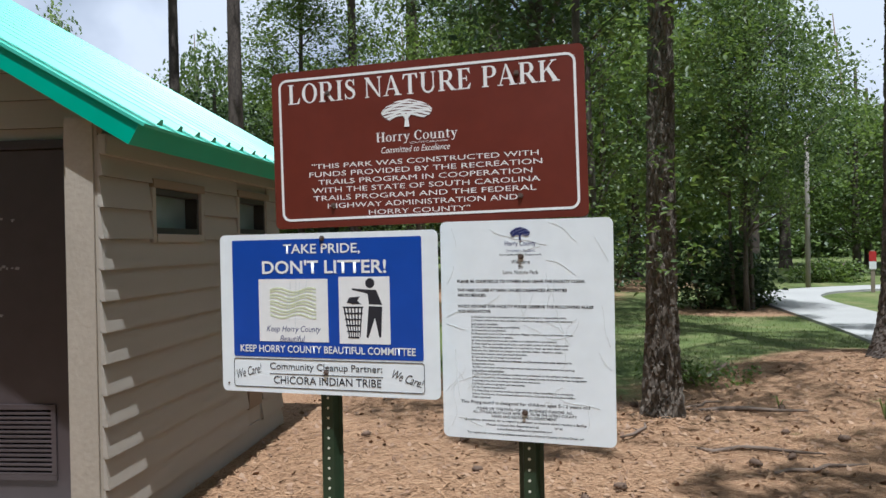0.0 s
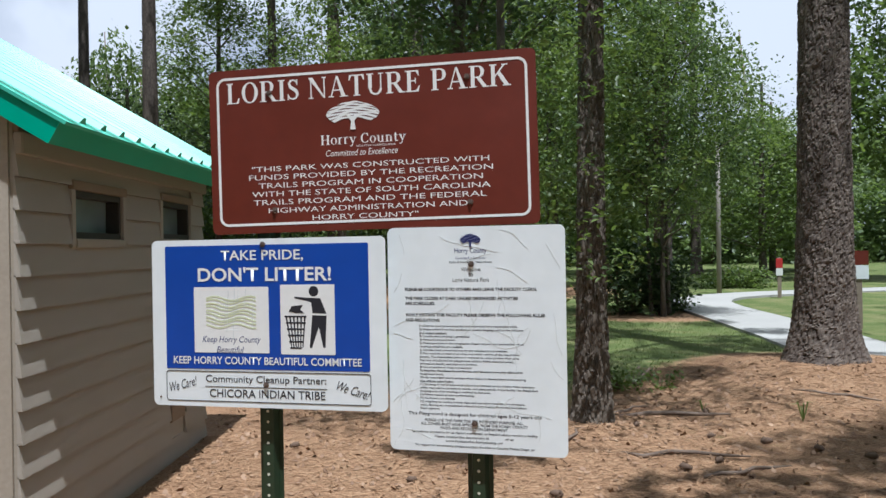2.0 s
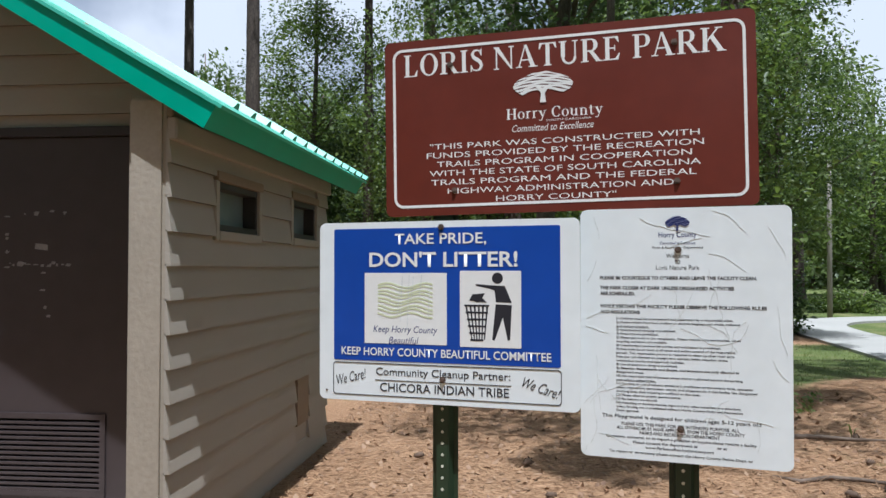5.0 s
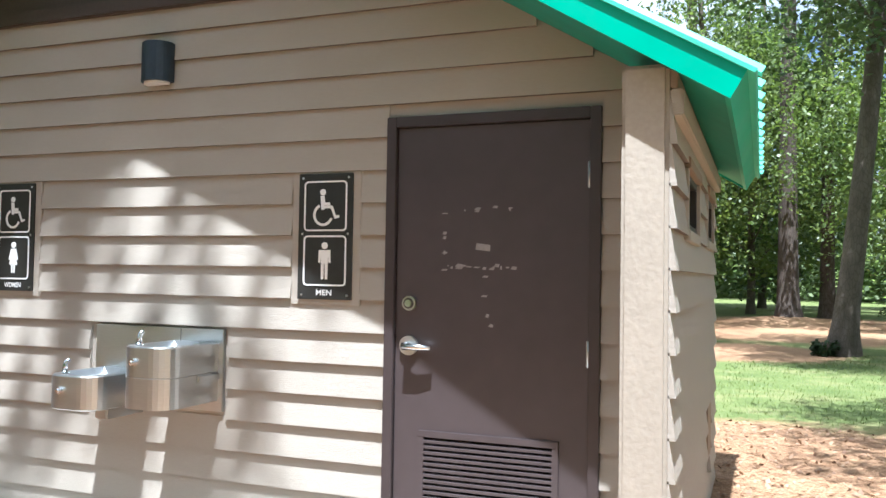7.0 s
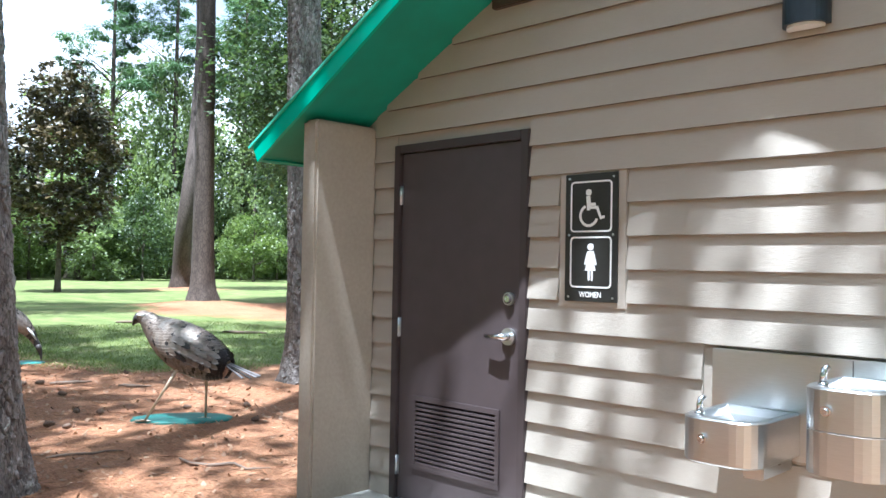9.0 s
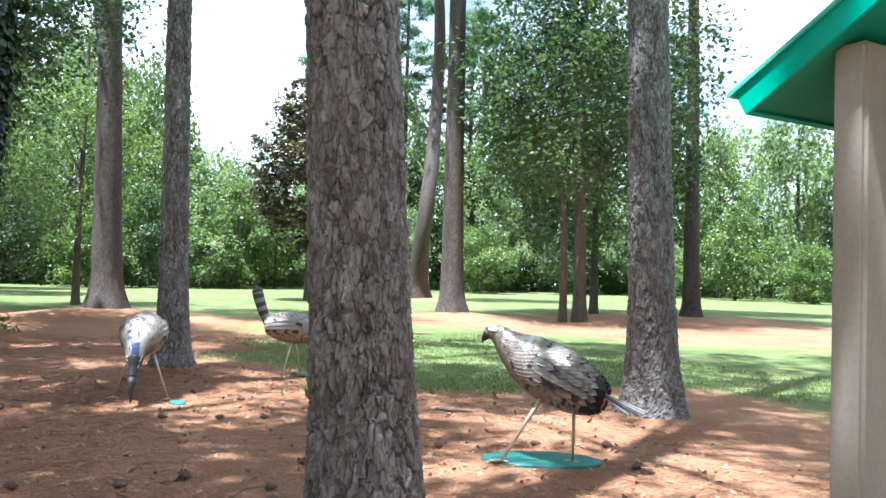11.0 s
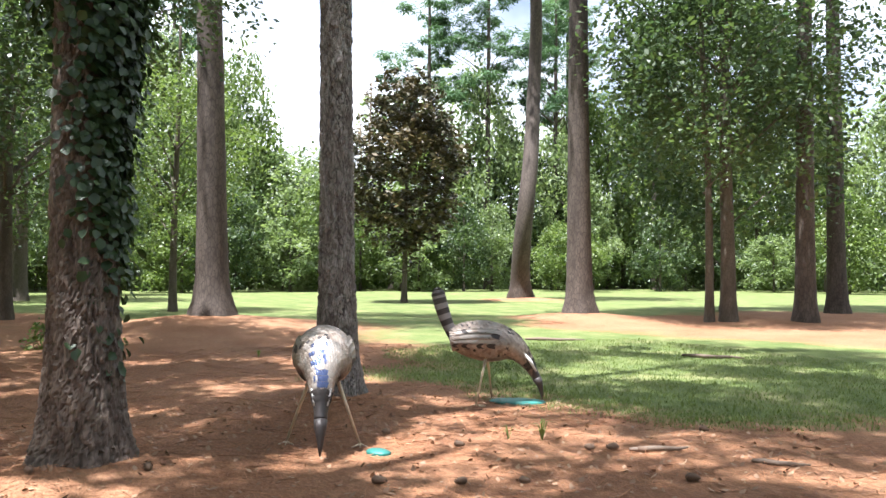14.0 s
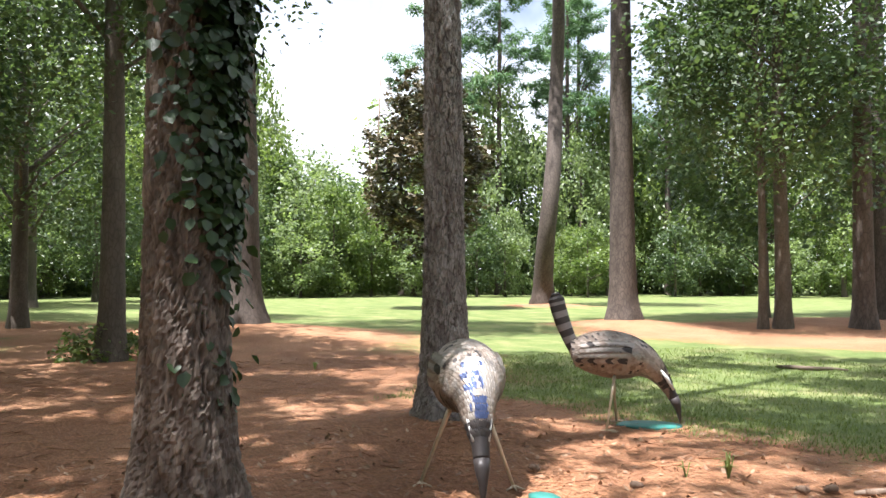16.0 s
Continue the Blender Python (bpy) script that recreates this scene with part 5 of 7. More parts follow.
part("paper_pictogram", add_prism(prism([(0.095, 0.045), (0.105, 0.062), (0.148, 0.066), (0.138, 0.05), (0.150, 0.040), (0.12, 0.036)], "y", Y2 - 0.0002, -0.0036), [(0.094, 0.042), (0.152, 0.036), (0.152, 0.0385), (0.094, 0.0445)], "y", Y2 - 0.0004, -0.0036), INK, us)
lettering("KEEP HORRY COUNTY BEAUTIFUL COMMITTEE", us, WHITE, -0.003, -0.136, 0.74, 0.028, Y2, bold=0.014)
part("border", ring_bm(0.805, 0.112, 0.012, 0.0025, -0.0033, -0.0018, -0.003, -0.231), INK, us)
lettering("Community Cleanup Partner:", us, INK, -0.005, -0.207, 0.475, 0.034, -0.003, bold=0.006)
part("underline", box((-0.245, -0.0032, -0.2335), (0.235, -0.0018, -0.2315)), INK, us)
lettering("CHICORA INDIAN TRIBE", us, INK, 0.0, -0.256, 0.455, 0.030, -0.003, bold=0.008)
lettering("We Care!", us, INK, -0.335, -0.225, 0.115, 0.034, -0.003, shear=0.4, tilt=14)
lettering("We Care!", us, INK, 0.335, -0.235, 0.125, 0.034, -0.003, shear=0.4, tilt=-16)
bolts(us, ((-0.005, 0.285), (0.0, -0.222)))
part("small_screw", disc_bm(0.004, -0.004, -0.0018, -0.43, -0.275, 8), RUST, us)
us.matrix_world = us.matrix_world @ Matrix.Scale(0.99, 4)

# white rules board, 24 x 30 inches
ws = panel_sign("rules_sign", (4.784, -1.430, 1.164), -15.4, 0, 0.620, 0.773, PANEL, "white cracked aluminium board with printed park rules")
tree_logo(ws, NAVY_INK, -0.012, 0.338, 0.072, 0.045)
lettering("Horry County", ws, NAVY_INK, -0.012, 0.302, 0.112, 0.022, bold=0.006)
lettering("Committed to Excellence", ws, NAVY_INK, -0.012, 0.279, 0.105, 0.009, shear=0.2)
lettering("Parks & Recreation Department", ws, INK, -0.012, 0.264, 0.15, 0.009, bold=0.01)
for t, w, z in (("Welcome", 0.068, 0.240), ("to", 0.016, 0.222), ("Loris Nature Park", 0.128, 0.204)):
    lettering(t, ws, INK, -0.012, z, w, 0.0135)


def left_line(t, x, z, w, h, bold=0.0):
    lettering(t, ws, INK, x + w / 2, z, w, h, bold=bold)


for t, z, w in (("PLEASE BE COURTEOUS TO OTHERS AND LEAVE THE FACILITY CLEAN.", 0.172, 0.462), ("THE PARK CLOSES AT DARK UNLESS ORGANIZED ACTIVITIES", 0.141, 0.398), ("ARE SCHEDULED.", 0.123, 0.108), ("WHILE VISITING THIS FACILITY PLEASE OBSERVE THE FOLLOWING RULES", 0.084, 0.488), ("AND REGULATIONS:", 0.066, 0.124)):
    left_line(t, -0.248, z, w, 0.011, 0.03)
RULES = (("1) Children must be accompanied and supervised by a responsible adult.", 0.345), ("2) Please refrain from foul, profane or abusive language and crude, indecent", 0.365), ("     and violent conduct.", 0.10), ("3) Unauthorized camping is prohibited.", 0.18), ("4) Fireworks are prohibited.", 0.128), ("5) Please put trash in the receptacles. Please recycle cans and bottles, when", 0.365), ("     recycling containers are available.", 0.155), ("6) Unauthorized commercial activity and solicitation is prohibited.", 0.31), ("7) Pets must be on leash at all times and within control of the responsible", 0.35), ("     person. The responsible person is required to clean up after their pets.", 0.35), ("     Pets are not allowed on playground, athletic fields, bleacher areas,", 0.33), ("     concession stands, and approach facilities.", 0.205), ("8) Use of alcohol or drugs is prohibited.", 0.185), ("9) Bicycles, Skateboards and Skates, and Scooters are only allowed in", 0.36), ("     designated areas.", 0.085), ("10) No motorized vehicle (except wheel chairs) is allowed beyond the parking", 0.37), ("     area without authorization.", 0.12), ("11) Smoking or use of tobacco products is prohibited on the athletic fields, spectator", 0.40), ("     areas, restrooms, concession stands, and playgrounds. If this facility has designated", 0.41), ("     smoking area, then smoking is confined to that area.", 0.25), ("12) Please observe proper sportsmanship.", 0.195), ("13) No firearms are allowed.", 0.125), ("14) Attaching or posting notices, signs and any other materials to a structure,", 0.365), ("     trees, fencing etc. is prohibited without Horry County Parks and Recreation", 0.37), ("     Dept. approval.", 0.07))
for i, (t, w) in enumerate(RULES):
    left_line(t, -0.198, 0.045 - i * 0.01185, w, 0.0088, 0.022 if i != 13 else 0.035)
for t, z, w, h, b_ in (("This Playground is designed for children ages 5-12 years old", -0.258, 0.465, 0.0145, 0.012), ("PLEASE USE THIS PARK FOR IT'S INTENDED PURPOSE. ALL", -0.278, 0.345, 0.010, 0.012), ("ALL OTHERS MUST HAVE APPROVAL FROM THE HORRY COUNTY", -0.291, 0.375, 0.010, 0.012), ("PARKS AND RECREATION DEPARTMENT", -0.304, 0.235, 0.010, 0.012), ("Questions, concerns, or to report a problem or inquire about renting a facility", -0.320, 0.44, 0.0105, 0.018), ("Please contact the department at              or at", -0.335, 0.275, 0.0105, 0.018), ("www.ParksandRec.horrycounty.org", -0.349, 0.20, 0.0105, 0.018), ("To report an emergency please contact the Horry County Police Dept. or", -0.366, 0.42, 0.0105, 0.018)):
    lettering(t, ws, INK, -0.01, z, w, h, bold=b_)
# fine cracks through the old film
rng = np.random.default_rng(11)
bm = bmesh.new()
for k_ in range(34):
    p = np.array([rng.uniform(-0.30, 0.30), rng.uniform(-0.37, 0.37)])
    a = rng.choice([0.0, 1.57, 3.14, 4.71]) + rng.normal() * 0.3
    for j in range(rng.integers(4, 11)):
        a += rng.normal() * 0.28
        q = p + 0.024 * np.array([math.cos(a), math.sin(a)])
        if abs(q[0]) > 0.305 or abs(q[1]) > 0.38:
            break
        o = 0.0006 * np.array([-math.sin(a), math.cos(a)])
        add_prism(bm, [tuple(p - o), tuple(q - o), tuple(q + o), tuple(p + o)], "y", -0.00285, -0.0019)
        p = q
part("cracks", bm, CRACK, ws, "fine cracks in the film")
bolts(ws, ((-0.01, 0.258), (-0.005, -0.285)))

# ---- trees ----
CROWNS = {}


def broad_crown(variant, mat, size=0.20, clumps=150, per=46):
    """A broadleaf crown about 3 m in radius and height, centred at its middle."""
    key = ("broad", variant, mat.name, size, clumps)
    if key not in CROWNS:
        rng = np.random.default_rng(100 + variant)
        c, p = crown_points(rng, clumps, per, 3.0, 3.0, 0.33)
        CROWNS[key] = (quads("crown", leaves(rng, c, size, 0.6), [mat]), p)
    return CROWNS[key]


def layered_crown(variant, mat, size=0.15, boughs=120, per=84):
    """A full broadleaf crown of drooping sprays in uneven tiers, 3 m in radius and height."""
    key = ("layered", variant, mat.name, size, boughs)
    if key not in CROWNS:
        rng = np.random.default_rng(300 + variant)
        lobes = rng.normal(size=(7, 3))
        lobes /= np.linalg.norm(lobes, axis=1)[:, None]
        p = rng.normal(size=(boughs * 2, 3))
        p /= np.linalg.norm(p, axis=1)[:, None]
        bulge = 0.74 + 0.30 * np.clip((p @ lobes.T).max(1), 0, 1) ** 3 + 0.06 * rng.normal(size=len(p))
        p *= (bulge * (0.40 + 0.60 * rng.uniform(size=len(p)) ** 0.45))[:, None]
        p[:, 0:2] *= np.clip(1.0 - 0.45 * np.maximum(p[:, 2:3], 0), 0.4, 1)
        p = p[p[:, 2] > -0.92][:boughs] * 3.0
        c, nrm, d = sprays(rng, p, 0.66, per)
        CROWNS[key] = (quads("crown", kites(rng, c, nrm, d, size, 0.62), [mat]), p)
    return CROWNS[key]


def tufted_crown(variant):
    """A far pine's crown: separate puffs of needles at the ends of rising boughs, with sky between."""
    key = ("tufted", variant)
    if key not in CROWNS:
        rng = np.random.default_rng(400 + variant)
        tips = []
        for i in range(26):
            h = -1 + 2 * (i + rng.uniform()) / 26
            a, reach = rng.uniform(0, 6.283), (1.0 - 0.62 * max(h, 0)) * rng.uniform(0.55, 1.1) * 2.7
            for j in range(5):
                f = 0.45 + 0.55 * j / 4
                tips.append((reach * f * math.cos(a) + rng.normal() * 0.3, reach * f * math.sin(a) + rng.normal() * 0.3, h * 3.6 + 0.22 * reach * f + rng.normal() * 0.18))
        tips = np.array(tips)
        per = 84
        v = rng.normal(size=(len(tips) * per, 3))
        v /= np.linalg.norm(v, axis=1)[:, None]
        r = np.repeat(rng.uniform(0.30, 0.62, len(tips)), per)[:, None] * rng.uniform(size=(len(v), 1)) ** 0.4
        c = np.repeat(tips, per, 0) + v * r * np.array([1, 1, 0.6])
        up = v * 0.5 + np.array([0, 0, 0.8]) + rng.normal(size=v.shape) * 0.3
        up /= np.linalg.norm(up, axis=1)[:, None]
        CROWNS[key] = (quads("crown", kites(rng, c, up, v + rng.normal(size=v.shape) * 0.4, 0.26, 0.26), [PINE_TUFT]), tips)
    return CROWNS[key]


# chosen sun spots on the ground (x, y, radius): limbs that would shade them are left out of the canopy
SUN_SPOTS = ((-5.3, 0.15, 0.8), (-6.0, 1.3, 0.8), (-4.1, 0.5, 0.6), (-9.2, -1.75, 0.65), (-10.4, 0.35, 0.7), (-9.8, -0.35, 0.5), (-8.3, -0.7, 0.55), (-8.5, -3.5, 0.55), (-12.4, -0.2, 0.4), (5.0, 0.6, 0.8), (6.2, 2.2, 0.5), (7.6, 3.4, 0.5), (4.4, -1.6, 1.3))


def open_canopy(seed, count, cr, ch, at, pine):
    """A high crown of separate leafy limbs, standing at a place in the world; its gaps are cut to let sun onto chosen
    spots.
    """
    rng = np.random.default_rng(500 + seed)
    p = []
    while len(p) < count:
        a, q = rng.uniform(0, 6.2832), math.sqrt(rng.uniform())
        v = Vector((cr * q * math.cos(a), cr * q * math.sin(a), ch * rng.uniform(-0.8, 0.8)))
        w = v + Vector(at)
        k = -w.z / SUN_TO.z
        gx_, gy_ = w.x + SUN_TO.x * k, w.y + SUN_TO.y * k
        if not any(math.hypot(gx_ - x, gy_ - y) < r + 0.25 for x, y, r in SUN_SPOTS):
            p.append(tuple(v))
    p = np.array(p) if p else np.array([(0.0, 0.0, 0.0)])
    c, nrm, d = sprays(rng, p, 0.72, 150, 0.3, 0.25, 0.5)
    return quads("crown", kites(rng, c, nrm, d, 0.24 if pine else 0.19, 0.3 if pine else 0.6), [PINE_TUFT if pine else LEAF]), p


def pine_crown(variant, size=0.30):
    """An open pine crown: needle tufts in flat clumps at the ends of boughs."""
    key = ("pine", variant, size)
    if key not in CROWNS:
        rng = np.random.default_rng(200 + variant)
        tips = []
        for _ in range(96):
            a, h = rng.uniform(0, 6.283), rng.uniform(-1, 1)
            r = (1.15 - 0.55 * max(h, 0)) * rng.uniform(0.45, 1.0) * 2.4
            tips.append((r * math.cos(a), r * math.sin(a), h * 3.6 + 0.25 * r))
        tips = np.array(tips)
        c = np.repeat(tips, 62, 0) + rng.normal(size=(len(tips) * 62, 3)) * np.array([0.42, 0.42, 0.22])
        CROWNS[key] = (quads("crown", leaves(rng, c, size, 0.24, 0.2), [PINE_TUFT]), tips)
    return CROWNS[key]


def boughs(start_z, pts, mat, seed, parent, place, r0=0.07, count=12, drop=0.8):
    """Boughs that leave the trunk and end in the crown, each a part of the tree."""
    rng = np.random.default_rng(seed)
    for i in rng.choice(len(pts), min(count, len(pts)), replace=False):
        t = Vector(pts[i])
        s = Vector((0, 0, max(start_z, t.z - drop * math.hypot(t.x, t.y))))
        mid = s.lerp(t, 0.5) + Vector((0, 0, 0.15)) + Vector(rng.normal(size=3)) * 0.12
        bm = add_tube(bmesh.new(), [s, s.lerp(mid, 0.55), mid, t], [r0, r0 * 0.75, r0 * 0.5, r0 * 0.16], 6)
        me = bpy.data.meshes.new("bough")
        bm.to_mesh(me)
        bm.free()
        for key in ("relief", "tone"):
            me.attributes.new(key, "FLOAT", "POINT").data.foreach_set("value", [0.75] * len(me.vertices))
        me.materials.append(mat)
        o = new("bough", me)
        o.parent, o.location = parent, place


def tree(name, x, y, d, h, crown_z, crown_r, crown_h, kind, label, seed, fine=False, lean=(0, 0), bend=0.0, flare=1.35, mat=None, leaf=0.15, group="", clumps=120, fine_to=3.4, overhead=False, dark=False, limbs=0):
    """A tree: trunk, boughs and crown, standing on the ground at (x, y)."""
    t = empty(name, Matrix.Translation((x, y, ground_z(x, y) - 0.02)), label, "tree", group)
    # dark pines take the bark that has shade in its colour
    bark = ((SHADED_BARK if dark else PINE_BARK) if fine else FAR_BARK) if kind == "pine" else OAK_BARK
    tm = trunk_mesh("trunk", d, h, bark, fine, flare, lean, bend, seed, fine_to)
    o = new("trunk", tm)
    o.parent = t
    if limbs:
        me, p = open_canopy(seed, limbs, crown_r, crown_h, (x + lean[0] * crown_z, y + lean[1] * crown_z, crown_z), kind == "pine")
    elif kind == "pine":
        me, p = tufted_crown(seed % 3) if "far" in group else pine_crown(seed % 3)
    else:
        me, p = broad_crown(seed % 4, mat or LEAF, leaf, clumps) if overhead else layered_crown(seed % 4, mat or LEAF, leaf, clumps)
    c = new("crown", me)
    c.parent = t
    k = (crown_r / 3.0, crown_r / 3.0, crown_h / (3.6 if kind == "pine" else 3.0))
    off = (lean[0] * crown_z, lean[1] * crown_z, crown_z)
    turn = 0.0 if limbs else seed * 1.7
    if limbs:
        k = (1, 1, 1)
    c.matrix_basis = Matrix.LocRotScale(off, Euler((0, 0, turn)), k)
    # a second, unseen crown on three lawn pines, added to deepen the lawn's shade
    if seed in (8, 10, 11):
        c2 = new("crown", me)
        c2.parent = t
        c2.matrix_basis = Matrix.LocRotScale((off[0], off[1], off[2] - 0.8), Euler((0, 0, seed * 1.7 + 2.1)), (k[0] * 1.12, k[1] * 1.12, k[2]))
    q = [(a * k[0], b * k[1], z * k[2] + crown_z) for a, b, z in (Matrix.Rotation(turn, 3, "Z") @ Vector(v) for v in p[:60])]
    boughs(max(1.2, crown_z - crown_h * 1.1), q, bark, seed, t, (lean[0] * crown_z, lean[1] * crown_z, 0), max(0.03, d * 0.13), 6 if "wood-edge" in group else 14)
    return t


NEAR = "pines beside the restroom"
tree("pine_tree", -4.06, -1.74, 0.455, 19, 15.5, 3.6, 3.6, "pine", "tall pine with grey-brown plated bark by the wing wall", 1, 2, (-0.027, -0.046), 0, 1.32, group=NEAR, limbs=34)
tree("pine_tree", -6.32, 2.28, 0.43, 20, 16, 4.4, 3.6, "pine", "tall pine with scaly bark beside a bird statue", 2, True, (-0.017, -0.026), 0, 1.5, group=NEAR, limbs=70, fine_to=4.6)
tree("pine_tree", -10.86, -1.02, 0.34, 18, 15, 4.4, 3.4, "pine", "slim pine with deeply ridged bark in pine straw", 3, True, (-0.004, -0.012), 0, 1.55, group=NEAR, limbs=70, fine_to=4.6)
ivy_tree = tree("pine_tree", -9.35, -3.25, 0.43, 18, 14, 3.2, 3.4, "pine", "ivy-clad pine with furrowed bark in pine straw", 4, True, (0.0, -0.012), 0, 1.5, group=NEAR, limbs=22, fine_to=3.6, dark=True)
tree("pine_tree", 8.75, 4.75, 0.58, 20, 16, 3.8, 3.8, "pine", "stout pine with plated bark by the footpath", 5, True, (0.012, 0.0), 0, 1.45, group=NEAR, limbs=26, fine_to=5.0, dark=True)
thin = tree("slender_tree", 5.83, 2.40, 0.25, 11, 8.6, 2.9, 2.4, "broad", "slender dark tree with leafy creeper behind the signs", 6, True, (0.016, 0.0), 0.02, 1.35, group="", leaf=0.10, fine_to=4.5)
LAWN = "trees on the lawn"
tree("pine_tree", -22.6, 0.1, 0.70, 22, 17, 4.2, 4.0, "pine", "tall pine on a mound of pine straw", 7, False, (-0.012, -0.02), 0.0, 1.6, group=LAWN)
tree("pine_tree", -22.4, 10.0, 0.68, 23, 19, 4.0, 4.0, "pine", "straight pine on a low mound in the lawn", 8, False, (-0.004, -0.004), 0.0, 1.5, group=LAWN)
tree("pine_tree", -36.6, 16.9, 0.85, 24, 21, 4.5, 3.6, "pine", "pine with a crooked curving trunk on the lawn", 9, False, (0.006, 0.012), 0.5, 1.5, group=LAWN)
tree("pine_tree", -18.7, 14.5, 0.50, 21, 18, 3.6, 3.6, "pine", "dark straight pine at the lawn's shaded edge", 10, False, (0, 0), 0.0, 1.4, group=LAWN)
tree("pine_tree", -22.8, 20.9, 0.62, 22, 19, 3.8, 3.6, "pine", "grey pine at the lawn's shaded edge", 11, False, (-0.01, 0), 0.0, 1.4, group=LAWN)
tree("broadleaf_tree", -19.5, 12.6, 0.38, 13, 7.8, 4.2, 4.6, "broad", "twin-stemmed broadleaf tree with low drooping foliage", 12, False, (0.01, 0.0), 0.05, 1.3, group=LAWN, leaf=0.106, clumps=240)
tree("broadleaf_tree", -19.75, 12.2, 0.22, 9, 6.8, 2.6, 3.2, "broad", "thin second stem with drooping foliage", 13, False, (-0.02, -0.01), 0.04, 1.3, group=LAWN, leaf=0.09, clumps=220)
tree("broadleaf_tree", -25.0, 18.0, 0.3, 12, 7.2, 4.2, 5.2, "broad", "leafy tree in shade beside the pines", 14, False, group=LAWN, leaf=0.14, clumps=180)
tree("broadleaf_tree", -17.8, -2.9, 0.36, 11, 7.2, 3.4, 3.8, "broad", "dark-stemmed broadleaf tree in pine straw", 15, False, (-0.006, -0.012), 0.03, 1.4, group=LAWN, leaf=0.09, clumps=220)
tree("broadleaf_tree", -30.5, 0.4, 0.24, 9, 5.2, 2.8, 3.4, "broad", "thin broadleaf tree behind the mound", 16, False, (0, 0), 0.05, 1.3, group=LAWN, leaf=0.105, clumps=160, mat=LEAF_B)
tree("broadleaf_tree", -27.5, -4.2, 0.40, 11, 6.4, 3.8, 4.2, "broad", "ivy-dark broadleaf tree at the wood's edge", 17, False, (0, 0), 0.0, 1.3, group=LAWN, leaf=0.105, clumps=160)
tree("broadleaf_tree", -42.0, -4.0, 0.6, 14, 8.4, 5.0, 5.6, "broad", "old broadleaf tree at the wood's edge", 18, False, group=LAWN, leaf=0.12, clumps=160, mat=LEAF_B)
tree("broadleaf_tree", -33.0, -7.5, 0.45, 13, 7.2, 4.6, 5.2, "broad", "spreading broadleaf tree at the wood's edge", 19, False, group=LAWN, leaf=0.12, clumps=160)
tree("broadleaf_tree", -14.6, -8.6, 0.4, 11, 6.6, 3.8, 3.8, "broad", "broadleaf tree with foliage hanging over the straw", 20, False, group=LAWN, leaf=0.09, clumps=220)

for i, (x, y, cz, cr, ch) in enumerate(((-23.5, -6.6, 6.0, 3.6, 4.2), (-38.0, -10.0, 6.5, 4.6, 5.6), (-47.0, -8.0, 6.5, 4.8, 6.0), (-50.0, -1.0, 4.6, 3.6, 4.2), (-44.0, -15.0, 6.5, 5.0, 6.0), (-52.0, -12.0, 6.0, 5.0, 5.6))):
    tree("broadleaf_tree", x, y, 0.3, cz * 1.5, cz, cr, ch, "broad", "dark leafy tree among others at the wood's edge", 240 + i, False, group=LAWN, leaf=0.12, clumps=160)

# glossy magnolia on the lawn
mag = empty("magnolia_tree", Matrix.Translation((-36.0, 10.7, ground_z(-36, 10.7))), "glossy dark magnolia with bronze leaf backs on the lawn", "tree")
o = new("trunk", trunk_mesh("trunk", 0.24, 6.5, OAK_BARK, False, 1.3, (0, 0), 0.02, 21))
o.parent = mag
rng = np.random.default_rng(31)
p = rng.normal(size=(330, 3))
p /= np.linalg.norm(p, axis=1)[:, None]
p *= (0.35 + 0.65 * rng.uniform(size=(330, 1)) ** 0.5) * (0.86 + 0.22 * rng.uniform(size=(330, 1)))
p *= np.array([2.45, 2.45, 4.1])
p[:, 0:2] *= np.clip(1.10 - 0.10 * np.maximum(0, p[:, 2:3]) - 0.10 * np.maximum(0, -p[:, 2:3] - 1.2), 0.22, 1.2)
c, nrm, d = sprays(rng, p, 0.42, 56, 0.1, 0.30, 0.6)
me = quads("crown", kites(rng, c, nrm, d + np.array([0, 0, 0.5]), 0.235, 0.5), [MAGNOLIA])
o = new("crown", me)
o.parent, o.location = mag, (0, 0, 6.0)

# woods behind the restroom and the signs
WOODS = "trees behind the restroom"
for i, (x, y, d, h, ln) in enumerate(((-3.6, 19.0, 0.50, 20, (0, 0)), (-1.5, 25.5, 0.42, 21, (0, 0)), (0.8, 24.0, 0.46, 21, (0.008, 0)), (3.75, 23.8, 0.60, 22, (0, 0)), (5.2, 29.0, 0.5, 22, (0, 0)), (9.0, 30.0, 0.55, 22, (0.01, 0)), (-8.5, 26.0, 0.5, 21, (0, 0)), (14.5, 33.0, 0.5, 21, (0, 0)), (20.0, 30.0, 0.55, 22, (0, 0)), (17.0, 37.0, 0.5, 22, (0, 0)))):
    tree("pine_tree", x, y, d, h, h - 5, 3.6, 3.8, "pine", "tall straight pine in the wood behind the restroom", 30 + i, False, ln, 0.0, 1.35, group=WOODS)
tree("leaning_tree", 4.36, 13.0, 0.42, 12, 8.6, 3.6, 3.6, "broad", "leaning dark broadleaf tree with a mossy foot", 41, False, (0.10, 0.04), 0.02, 1.6, leaf=0.12, clumps=150)
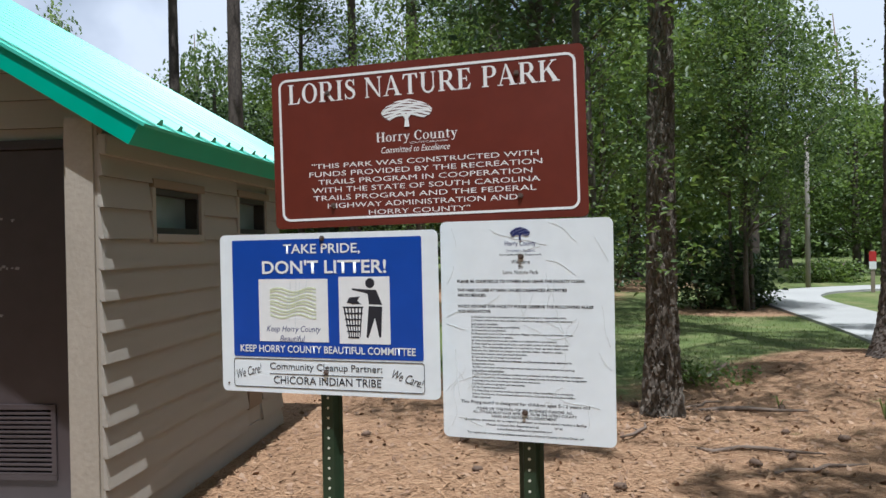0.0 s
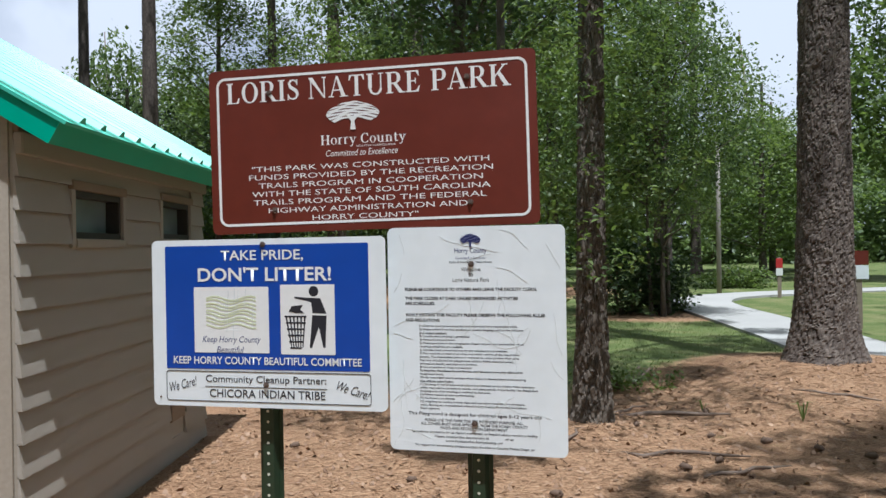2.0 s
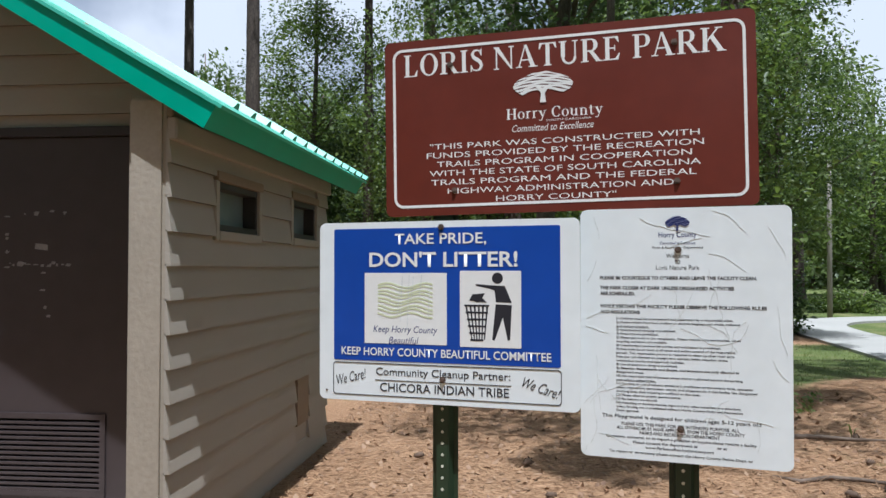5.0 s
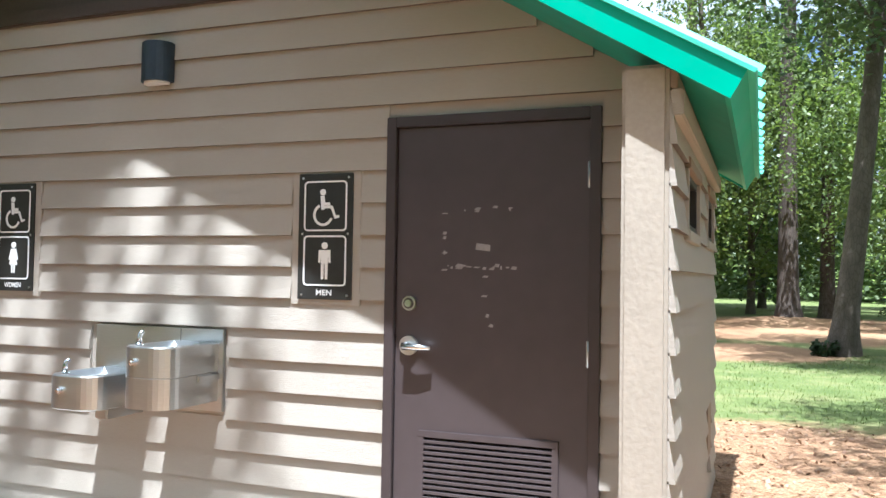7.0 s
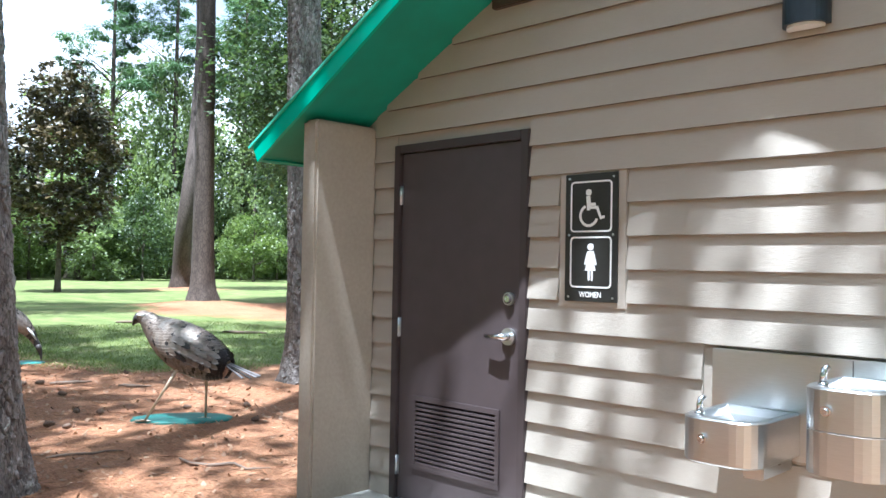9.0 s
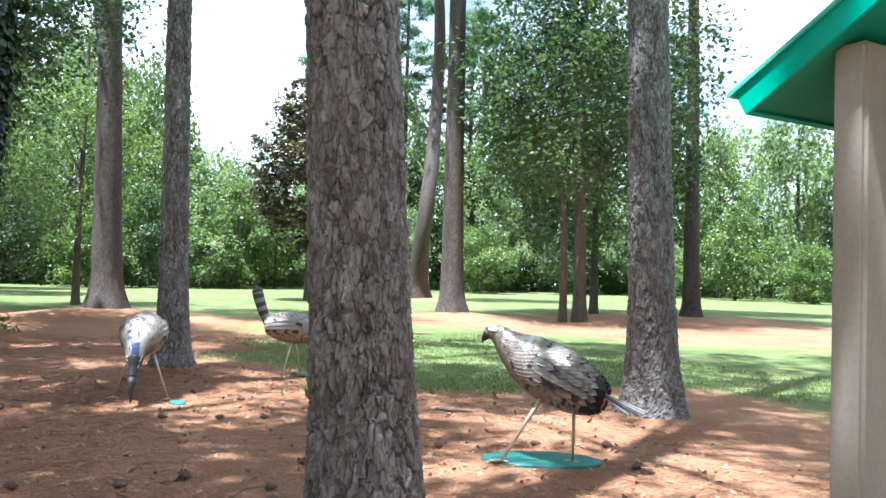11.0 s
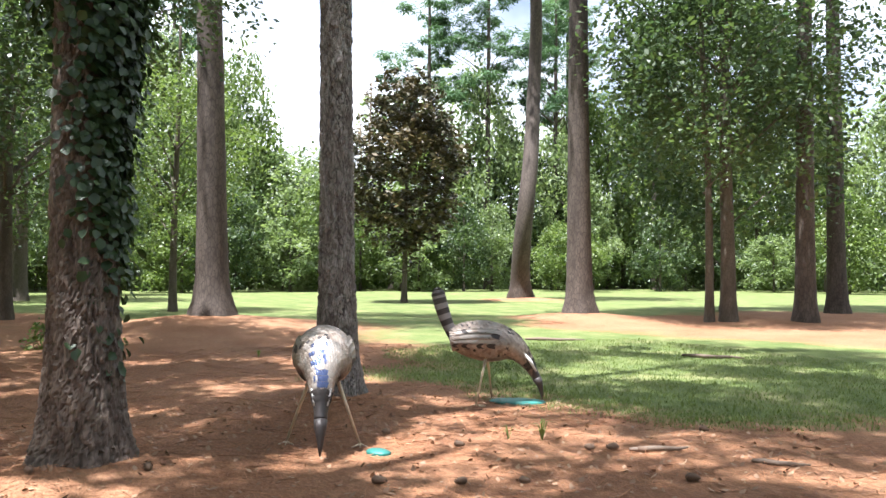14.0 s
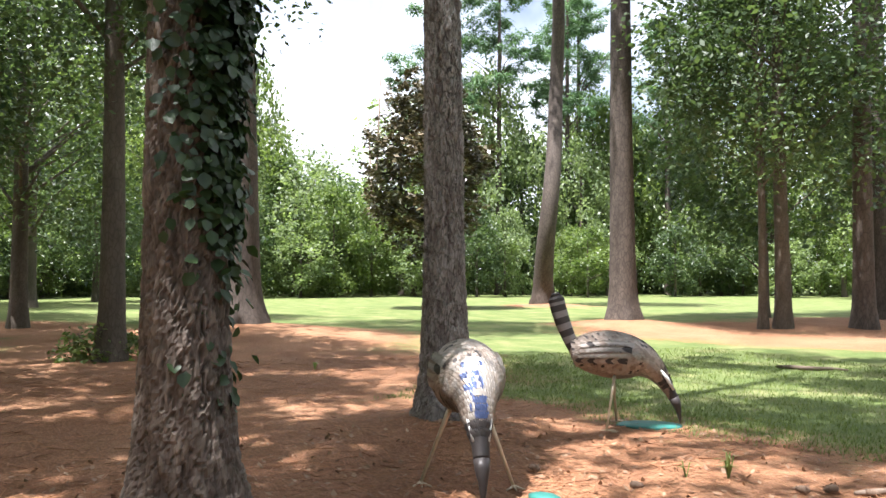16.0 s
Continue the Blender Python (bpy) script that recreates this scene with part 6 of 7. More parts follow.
for i, (x, y, d, h, cz, cr, ch, m_, lf) in enumerate(((1.4, 21.5, 0.26, 11, 6.4, 3.4, 4.6, LEAF_B, 0.18), (-6.0, 23.5, 0.3, 7, 4.2, 3.4, 2.8, LEAF, 0.22), (-2.4, 29.5, 0.3, 9, 4.8, 4.0, 3.6, LEAF, 0.24), (2.6, 31.0, 0.3, 12, 6.6, 4.2, 5.4, LEAF_B, 0.24), (6.8, 21.5, 0.28, 11, 6.4, 3.4, 4.8, LEAF_B, 0.19), (7.4, 27.0, 0.3, 13, 7.4, 4.0, 5.8, LEAF_B, 0.22), (12.2, 25.5, 0.3, 12, 7.2, 3.8, 5.2, LEAF_B, 0.22), (9.15, 13.0, 0.10, 6, 4.3, 2.1, 2.6, LEAF_B, 0.13), (9.35, 13.35, 0.09, 6, 4.6, 1.9, 2.4, LEAF, 0.13), (8.95, 13.2, 0.08, 5, 4.2, 1.6, 2.0, LEAF_B, 0.13), (5.75, 9.8, 0.2, 10, 8.8, 3.2, 2.2, LEAF_B, 0.18), (-4.2, 28.0, 0.3, 13, 9.2, 3.6, 3.4, LEAF_B, 0.20), (17.5, 29.5, 0.3, 8, 4.2, 3.4, 3.0, LEAF_B, 0.24), (23.0, 27.0, 0.35, 13, 8.0, 4.4, 5.4, LEAF_B, 0.26), (-11.0, 22.0, 0.3, 8, 4.8, 3.6, 3.4, LEAF, 0.24), (12.5, 41.0, 0.35, 14, 8.0, 5.0, 6.5, LEAF_B, 0.32), (3.0, 39.0, 0.35, 15, 8.0, 5.4, 6.8, LEAF, 0.32), (-6.0, 36.0, 0.35, 10, 5.4, 5.0, 4.4, LEAF_B, 0.30), (22.0, 40.0, 0.35, 9, 4.8, 5.0, 4.0, LEAF_B, 0.32))):
    tree("broadleaf_tree", x, y, d, h, cz, cr, ch, "broad", "leafy broadleaf tree in the wood behind the signs", 50 + i, False, (0.01 * (i % 3 - 1), 0), 0.06, 1.3, group=WOODS, mat=m_, leaf=max(0.095, lf * 0.56), clumps=170)
# tall unseen trees added on the street side and east to shade the clearing and block skylight
SHADE = "shade trees by the clearing"
for i, (x, y, kind, cz, cr, ch) in enumerate(((1.6, -12.5, "broad", 12.0, 3.6, 2.4), (10.6, -3.0, "pine", 13.5, 2.3, 3.0), (-3.6, -8.8, "broad", 12.5, 3.4, 2.6), (-9.2, -7.9, "broad", 13.0, 2.7, 2.6), (-13.0, -5.2, "broad", 13.5, 3.8, 2.8), (9.2, -2.4, "broad", 12.0, 3.6, 2.8), (4.2, -11.8, "pine", 15.0, 3.4, 3.2), (-15, -17, "broad", 6.5, 5.2, 5.8), (-8, -18, "broad", 6.5, 5.2, 5.8), (-1, -17.5, "broad", 6.5, 5.2, 5.8), (6, -18, "broad", 6.5, 5.2, 5.8), (13, -16, "broad", 6.5, 5.2, 5.8), (16.5, -8, "broad", 6.5, 4.8, 5.6), (17.5, 0, "broad", 6.5, 4.8, 5.6), (18.5, 8, "broad", 6.5, 4.8, 5.6), (-21, -13, "broad", 6.5, 5.2, 5.8))):
    tree("unseen_shade_tree", x, y, 0.45, cz + 3, cz, cr, ch, kind, "unseen tall tree added to shade the clearing", 70 + i, False, group=SHADE, leaf=0.20, clumps=150, overhead=True, limbs={0: 22, 2: 34, 3: 34, 4: 50, 5: 20}.get(i, 0))

# unseen tree added to dapple the sun on the front wall
tree("unseen_shade_tree", -1.6, -7.6, 0.4, 17, 14.5, 3.6, 2.4, "broad", "unseen tall thin-crowned tree added for shade by the clearing", 89, False, (0, 0.17), group=SHADE, leaf=0.20, clumps=46, overhead=True)

# more unseen trees, added to shade the straw
tree("unseen_shade_tree", -5.6, -6.4, 0.35, 15, 13.0, 2.5, 2.2, "broad", "unseen tall thin-crowned tree added for shade by the clearing", 90, False, group=SHADE, limbs=26)
for i, (x, y, r) in enumerate(((-17.0, -7.4, 4.6), (-24.0, -9.0, 4.6), (-7.4, -5.9, 2.4))):
    tree("unseen_shade_tree", x, y, 0.4, 16, 13.5, r, 2.4, "broad", "unseen tall tree added to shade the clearing", 92 + i, False, group=SHADE, limbs=int(3.0 * r * r) if i < 2 else 15)

# dark shrub under the saplings by the path
rng = np.random.default_rng(41)


def shrub(x, y, r, h, mat, label, size=0.14, n=90):
    s = empty("shrub", Matrix.Translation((x, y, ground_z(x, y))), label, "shrub", "shrubs")
    _, p = crown_points(rng, n, 1, r, h * 0.55, 0.01, 0.3, 0.7)
    c, nrm, d = sprays(rng, p, 0.26 * r, 34)
    c[:, 2] = np.abs(c[:, 2] + h * 0.45)
    o = new("foliage", quads("foliage", kites(rng, c, nrm, d, size * 0.8, 0.6), [mat]))
    o.parent = s
    bm = bmesh.new()
    for k in range(5):
        a = rng.uniform(0, 6.28)
        add_tube(bm, [(0.1 * math.cos(a), 0.1 * math.sin(a), -0.05), (0.3 * r * math.cos(a), 0.3 * r * math.sin(a), h * 0.4), (0.5 * r * math.cos(a), 0.5 * r * math.sin(a), h * 0.85)], [0.035, 0.025, 0.01], 6)
    part("stem_cluster", bm, TWIG, s, smooth=True)


shrub(9.3, 14.3, 0.9, 1.6, LEAF, "dense dark shrub beside the footpath")
shrub(8.5, 13.6, 1.0, 1.7, LEAF, "dense dark shrub under the saplings")
shrub(7.2, 20.6, 1.3, 2.4, LEAF, "dark leafy shrub at the wood's edge")
shrub(4.05, 12.7, 0.22, 0.30, IVY, "small shrub at the foot of a leaning tree", 0.08, 40)
shrub(6.5, 4.3, 0.55, 0.22, LEAF_B, "low leafy weeds at the edge of the grass", 0.06, 34)
shrub(-18.1, -3.0, 0.7, 0.45, LEAF_B, "low sprouting shrub at a tree's foot", 0.10, 40)
shrub(14.5, 24.0, 1.2, 0.8, LEAF_B, "low leafy shrub beyond the footpath")

# ivy on the pine, creeper on the slender tree
n = 15000
z = rng.uniform(0.5, 7.5, n)
a = rng.normal(1.15, 0.75, n)
high = rng.uniform(size=n) < np.clip((z - 2.5) / 1.2, 0, 0.75)
a[high] = rng.uniform(-3.1416, 3.1416, high.sum())
keep = rng.uniform(size=n) < np.clip((z - 1.0) / 1.5, 0.04, 1.0)
z, a = z[keep], a[keep]
r = 0.205 + 0.05 * np.abs(rng.normal(size=len(z))) + 0.09 * np.clip(z - 2.0, 0, 2) * np.abs(rng.normal(size=len(z)))
c = np.stack([r * np.cos(a), r * np.sin(a) - 0.012 * z, z], 1)
nrm = np.stack([np.cos(a), np.sin(a), 0.45 + 0 * a], 1) + rng.normal(size=(len(z), 3)) * 0.35
nrm /= np.linalg.norm(nrm, axis=1)[:, None]
d = rng.normal(size=(len(z), 3)) * 0.5 + np.array([0, 0, -1.0])
o = new("ivy", leaf_blades("ivy", rng, c, nrm, d, 0.068, 0.85, [IVY]))
o.parent = ivy_tree
o["label"] = "dark climbing ivy"
n = 3200
z, a = rng.uniform(1.2, 7.0, n), rng.uniform(0, 6.28, n)
r = 0.14 + 0.30 * np.abs(rng.normal(size=n)) * np.clip(z - 0.3, 0.2, 2) * 0.7
base = np.stack([r * np.cos(a) + 0.016 * z, r * np.sin(a), z], 1)[:520]
c, nrm, d = sprays(rng, base, 0.16, 9, 0.5, 0.15, 0.5)
o = new("creeper", leaf_blades("creeper", rng, c, nrm, d, 0.062, 0.5, [LEAF_B]))
o.parent = thin
o["label"] = "bright hanging creeper leaves"

# far woods all round the lawn
rng = np.random.default_rng(77)
ring = [(30, -60), (-10, -62), (-48, -52), (-66, -30), (-72, -5), (-74, 20), (-72, 48), (-52, 66), (-20, 66), (8, 60), (38, 58), (62, 40), (60, 0), (52, -35), (30, -60)]
pts = along([Vector(p) for p in ring], 24)
cl, sz, near_ = [], [], []
for i, p in enumerate(pts):
    west, seen = p.x < -55, (p.y > 25 or p.x < -40) and p.y > -20
    for k in range(26 if seen else 5):
        q = p + Vector((rng.normal() * 3.2, rng.normal() * 3.2))
        H = 15.0 + 4.0 * noise.noise(Vector((q.x * 0.09, q.y * 0.09, 3)))
        if west and 12 < q.y < 24:
            H = 10.0 + 3 * noise.noise(Vector((q.x * 0.2, q.y * 0.2, 9)))
        elif west:
            H += 4.0 * noise.noise(Vector((q.x * 0.05, q.y * 0.16, 1))) + 1.0
        elif q.x > 18:
            H = 9.0
        cl.append((q.x, q.y, 0.3 + rng.uniform() ** 1.1 * H))
        sz.append((0.9 + 0.9 * rng.uniform()) * (1.0 if seen else 2.2))
        near_.append(seen)
cl, sz, near_ = np.array(cl), np.array(sz), np.array(near_)
c1, n1, d1 = sprays(rng, cl[near_], sz[near_], 52, 0.45, 0.42)
c2, n2, d2 = sprays(rng, cl[~near_], sz[~near_], 40, 0.45, 0.4)
c1[:, 2], c2[:, 2] = np.abs(c1[:, 2]), np.abs(c2[:, 2])
back = np.array([(p.x * 1.14, p.y * 1.14, 0.3 + rng.uniform() * (7.5 if p.x < -40 else 9.5)) for p in pts for k in range(9)])
back[:, 0:2] += rng.normal(size=(len(back), 2)) * 1.2
c3, n3, d3 = sprays(rng, back, 1.5, 16, 0.4, 0.5)
c3[:, 2] = np.abs(c3[:, 2])
# the far woods carry their haze in the leaf colour
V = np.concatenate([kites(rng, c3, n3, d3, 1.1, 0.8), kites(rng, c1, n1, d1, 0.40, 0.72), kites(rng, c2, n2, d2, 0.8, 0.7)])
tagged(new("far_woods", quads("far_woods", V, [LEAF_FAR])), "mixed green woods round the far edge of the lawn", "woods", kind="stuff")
bm = bmesh.new()
for i in range(110):
    p = pts[rng.integers(0, len(pts))] + Vector((rng.normal() * 4, rng.normal() * 4))
    hh = rng.uniform(10, 20)
    dx, dy = rng.normal() * 0.4, rng.normal() * 0.4
    add_tube(bm, [(p.x, p.y, -0.2), (p.x + dx, p.y + dy, hh * 0.5), (p.x + 2 * dx, p.y + 2 * dy, hh)], [0.15, 0.12, 0.04], 7)
tagged(part("far_trunks", bm, TWIG), "grey trunks among the far woods", "woods", kind="stuff")
# single crowns standing out from the far woods: a tall row and a low one before it
for i in range(64):
    u = (i // 2) / 31
    low = i % 2
    if u < 0.75:
        x, y = -63.5 + 2 * rng.normal() + 6.5 * low, -22 + 74 * u / 0.75 + rng.normal() + 1.2 * low
    else:
        x, y = -60 + 48 * (u - 0.75) / 0.25, 54 + rng.normal() - 6 * low
    top = rng.uniform(4.5, 8.5) if low else (rng.uniform(8, 11) if 12 < y < 25 and x < -55 else rng.uniform(13, 20))
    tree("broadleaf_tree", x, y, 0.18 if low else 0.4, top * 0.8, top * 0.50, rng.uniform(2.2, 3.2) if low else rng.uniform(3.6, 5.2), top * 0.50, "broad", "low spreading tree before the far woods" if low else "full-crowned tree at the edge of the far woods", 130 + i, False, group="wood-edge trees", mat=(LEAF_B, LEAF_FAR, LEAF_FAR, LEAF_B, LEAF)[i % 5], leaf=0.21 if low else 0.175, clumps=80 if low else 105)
# tall far pines against the sky
for i, (x, y, h) in enumerate(((-62, 36, 25), (-66, 40, 27), (-66, 26, 25), (-63, 30, 26), (-70, 6, 24), (-66, 1, 23), (-60, 45, 24), (-55, 52, 24), (-64, -8, 22))):
    tree("pine_tree", x, y, 0.55, h, h - 6.0, 4.6, 5.6, "pine", "tall far pine standing over the woods", 90 + i, False, group="far pines")

# lamp pole, red notice and brown board by the footpath
pole = empty("utility_pole", Matrix.Translation((12.85, 20.8, ground_z(12.85, 20.8) - 0.05)), "pale wooden lamp pole by the footpath", "pole")
part("pole", add_tube(bmesh.new(), [(0, 0, 0), (0.01, 0, 2.5), (0.02, 0, 4.6)], [0.075, 0.068, 0.06], 14), POLE, pole, smooth=True)
rs = empty("notice_post", Matrix.Translation((13.75, 18.5, ground_z(13.75, 18.5) - 0.05)) @ pose(0, 0, 0, 0, 0, -20), "short post with a red and white notice", "sign")
part("post", box((-0.05, -0.05, 0), (0.05, 0.05, 1.16), 0.006), WOODPOST, rs)
part("red_panel", box((-0.085, -0.062, 0.87), (0.085, -0.0505, 1.13), 0.003), REDSIGN, rs, "red notice panel")
part("white_panel", box((-0.085, -0.062, 0.66), (0.085, -0.0505, 0.865), 0.003), WHITE, rs, "white notice panel")
tb = empty("trail_board", Matrix.Translation((11.65, 9.85, ground_z(11.65, 9.85) - 0.05)) @ pose(0, 0, 0, 0, 0, -25), "wooden post with a red and a white trail notice", "sign")
part("post", box((-0.05, -0.045, 0), (0.05, 0.045, 1.35), 0.006), WOODPOST, tb)
part("red_panel", box((-0.15, -0.060, 1.14), (0.15, -0.0455, 1.38), 0.004), RED_BROWN, tb, "dull red-brown notice panel")
part("white_panel", box((-0.15, -0.060, 0.90), (0.15, -0.0455, 1.135), 0.004), PANEL, tb, "pale notice panel")


# ---- bird statues ----
def bird(name, place, heading, scale, neck, tail_up, label, bluish):
    """A welded turkey statue, head along +x before it is turned: body, lapped feather plates, neck, tail and legs in one mesh."""
    bm, wide = bmesh.new(), (0.98 if bluish else 0.90)
    down = neck == "down"
    if down:
        spine = [(-0.41, 0.575, 0.03), (-0.385, 0.580, 0.085), (-0.32, 0.587, 0.130), (-0.20, 0.585, 0.170), (-0.06, 0.575, 0.187), (0.07, 0.560, 0.172), (0.17, 0.530, 0.135), (0.255, 0.470, 0.095), (0.325, 0.385, 0.064), (0.375, 0.305, 0.046), (0.41, 0.245, 0.041)]
        beak = [((0.41, 0.245), 0.042), ((0.432, 0.20), 0.037), ((0.448, 0.15), 0.024), ((0.458, 0.09), 0.015), ((0.462, 0.04), 0.004)]
    else:
        spine = [(-0.385, 0.445, 0.03), (-0.365, 0.452, 0.085), (-0.30, 0.475, 0.135), (-0.18, 0.53, 0.180), (-0.03, 0.60, 0.198), (0.11, 0.675, 0.180), (0.21, 0.735, 0.142), (0.29, 0.79, 0.098), (0.345, 0.835, 0.068), (0.385, 0.855, 0.058), (0.42, 0.852, 0.046)]
        beak = [((0.42, 0.852), 0.047), ((0.445, 0.835), 0.034), ((0.468, 0.805), 0.016), ((0.478, 0.785), 0.005)]
    chain = along([Vector(p) for p in spine], 4)
    add_tube(bm, [(p.x, 0, p.y) for p in chain], [p.z for p in chain], 24, wide)
    add_tube(bm, [(p[0][0], 0, p[0][1]) for p in beak], [p[1] for p in beak], 12, mat=2)
    rng = np.random.default_rng(int(scale * 1000) + (3 if bluish else 7))
    xs, zz, rs_ = [p.x for p in chain], [p.y for p in chain], [p.z for p in chain]

    def skin(s0, a, lift=0.006):
        """A point on the body at a place along it and an angle round it, with its normal, side and backward directions."""
        cz, rr = float(np.interp(s0, xs, zz)), float(np.interp(s0, xs, rs_)) + lift
        slope = (float(np.interp(s0 + 0.03, xs, zz)) - float(np.interp(s0 - 0.03, xs, zz))) / 0.06
        back, up = Vector((-1, 0, -slope)).normalized(), Vector((-slope, 0, 1)).normalized()
        ca, sa = math.cos(a), math.sin(a)
        return Vector((s0, ca * rr * wide, cz)) + up * sa * rr, Vector((0, ca, 0)) + up * sa, Vector((0, -sa, 0)) + up * ca, back, rr

    def plate(c, nrm, u, back, L, w, rise, mat):
        p = [c + u * w - nrm * 0.004, c - u * w - nrm * 0.004, c - u * w * 0.85 + back * L * 0.8 + nrm * rise, c + back * L * 1.15 + nrm * rise * 1.1, c + u * w * 0.85 + back * L * 0.8 + nrm * rise]
        bm.faces.new([bm.verts.new(q) for q in p]).material_index = mat

    # lapped plates over back, breast and neck
    rows_ = 36
    for i in range(rows_):
        s0 = -0.36 + 0.72 * i / (rows_ - 1)
        for j in range(30):
            a = -0.75 + (math.pi + 1.5) * (j + 0.5 * (i % 2)) / 29.5
            c, nrm, u, back, rr = skin(s0, a)
            sa = math.sin(a)
            patch = noise.noise(Vector((c.x * 8, c.y * 8, c.z * 8 + scale * 40)))
            mat = 5 if patch > 0.05 and rng.uniform() < 0.45 else 2 if rng.uniform() < (0.16 if patch < -0.1 else 0.05) else 1
            if bluish and s0 > 0.12 and sa > 0.30:
                mat = (3 if rng.uniform() < 0.15 + 3.0 * (s0 - 0.16) else 5) if sa > 0.80 else (5 if rng.uniform() < 0.4 else 1)
            if s0 > 0.335 and down:
                mat = 2
            if s0 < -0.27 and not tail_up:
                mat = 2
            plate(c, nrm, u, back, 0.033 * rng.uniform(0.85, 1.2), 0.092 * rr + 0.002, 0.006, mat)
    # folded wings: long feathers in lapped rows on both flanks
    for sy in (0, 1):
        for row in range(4):
            for k in range(8):
                a = 0.62 - 0.25 * row - (0.02 * k if down else 0.0)
                c, nrm, u, back, rr = skin(0.07 - 0.047 * k - 0.012 * row, math.pi - a if sy else a, 0.014 - 0.001 * row)
                plate(c, nrm, u, back, 0.075, 0.024, 0.012, 5 if (row < 3 and rng.uniform() < 0.65) else 1 if rng.uniform() < 0.7 else 2)
    for f in bm.faces:
        c = f.calc_center_median()
        if down and c.x > 0.372 and f.material_index != 7:
            f.material_index = 2
    # pale stripes on neck and head
    for sy in (-1, 1):
        if down:
            pts = [(0.205, sy * 0.085, 0.585), (0.285, sy * 0.062, 0.495), (0.345, sy * 0.045, 0.405), (0.39, sy * 0.036, 0.325)] if bluish else [(0.30, sy * 0.064, 0.47), (0.355, sy * 0.052, 0.40), (0.405, sy * 0.038, 0.31)]
            add_tube(bm, pts, [0.010] + [0.017] * (len(pts) - 2) + [0.008], 8, mat=7)
        else:
            add_tube(bm, [(0.345, sy * 0.050, 0.872), (0.415, sy * 0.042, 0.876)], [0.014, 0.010], 8, mat=7)
    # tail
    if tail_up:
        n = 20
        tp = [Vector((-0.36 - 0.175 * (i / n) - 0.02 * math.sin(i / n * 3), 0, 0.58 + 0.50 * (i / n))) for i in range(n + 1)]
        wd = [0.045 + 0.022 * math.sin(min(1, i / n * 1.3) * 1.57) if i < n - 1 else 0.066 - 0.02 * (i - n + 2) for i in range(n + 1)]
        for i in range(n):
            add_tube(bm, [tp[i], tp[i + 1]], [wd[i], wd[i + 1]], 14, 0.55, mat=2 if (i // 2) % 2 or i > n - 4 else 4, caps=i in (0, n - 1))
    else:
        z0 = 0.60 if down else 0.475
        for k in range(-3, 4):
            e = Vector((-0.66 + 0.010 * k * k, 0.040 * k, z0 + (0.02 if down else -0.075)))
            q = Vector((-0.35, 0.014 * k, z0 + 0.035))
            o_ = Vector((0, 0.021, 0))
            lift = Vector((0, 0, 0.004 * (k % 2)))
            v = [bm.verts.new(w + lift) for w in (q - o_ * 0.6, q + o_ * 0.6, e + o_, e - o_)]
            v2 = [bm.verts.new(w.co - Vector((0, 0, 0.006))) for w in v]
            for f in [v, v2[::-1]] + [(v[m], v2[m], v2[(m + 1) % 4], v[(m + 1) % 4]) for m in range(4)]:
                bm.faces.new(f).material_index = 4 if k % 2 else 2
    # legs and three-toed feet
    for sy in (-1, 1):
        if down:
            top, foot = Vector((-0.06, sy * 0.085, 0.44)), Vector((-0.08 + 0.06 * sy, sy * 0.24, 0.012))
        else:
            top, foot = (Vector((0.0, 0.09, 0.47)), Vector((0.25, 0.16, 0.03))) if sy > 0 else (Vector((-0.17, -0.06, 0.42)), Vector((-0.16, -0.08, 0.03)))
        add_tube(bm, [top, top.lerp(foot, 0.45), foot], [0.016, 0.011, 0.009], 8, mat=6)
        for a in (-0.6, 0.0, 0.6, math.pi):
            L = 0.09 if a != math.pi else 0.05
            add_tube(bm, [foot, foot + Vector((L * math.cos(a), L * math.sin(a), -0.004))], [0.008, 0.004], 6, mat=6)
    me = bpy.data.meshes.new(name)
    bm.to_mesh(me)
    bm.free()
    ob = link(name, me, [BIRD_BODY, BIRD_PLATE, BIRD_DARK, BIRD_BLUE, BIRD_BAND, BIRD_PALE, BIRD_LEG, BIRD_WHITE])
    ob.matrix_world = Matrix.Translation(place) @ pose(0, 0, 0, 0, 0, heading) @ Matrix.Scale(scale, 4)
    return tagged(ob, label, "statue", "bird statues")


bird("turkey_statue", (-9.20, -1.70, ground_z(-9.2, -1.7)), -20, 1.10, "down", False, "metal turkey statue, head lowered, blue-barred neck", True)
bird("turkey_statue", (-10.48, 0.42, ground_z(-10.48, 0.42)), 57, 1.02, "down", True, "metal turkey statue pecking, banded tail raised", False)
bird("turkey_statue", (-5.265, 0.20, ground_z(-5.265, 0.20)), 214, 1.03, "up", False, "metal turkey statue, head up, scaled silver back", False)


def base_plate(x, y, rx, ry, turn, label, tilt=0.0):
    bm = bmesh.new()
    n = 28
    rng = np.random.default_rng(int(rx * 100))
    out = [(rx * math.cos(6.2832 * i / n) * (1 + 0.05 * math.sin(3 * i)), ry * math.sin(6.2832 * i / n) * (1 + 0.04 * math.cos(2 * i))) for i in range(n)]
    rings = [[bm.verts.new((u * k, v * k, z)) for u, v in out] for k, z in ((1.0, -0.01), (1.0, 0.010), (0.97, 0.018), (0.75, 0.027), (0.4, 0.032))]
    for p, q in zip(rings, rings[1:]):
        for i in range(n):
            bm.faces.new((p[i], p[(i + 1) % n], q[(i + 1) % n], q[i])).smooth = True
    bm.faces.new(rings[-1])
    ob = part("base_plate", bm, TEAL)
    ob.matrix_world = Matrix.Translation((x, y, ground_z(x, y) + 0.004)) @ pose(0, 0, 0, tilt, 0, turn)
    tagged(ob, label, "base plate", "statue base plates")


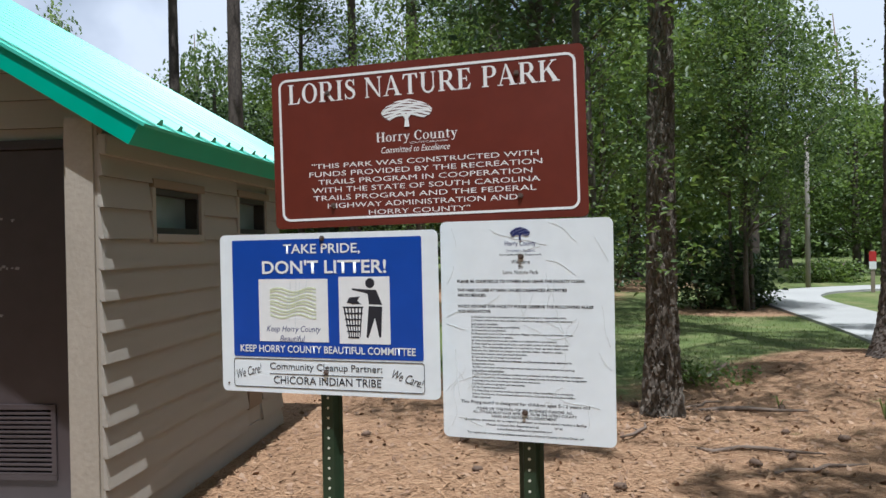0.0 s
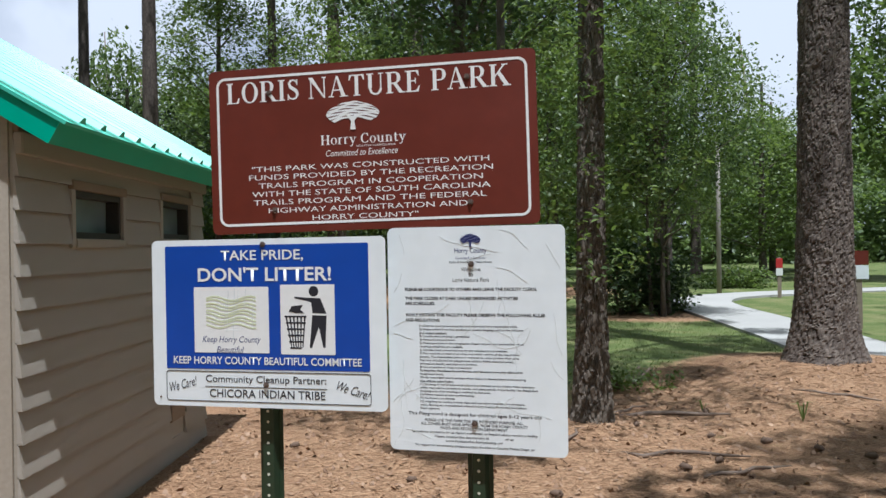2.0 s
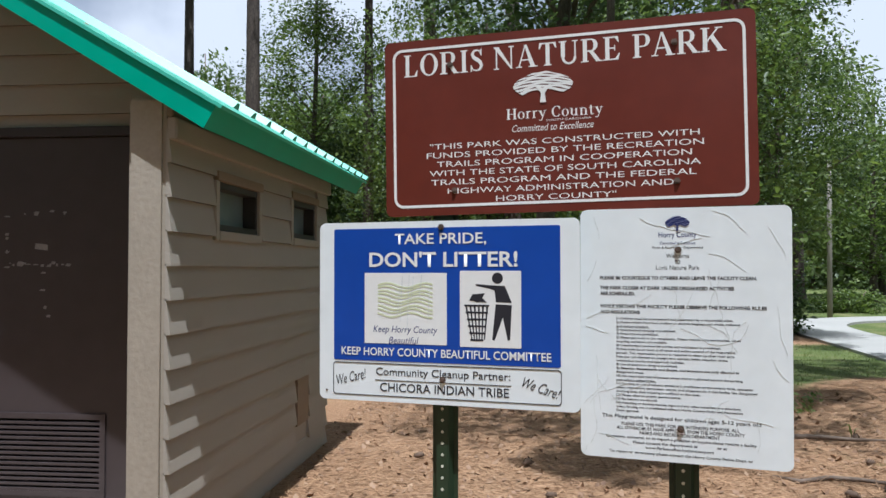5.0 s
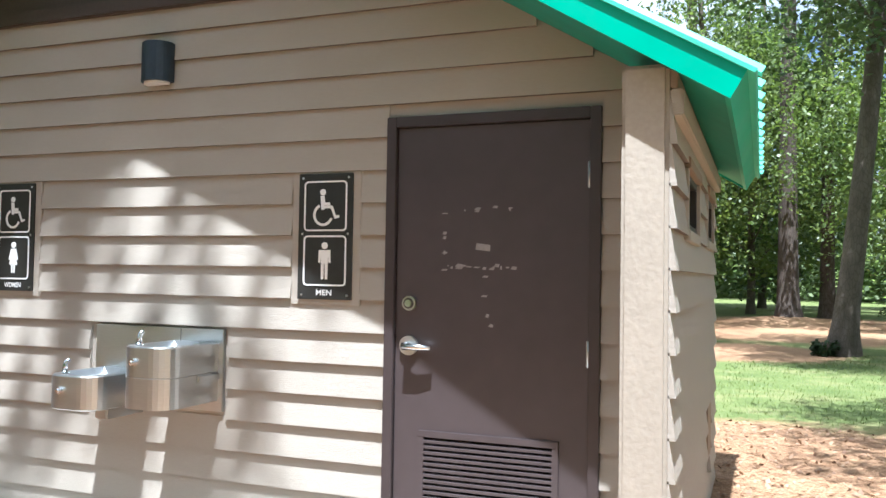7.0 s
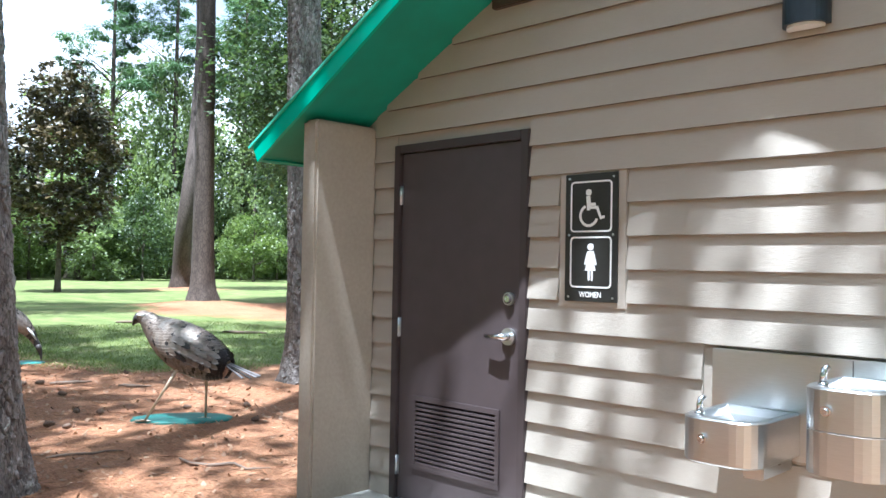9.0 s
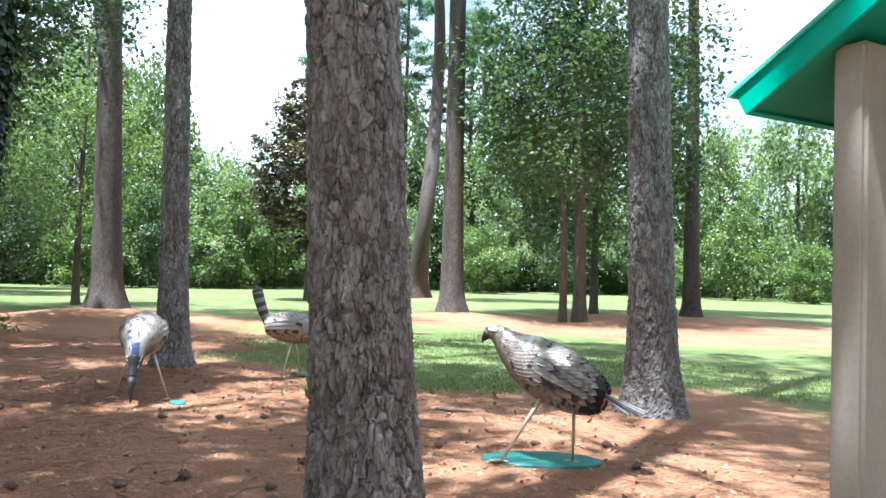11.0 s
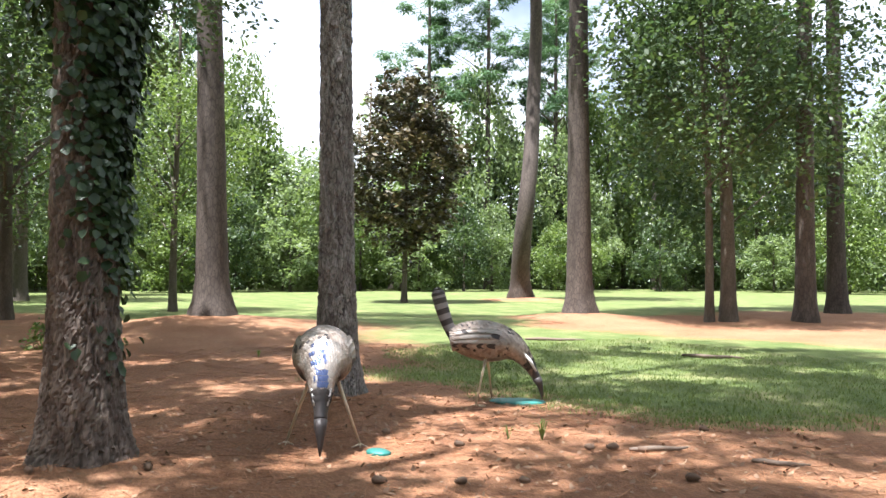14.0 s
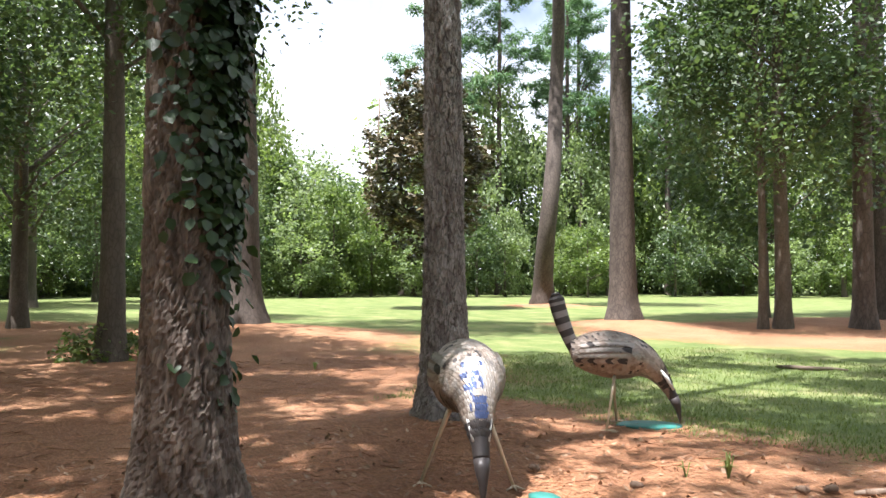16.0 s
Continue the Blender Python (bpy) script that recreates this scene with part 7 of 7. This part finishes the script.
base_plate(-5.365, 0.25, 0.42, 0.24, 55, "teal painted metal plate under the statue's feet")
base_plate(-10.42, 0.66, 0.27, 0.17, 57, "dull teal metal plate on the pine straw")
base_plate(-8.84, -1.42, 0.10, 0.07, 20, "small green metal plate half buried in straw")

# ---- litter on the ground ----
rng = np.random.default_rng(9)


def on_ground(n, box_, lo, hi):
    out = []
    x0, y0, x1, y1 = box_
    while len(out) < n:
        x, y = rng.uniform(x0, x1), rng.uniform(y0, y1)
        if -2.78 < x < 2.74 and -0.5 < y < 2.8:
            continue
        if lo <= straw_at(x, y) <= hi:
            out.append((x, y, ground_z(x, y)))
    return np.array(out)


def strips(c, length, width, lift):
    n = len(c)
    a = rng.uniform(0, 6.2832, n)
    d = np.stack([np.cos(a), np.sin(a), rng.normal(size=n) * 0.12], 1) * (length * rng.uniform(0.5, 1.3, n))[:, None] * 0.5
    s = np.stack([-np.sin(a), np.cos(a), rng.normal(size=n) * 0.3], 1) * width * 0.5
    c = c + np.array([0, 0, 1.0]) * (lift * rng.uniform(0.3, 1.5, n))[:, None]
    b = rng.normal(size=(n, 3)) * length * 0.04
    return np.stack([c - d - s, c - d + s, c + d + s + b, c + d - s + b], 1)


needles = np.concatenate([strips(on_ground(34000, (-10.5, -5.5, -2.6, 1.8), 0.55, 1), 0.15, 0.0040, 0.008), strips(on_ground(14000, (-17, -5.5, -9, 3), 0.55, 1), 0.16, 0.006, 0.010)])
tagged(new("pine_straw", quads("pine_straw", needles, [NEEDLE])), "loose red-brown pine needles over the bare ground", "pine straw", kind="stuff")
dry_needles = strips(on_ground(36000, (2.6, -2.5, 10.0, 5.8), 0.55, 1), 0.15, 0.0038, 0.008)
tagged(new("pine_straw", quads("pine_straw", dry_needles, [DRY_NEEDLE])), "sun-bleached tan pine needles beside the footpath", "pine straw", kind="stuff")
c = np.concatenate([on_ground(3200, (-11, -5.5, -3, 1.8), 0.5, 1), on_ground(5200, (2.6, -2.0, 9.8, 5), 0.5, 1)])
c[:, 2] += 0.010
tagged(new("dead_leaves", quads("dead_leaves", leaves(rng, c, 0.048, 0.6, 0.7), [LITTER])), "scattered dry brown leaves", "leaves", kind="stuff")
g = np.concatenate([on_ground(26000, (-16.5, -1.0, -6.5, 7.0), 0, 0.5), on_ground(9000, (2.5, 5.0, 9.8, 13.0), 0, 0.5), on_ground(6000, (-16, -4, -6, 3), 0.35, 0.6)])
n = len(g)
a = rng.uniform(0, 6.2832, n)
hgt = 0.018 + 0.026 * rng.uniform(size=n)
tip = np.stack([np.cos(a) * hgt * 0.6, np.sin(a) * hgt * 0.6, hgt], 1)
w = np.stack([-np.sin(a), np.cos(a), 0 * a], 1) * 0.005
tagged(new("grass", quads("grass", np.stack([g - w, g + w, g + tip + w * 0.2, g + tip - w * 0.2], 1), [BLADE])), "short mown grass blades", "grass", kind="stuff")


def stick(x, y, L, r, a, label):
    bm = bmesh.new()
    rr = np.random.default_rng(int(abs(x * 100)))
    pts = [(L * (k / 5 - 0.5), 0.05 * L * rr.normal(), r * 0.8 + 0.01 * rr.uniform()) for k in range(6)]
    add_tube(bm, pts, [r * 0.6, r, r, r * 0.9, r * 0.7, r * 0.35], 7)
    add_tube(bm, [pts[2], (pts[2][0] + 0.12 * L, 0.12 * L, r)], [r * 0.6, r * 0.25], 6)
    ob = part("stick", bm, TWIG, smooth=True)
    ob.matrix_world = Matrix.Translation((x, y, ground_z(x, y))) @ pose(0, 0, 0, 0, 0, a)
    tagged(ob, label, "stick", "fallen sticks")


for x, y, L, r, a in ((-8.05, 0.35, 0.42, 0.020, 70), (-7.35, 0.75, 0.35, 0.018, 50), (-12.9, 5.6, 0.9, 0.03, 40), (-3.7, -0.35, 0.7, 0.012, 30), (-4.6, -0.9, 0.5, 0.010, 75), (6.3, 1.5, 0.9, 0.016, -10), (6.6, 1.1, 0.7, 0.014, 20), (5.6, 1.9, 0.6, 0.012, 60), (6.5, 2.75, 1.1, 0.022, 5), (6.2, 2.95, 0.6, 0.014, 40), (8.2, 3.3, 0.8, 0.014, -50), (-16.5, 5.2, 1.1, 0.03, 55)):
    stick(x, y, L, r, a, "fallen dead stick lying on pine straw")


def pine_cone(x, y, s):
    bm = bmesh.new()
    add_tube(bm, [(-0.03, 0, 0.02), (-0.015, 0, 0.022), (0.015, 0, 0.022), (0.04, 0, 0.02)], [0.008, 0.020, 0.018, 0.004], 8)
    for i in range(5):
        for k in range(7):
            a = 6.2832 * (k + 0.5 * (i % 2)) / 7
            c_, s_ = math.cos(a), math.sin(a)
            q, r_ = -0.022 + 0.013 * i, 0.026 - 0.003 * i
            v = [bm.verts.new(p) for p in ((q - 0.006, c_ * 0.012, 0.022 + s_ * 0.012), (q + 0.003, c_ * r_ - s_ * 0.006, 0.022 + s_ * r_ + c_ * 0.006), (q + 0.003, c_ * r_ + s_ * 0.006, 0.022 + s_ * r_ - c_ * 0.006))]
            bm.faces.new(v)
    ob = part("pine_cone", bm, CONE)
    ob.matrix_world = Matrix.Translation((x, y, ground_z(x, y))) @ pose(0, 0, 0, 0, 0, (x * 977) % 360) @ Matrix.Scale(s, 4)
    tagged(ob, "open brown pine cone on the straw", "pine cone", "pine cones")


for x, y, _ in np.concatenate([on_ground(34, (-9.5, -4.6, -4.2, 1.2), 0.6, 1), on_ground(16, (3.5, 0.2, 8.5, 4.2), 0.6, 1)]):
    pine_cone(x, y, 1.0 + 0.35 * rng.uniform())


def weed(x, y, n, h):
    bm = bmesh.new()
    for k in range(n):
        a, L = rng.uniform(0, 6.28), h * rng.uniform(0.6, 1.2)
        c_, s_ = math.cos(a), math.sin(a)
        p = [Vector((0, 0, -0.01)), Vector((c_ * L * 0.25, s_ * L * 0.25, L * 0.8)), Vector((c_ * L * 0.8, s_ * L * 0.8, L * 0.75))]
        o_ = Vector((-s_, c_, 0)) * 0.006
        v = [bm.verts.new(q) for q in (p[0] - o_, p[0] + o_, p[1] + o_, p[1] - o_, p[2])]
        bm.faces.new((v[0], v[1], v[2], v[3])), bm.faces.new((v[3], v[2], v[4]))
    ob = part("weed_tuft", bm, BLADE)
    ob.location = (x, y, ground_z(x, y))
    tagged(ob, "small green weed tuft in the straw", "weed", "weed tufts")


for x, y, n, h in ((-8.75, -0.15, 14, 0.16), (-8.9, -0.35, 8, 0.10), (-6.9, 1.35, 12, 0.12), (7.6, 2.6, 12, 0.18), (6.9, 3.0, 10, 0.14), (-15.5, -0.6, 12, 0.12)):
    weed(x, y, n, h)
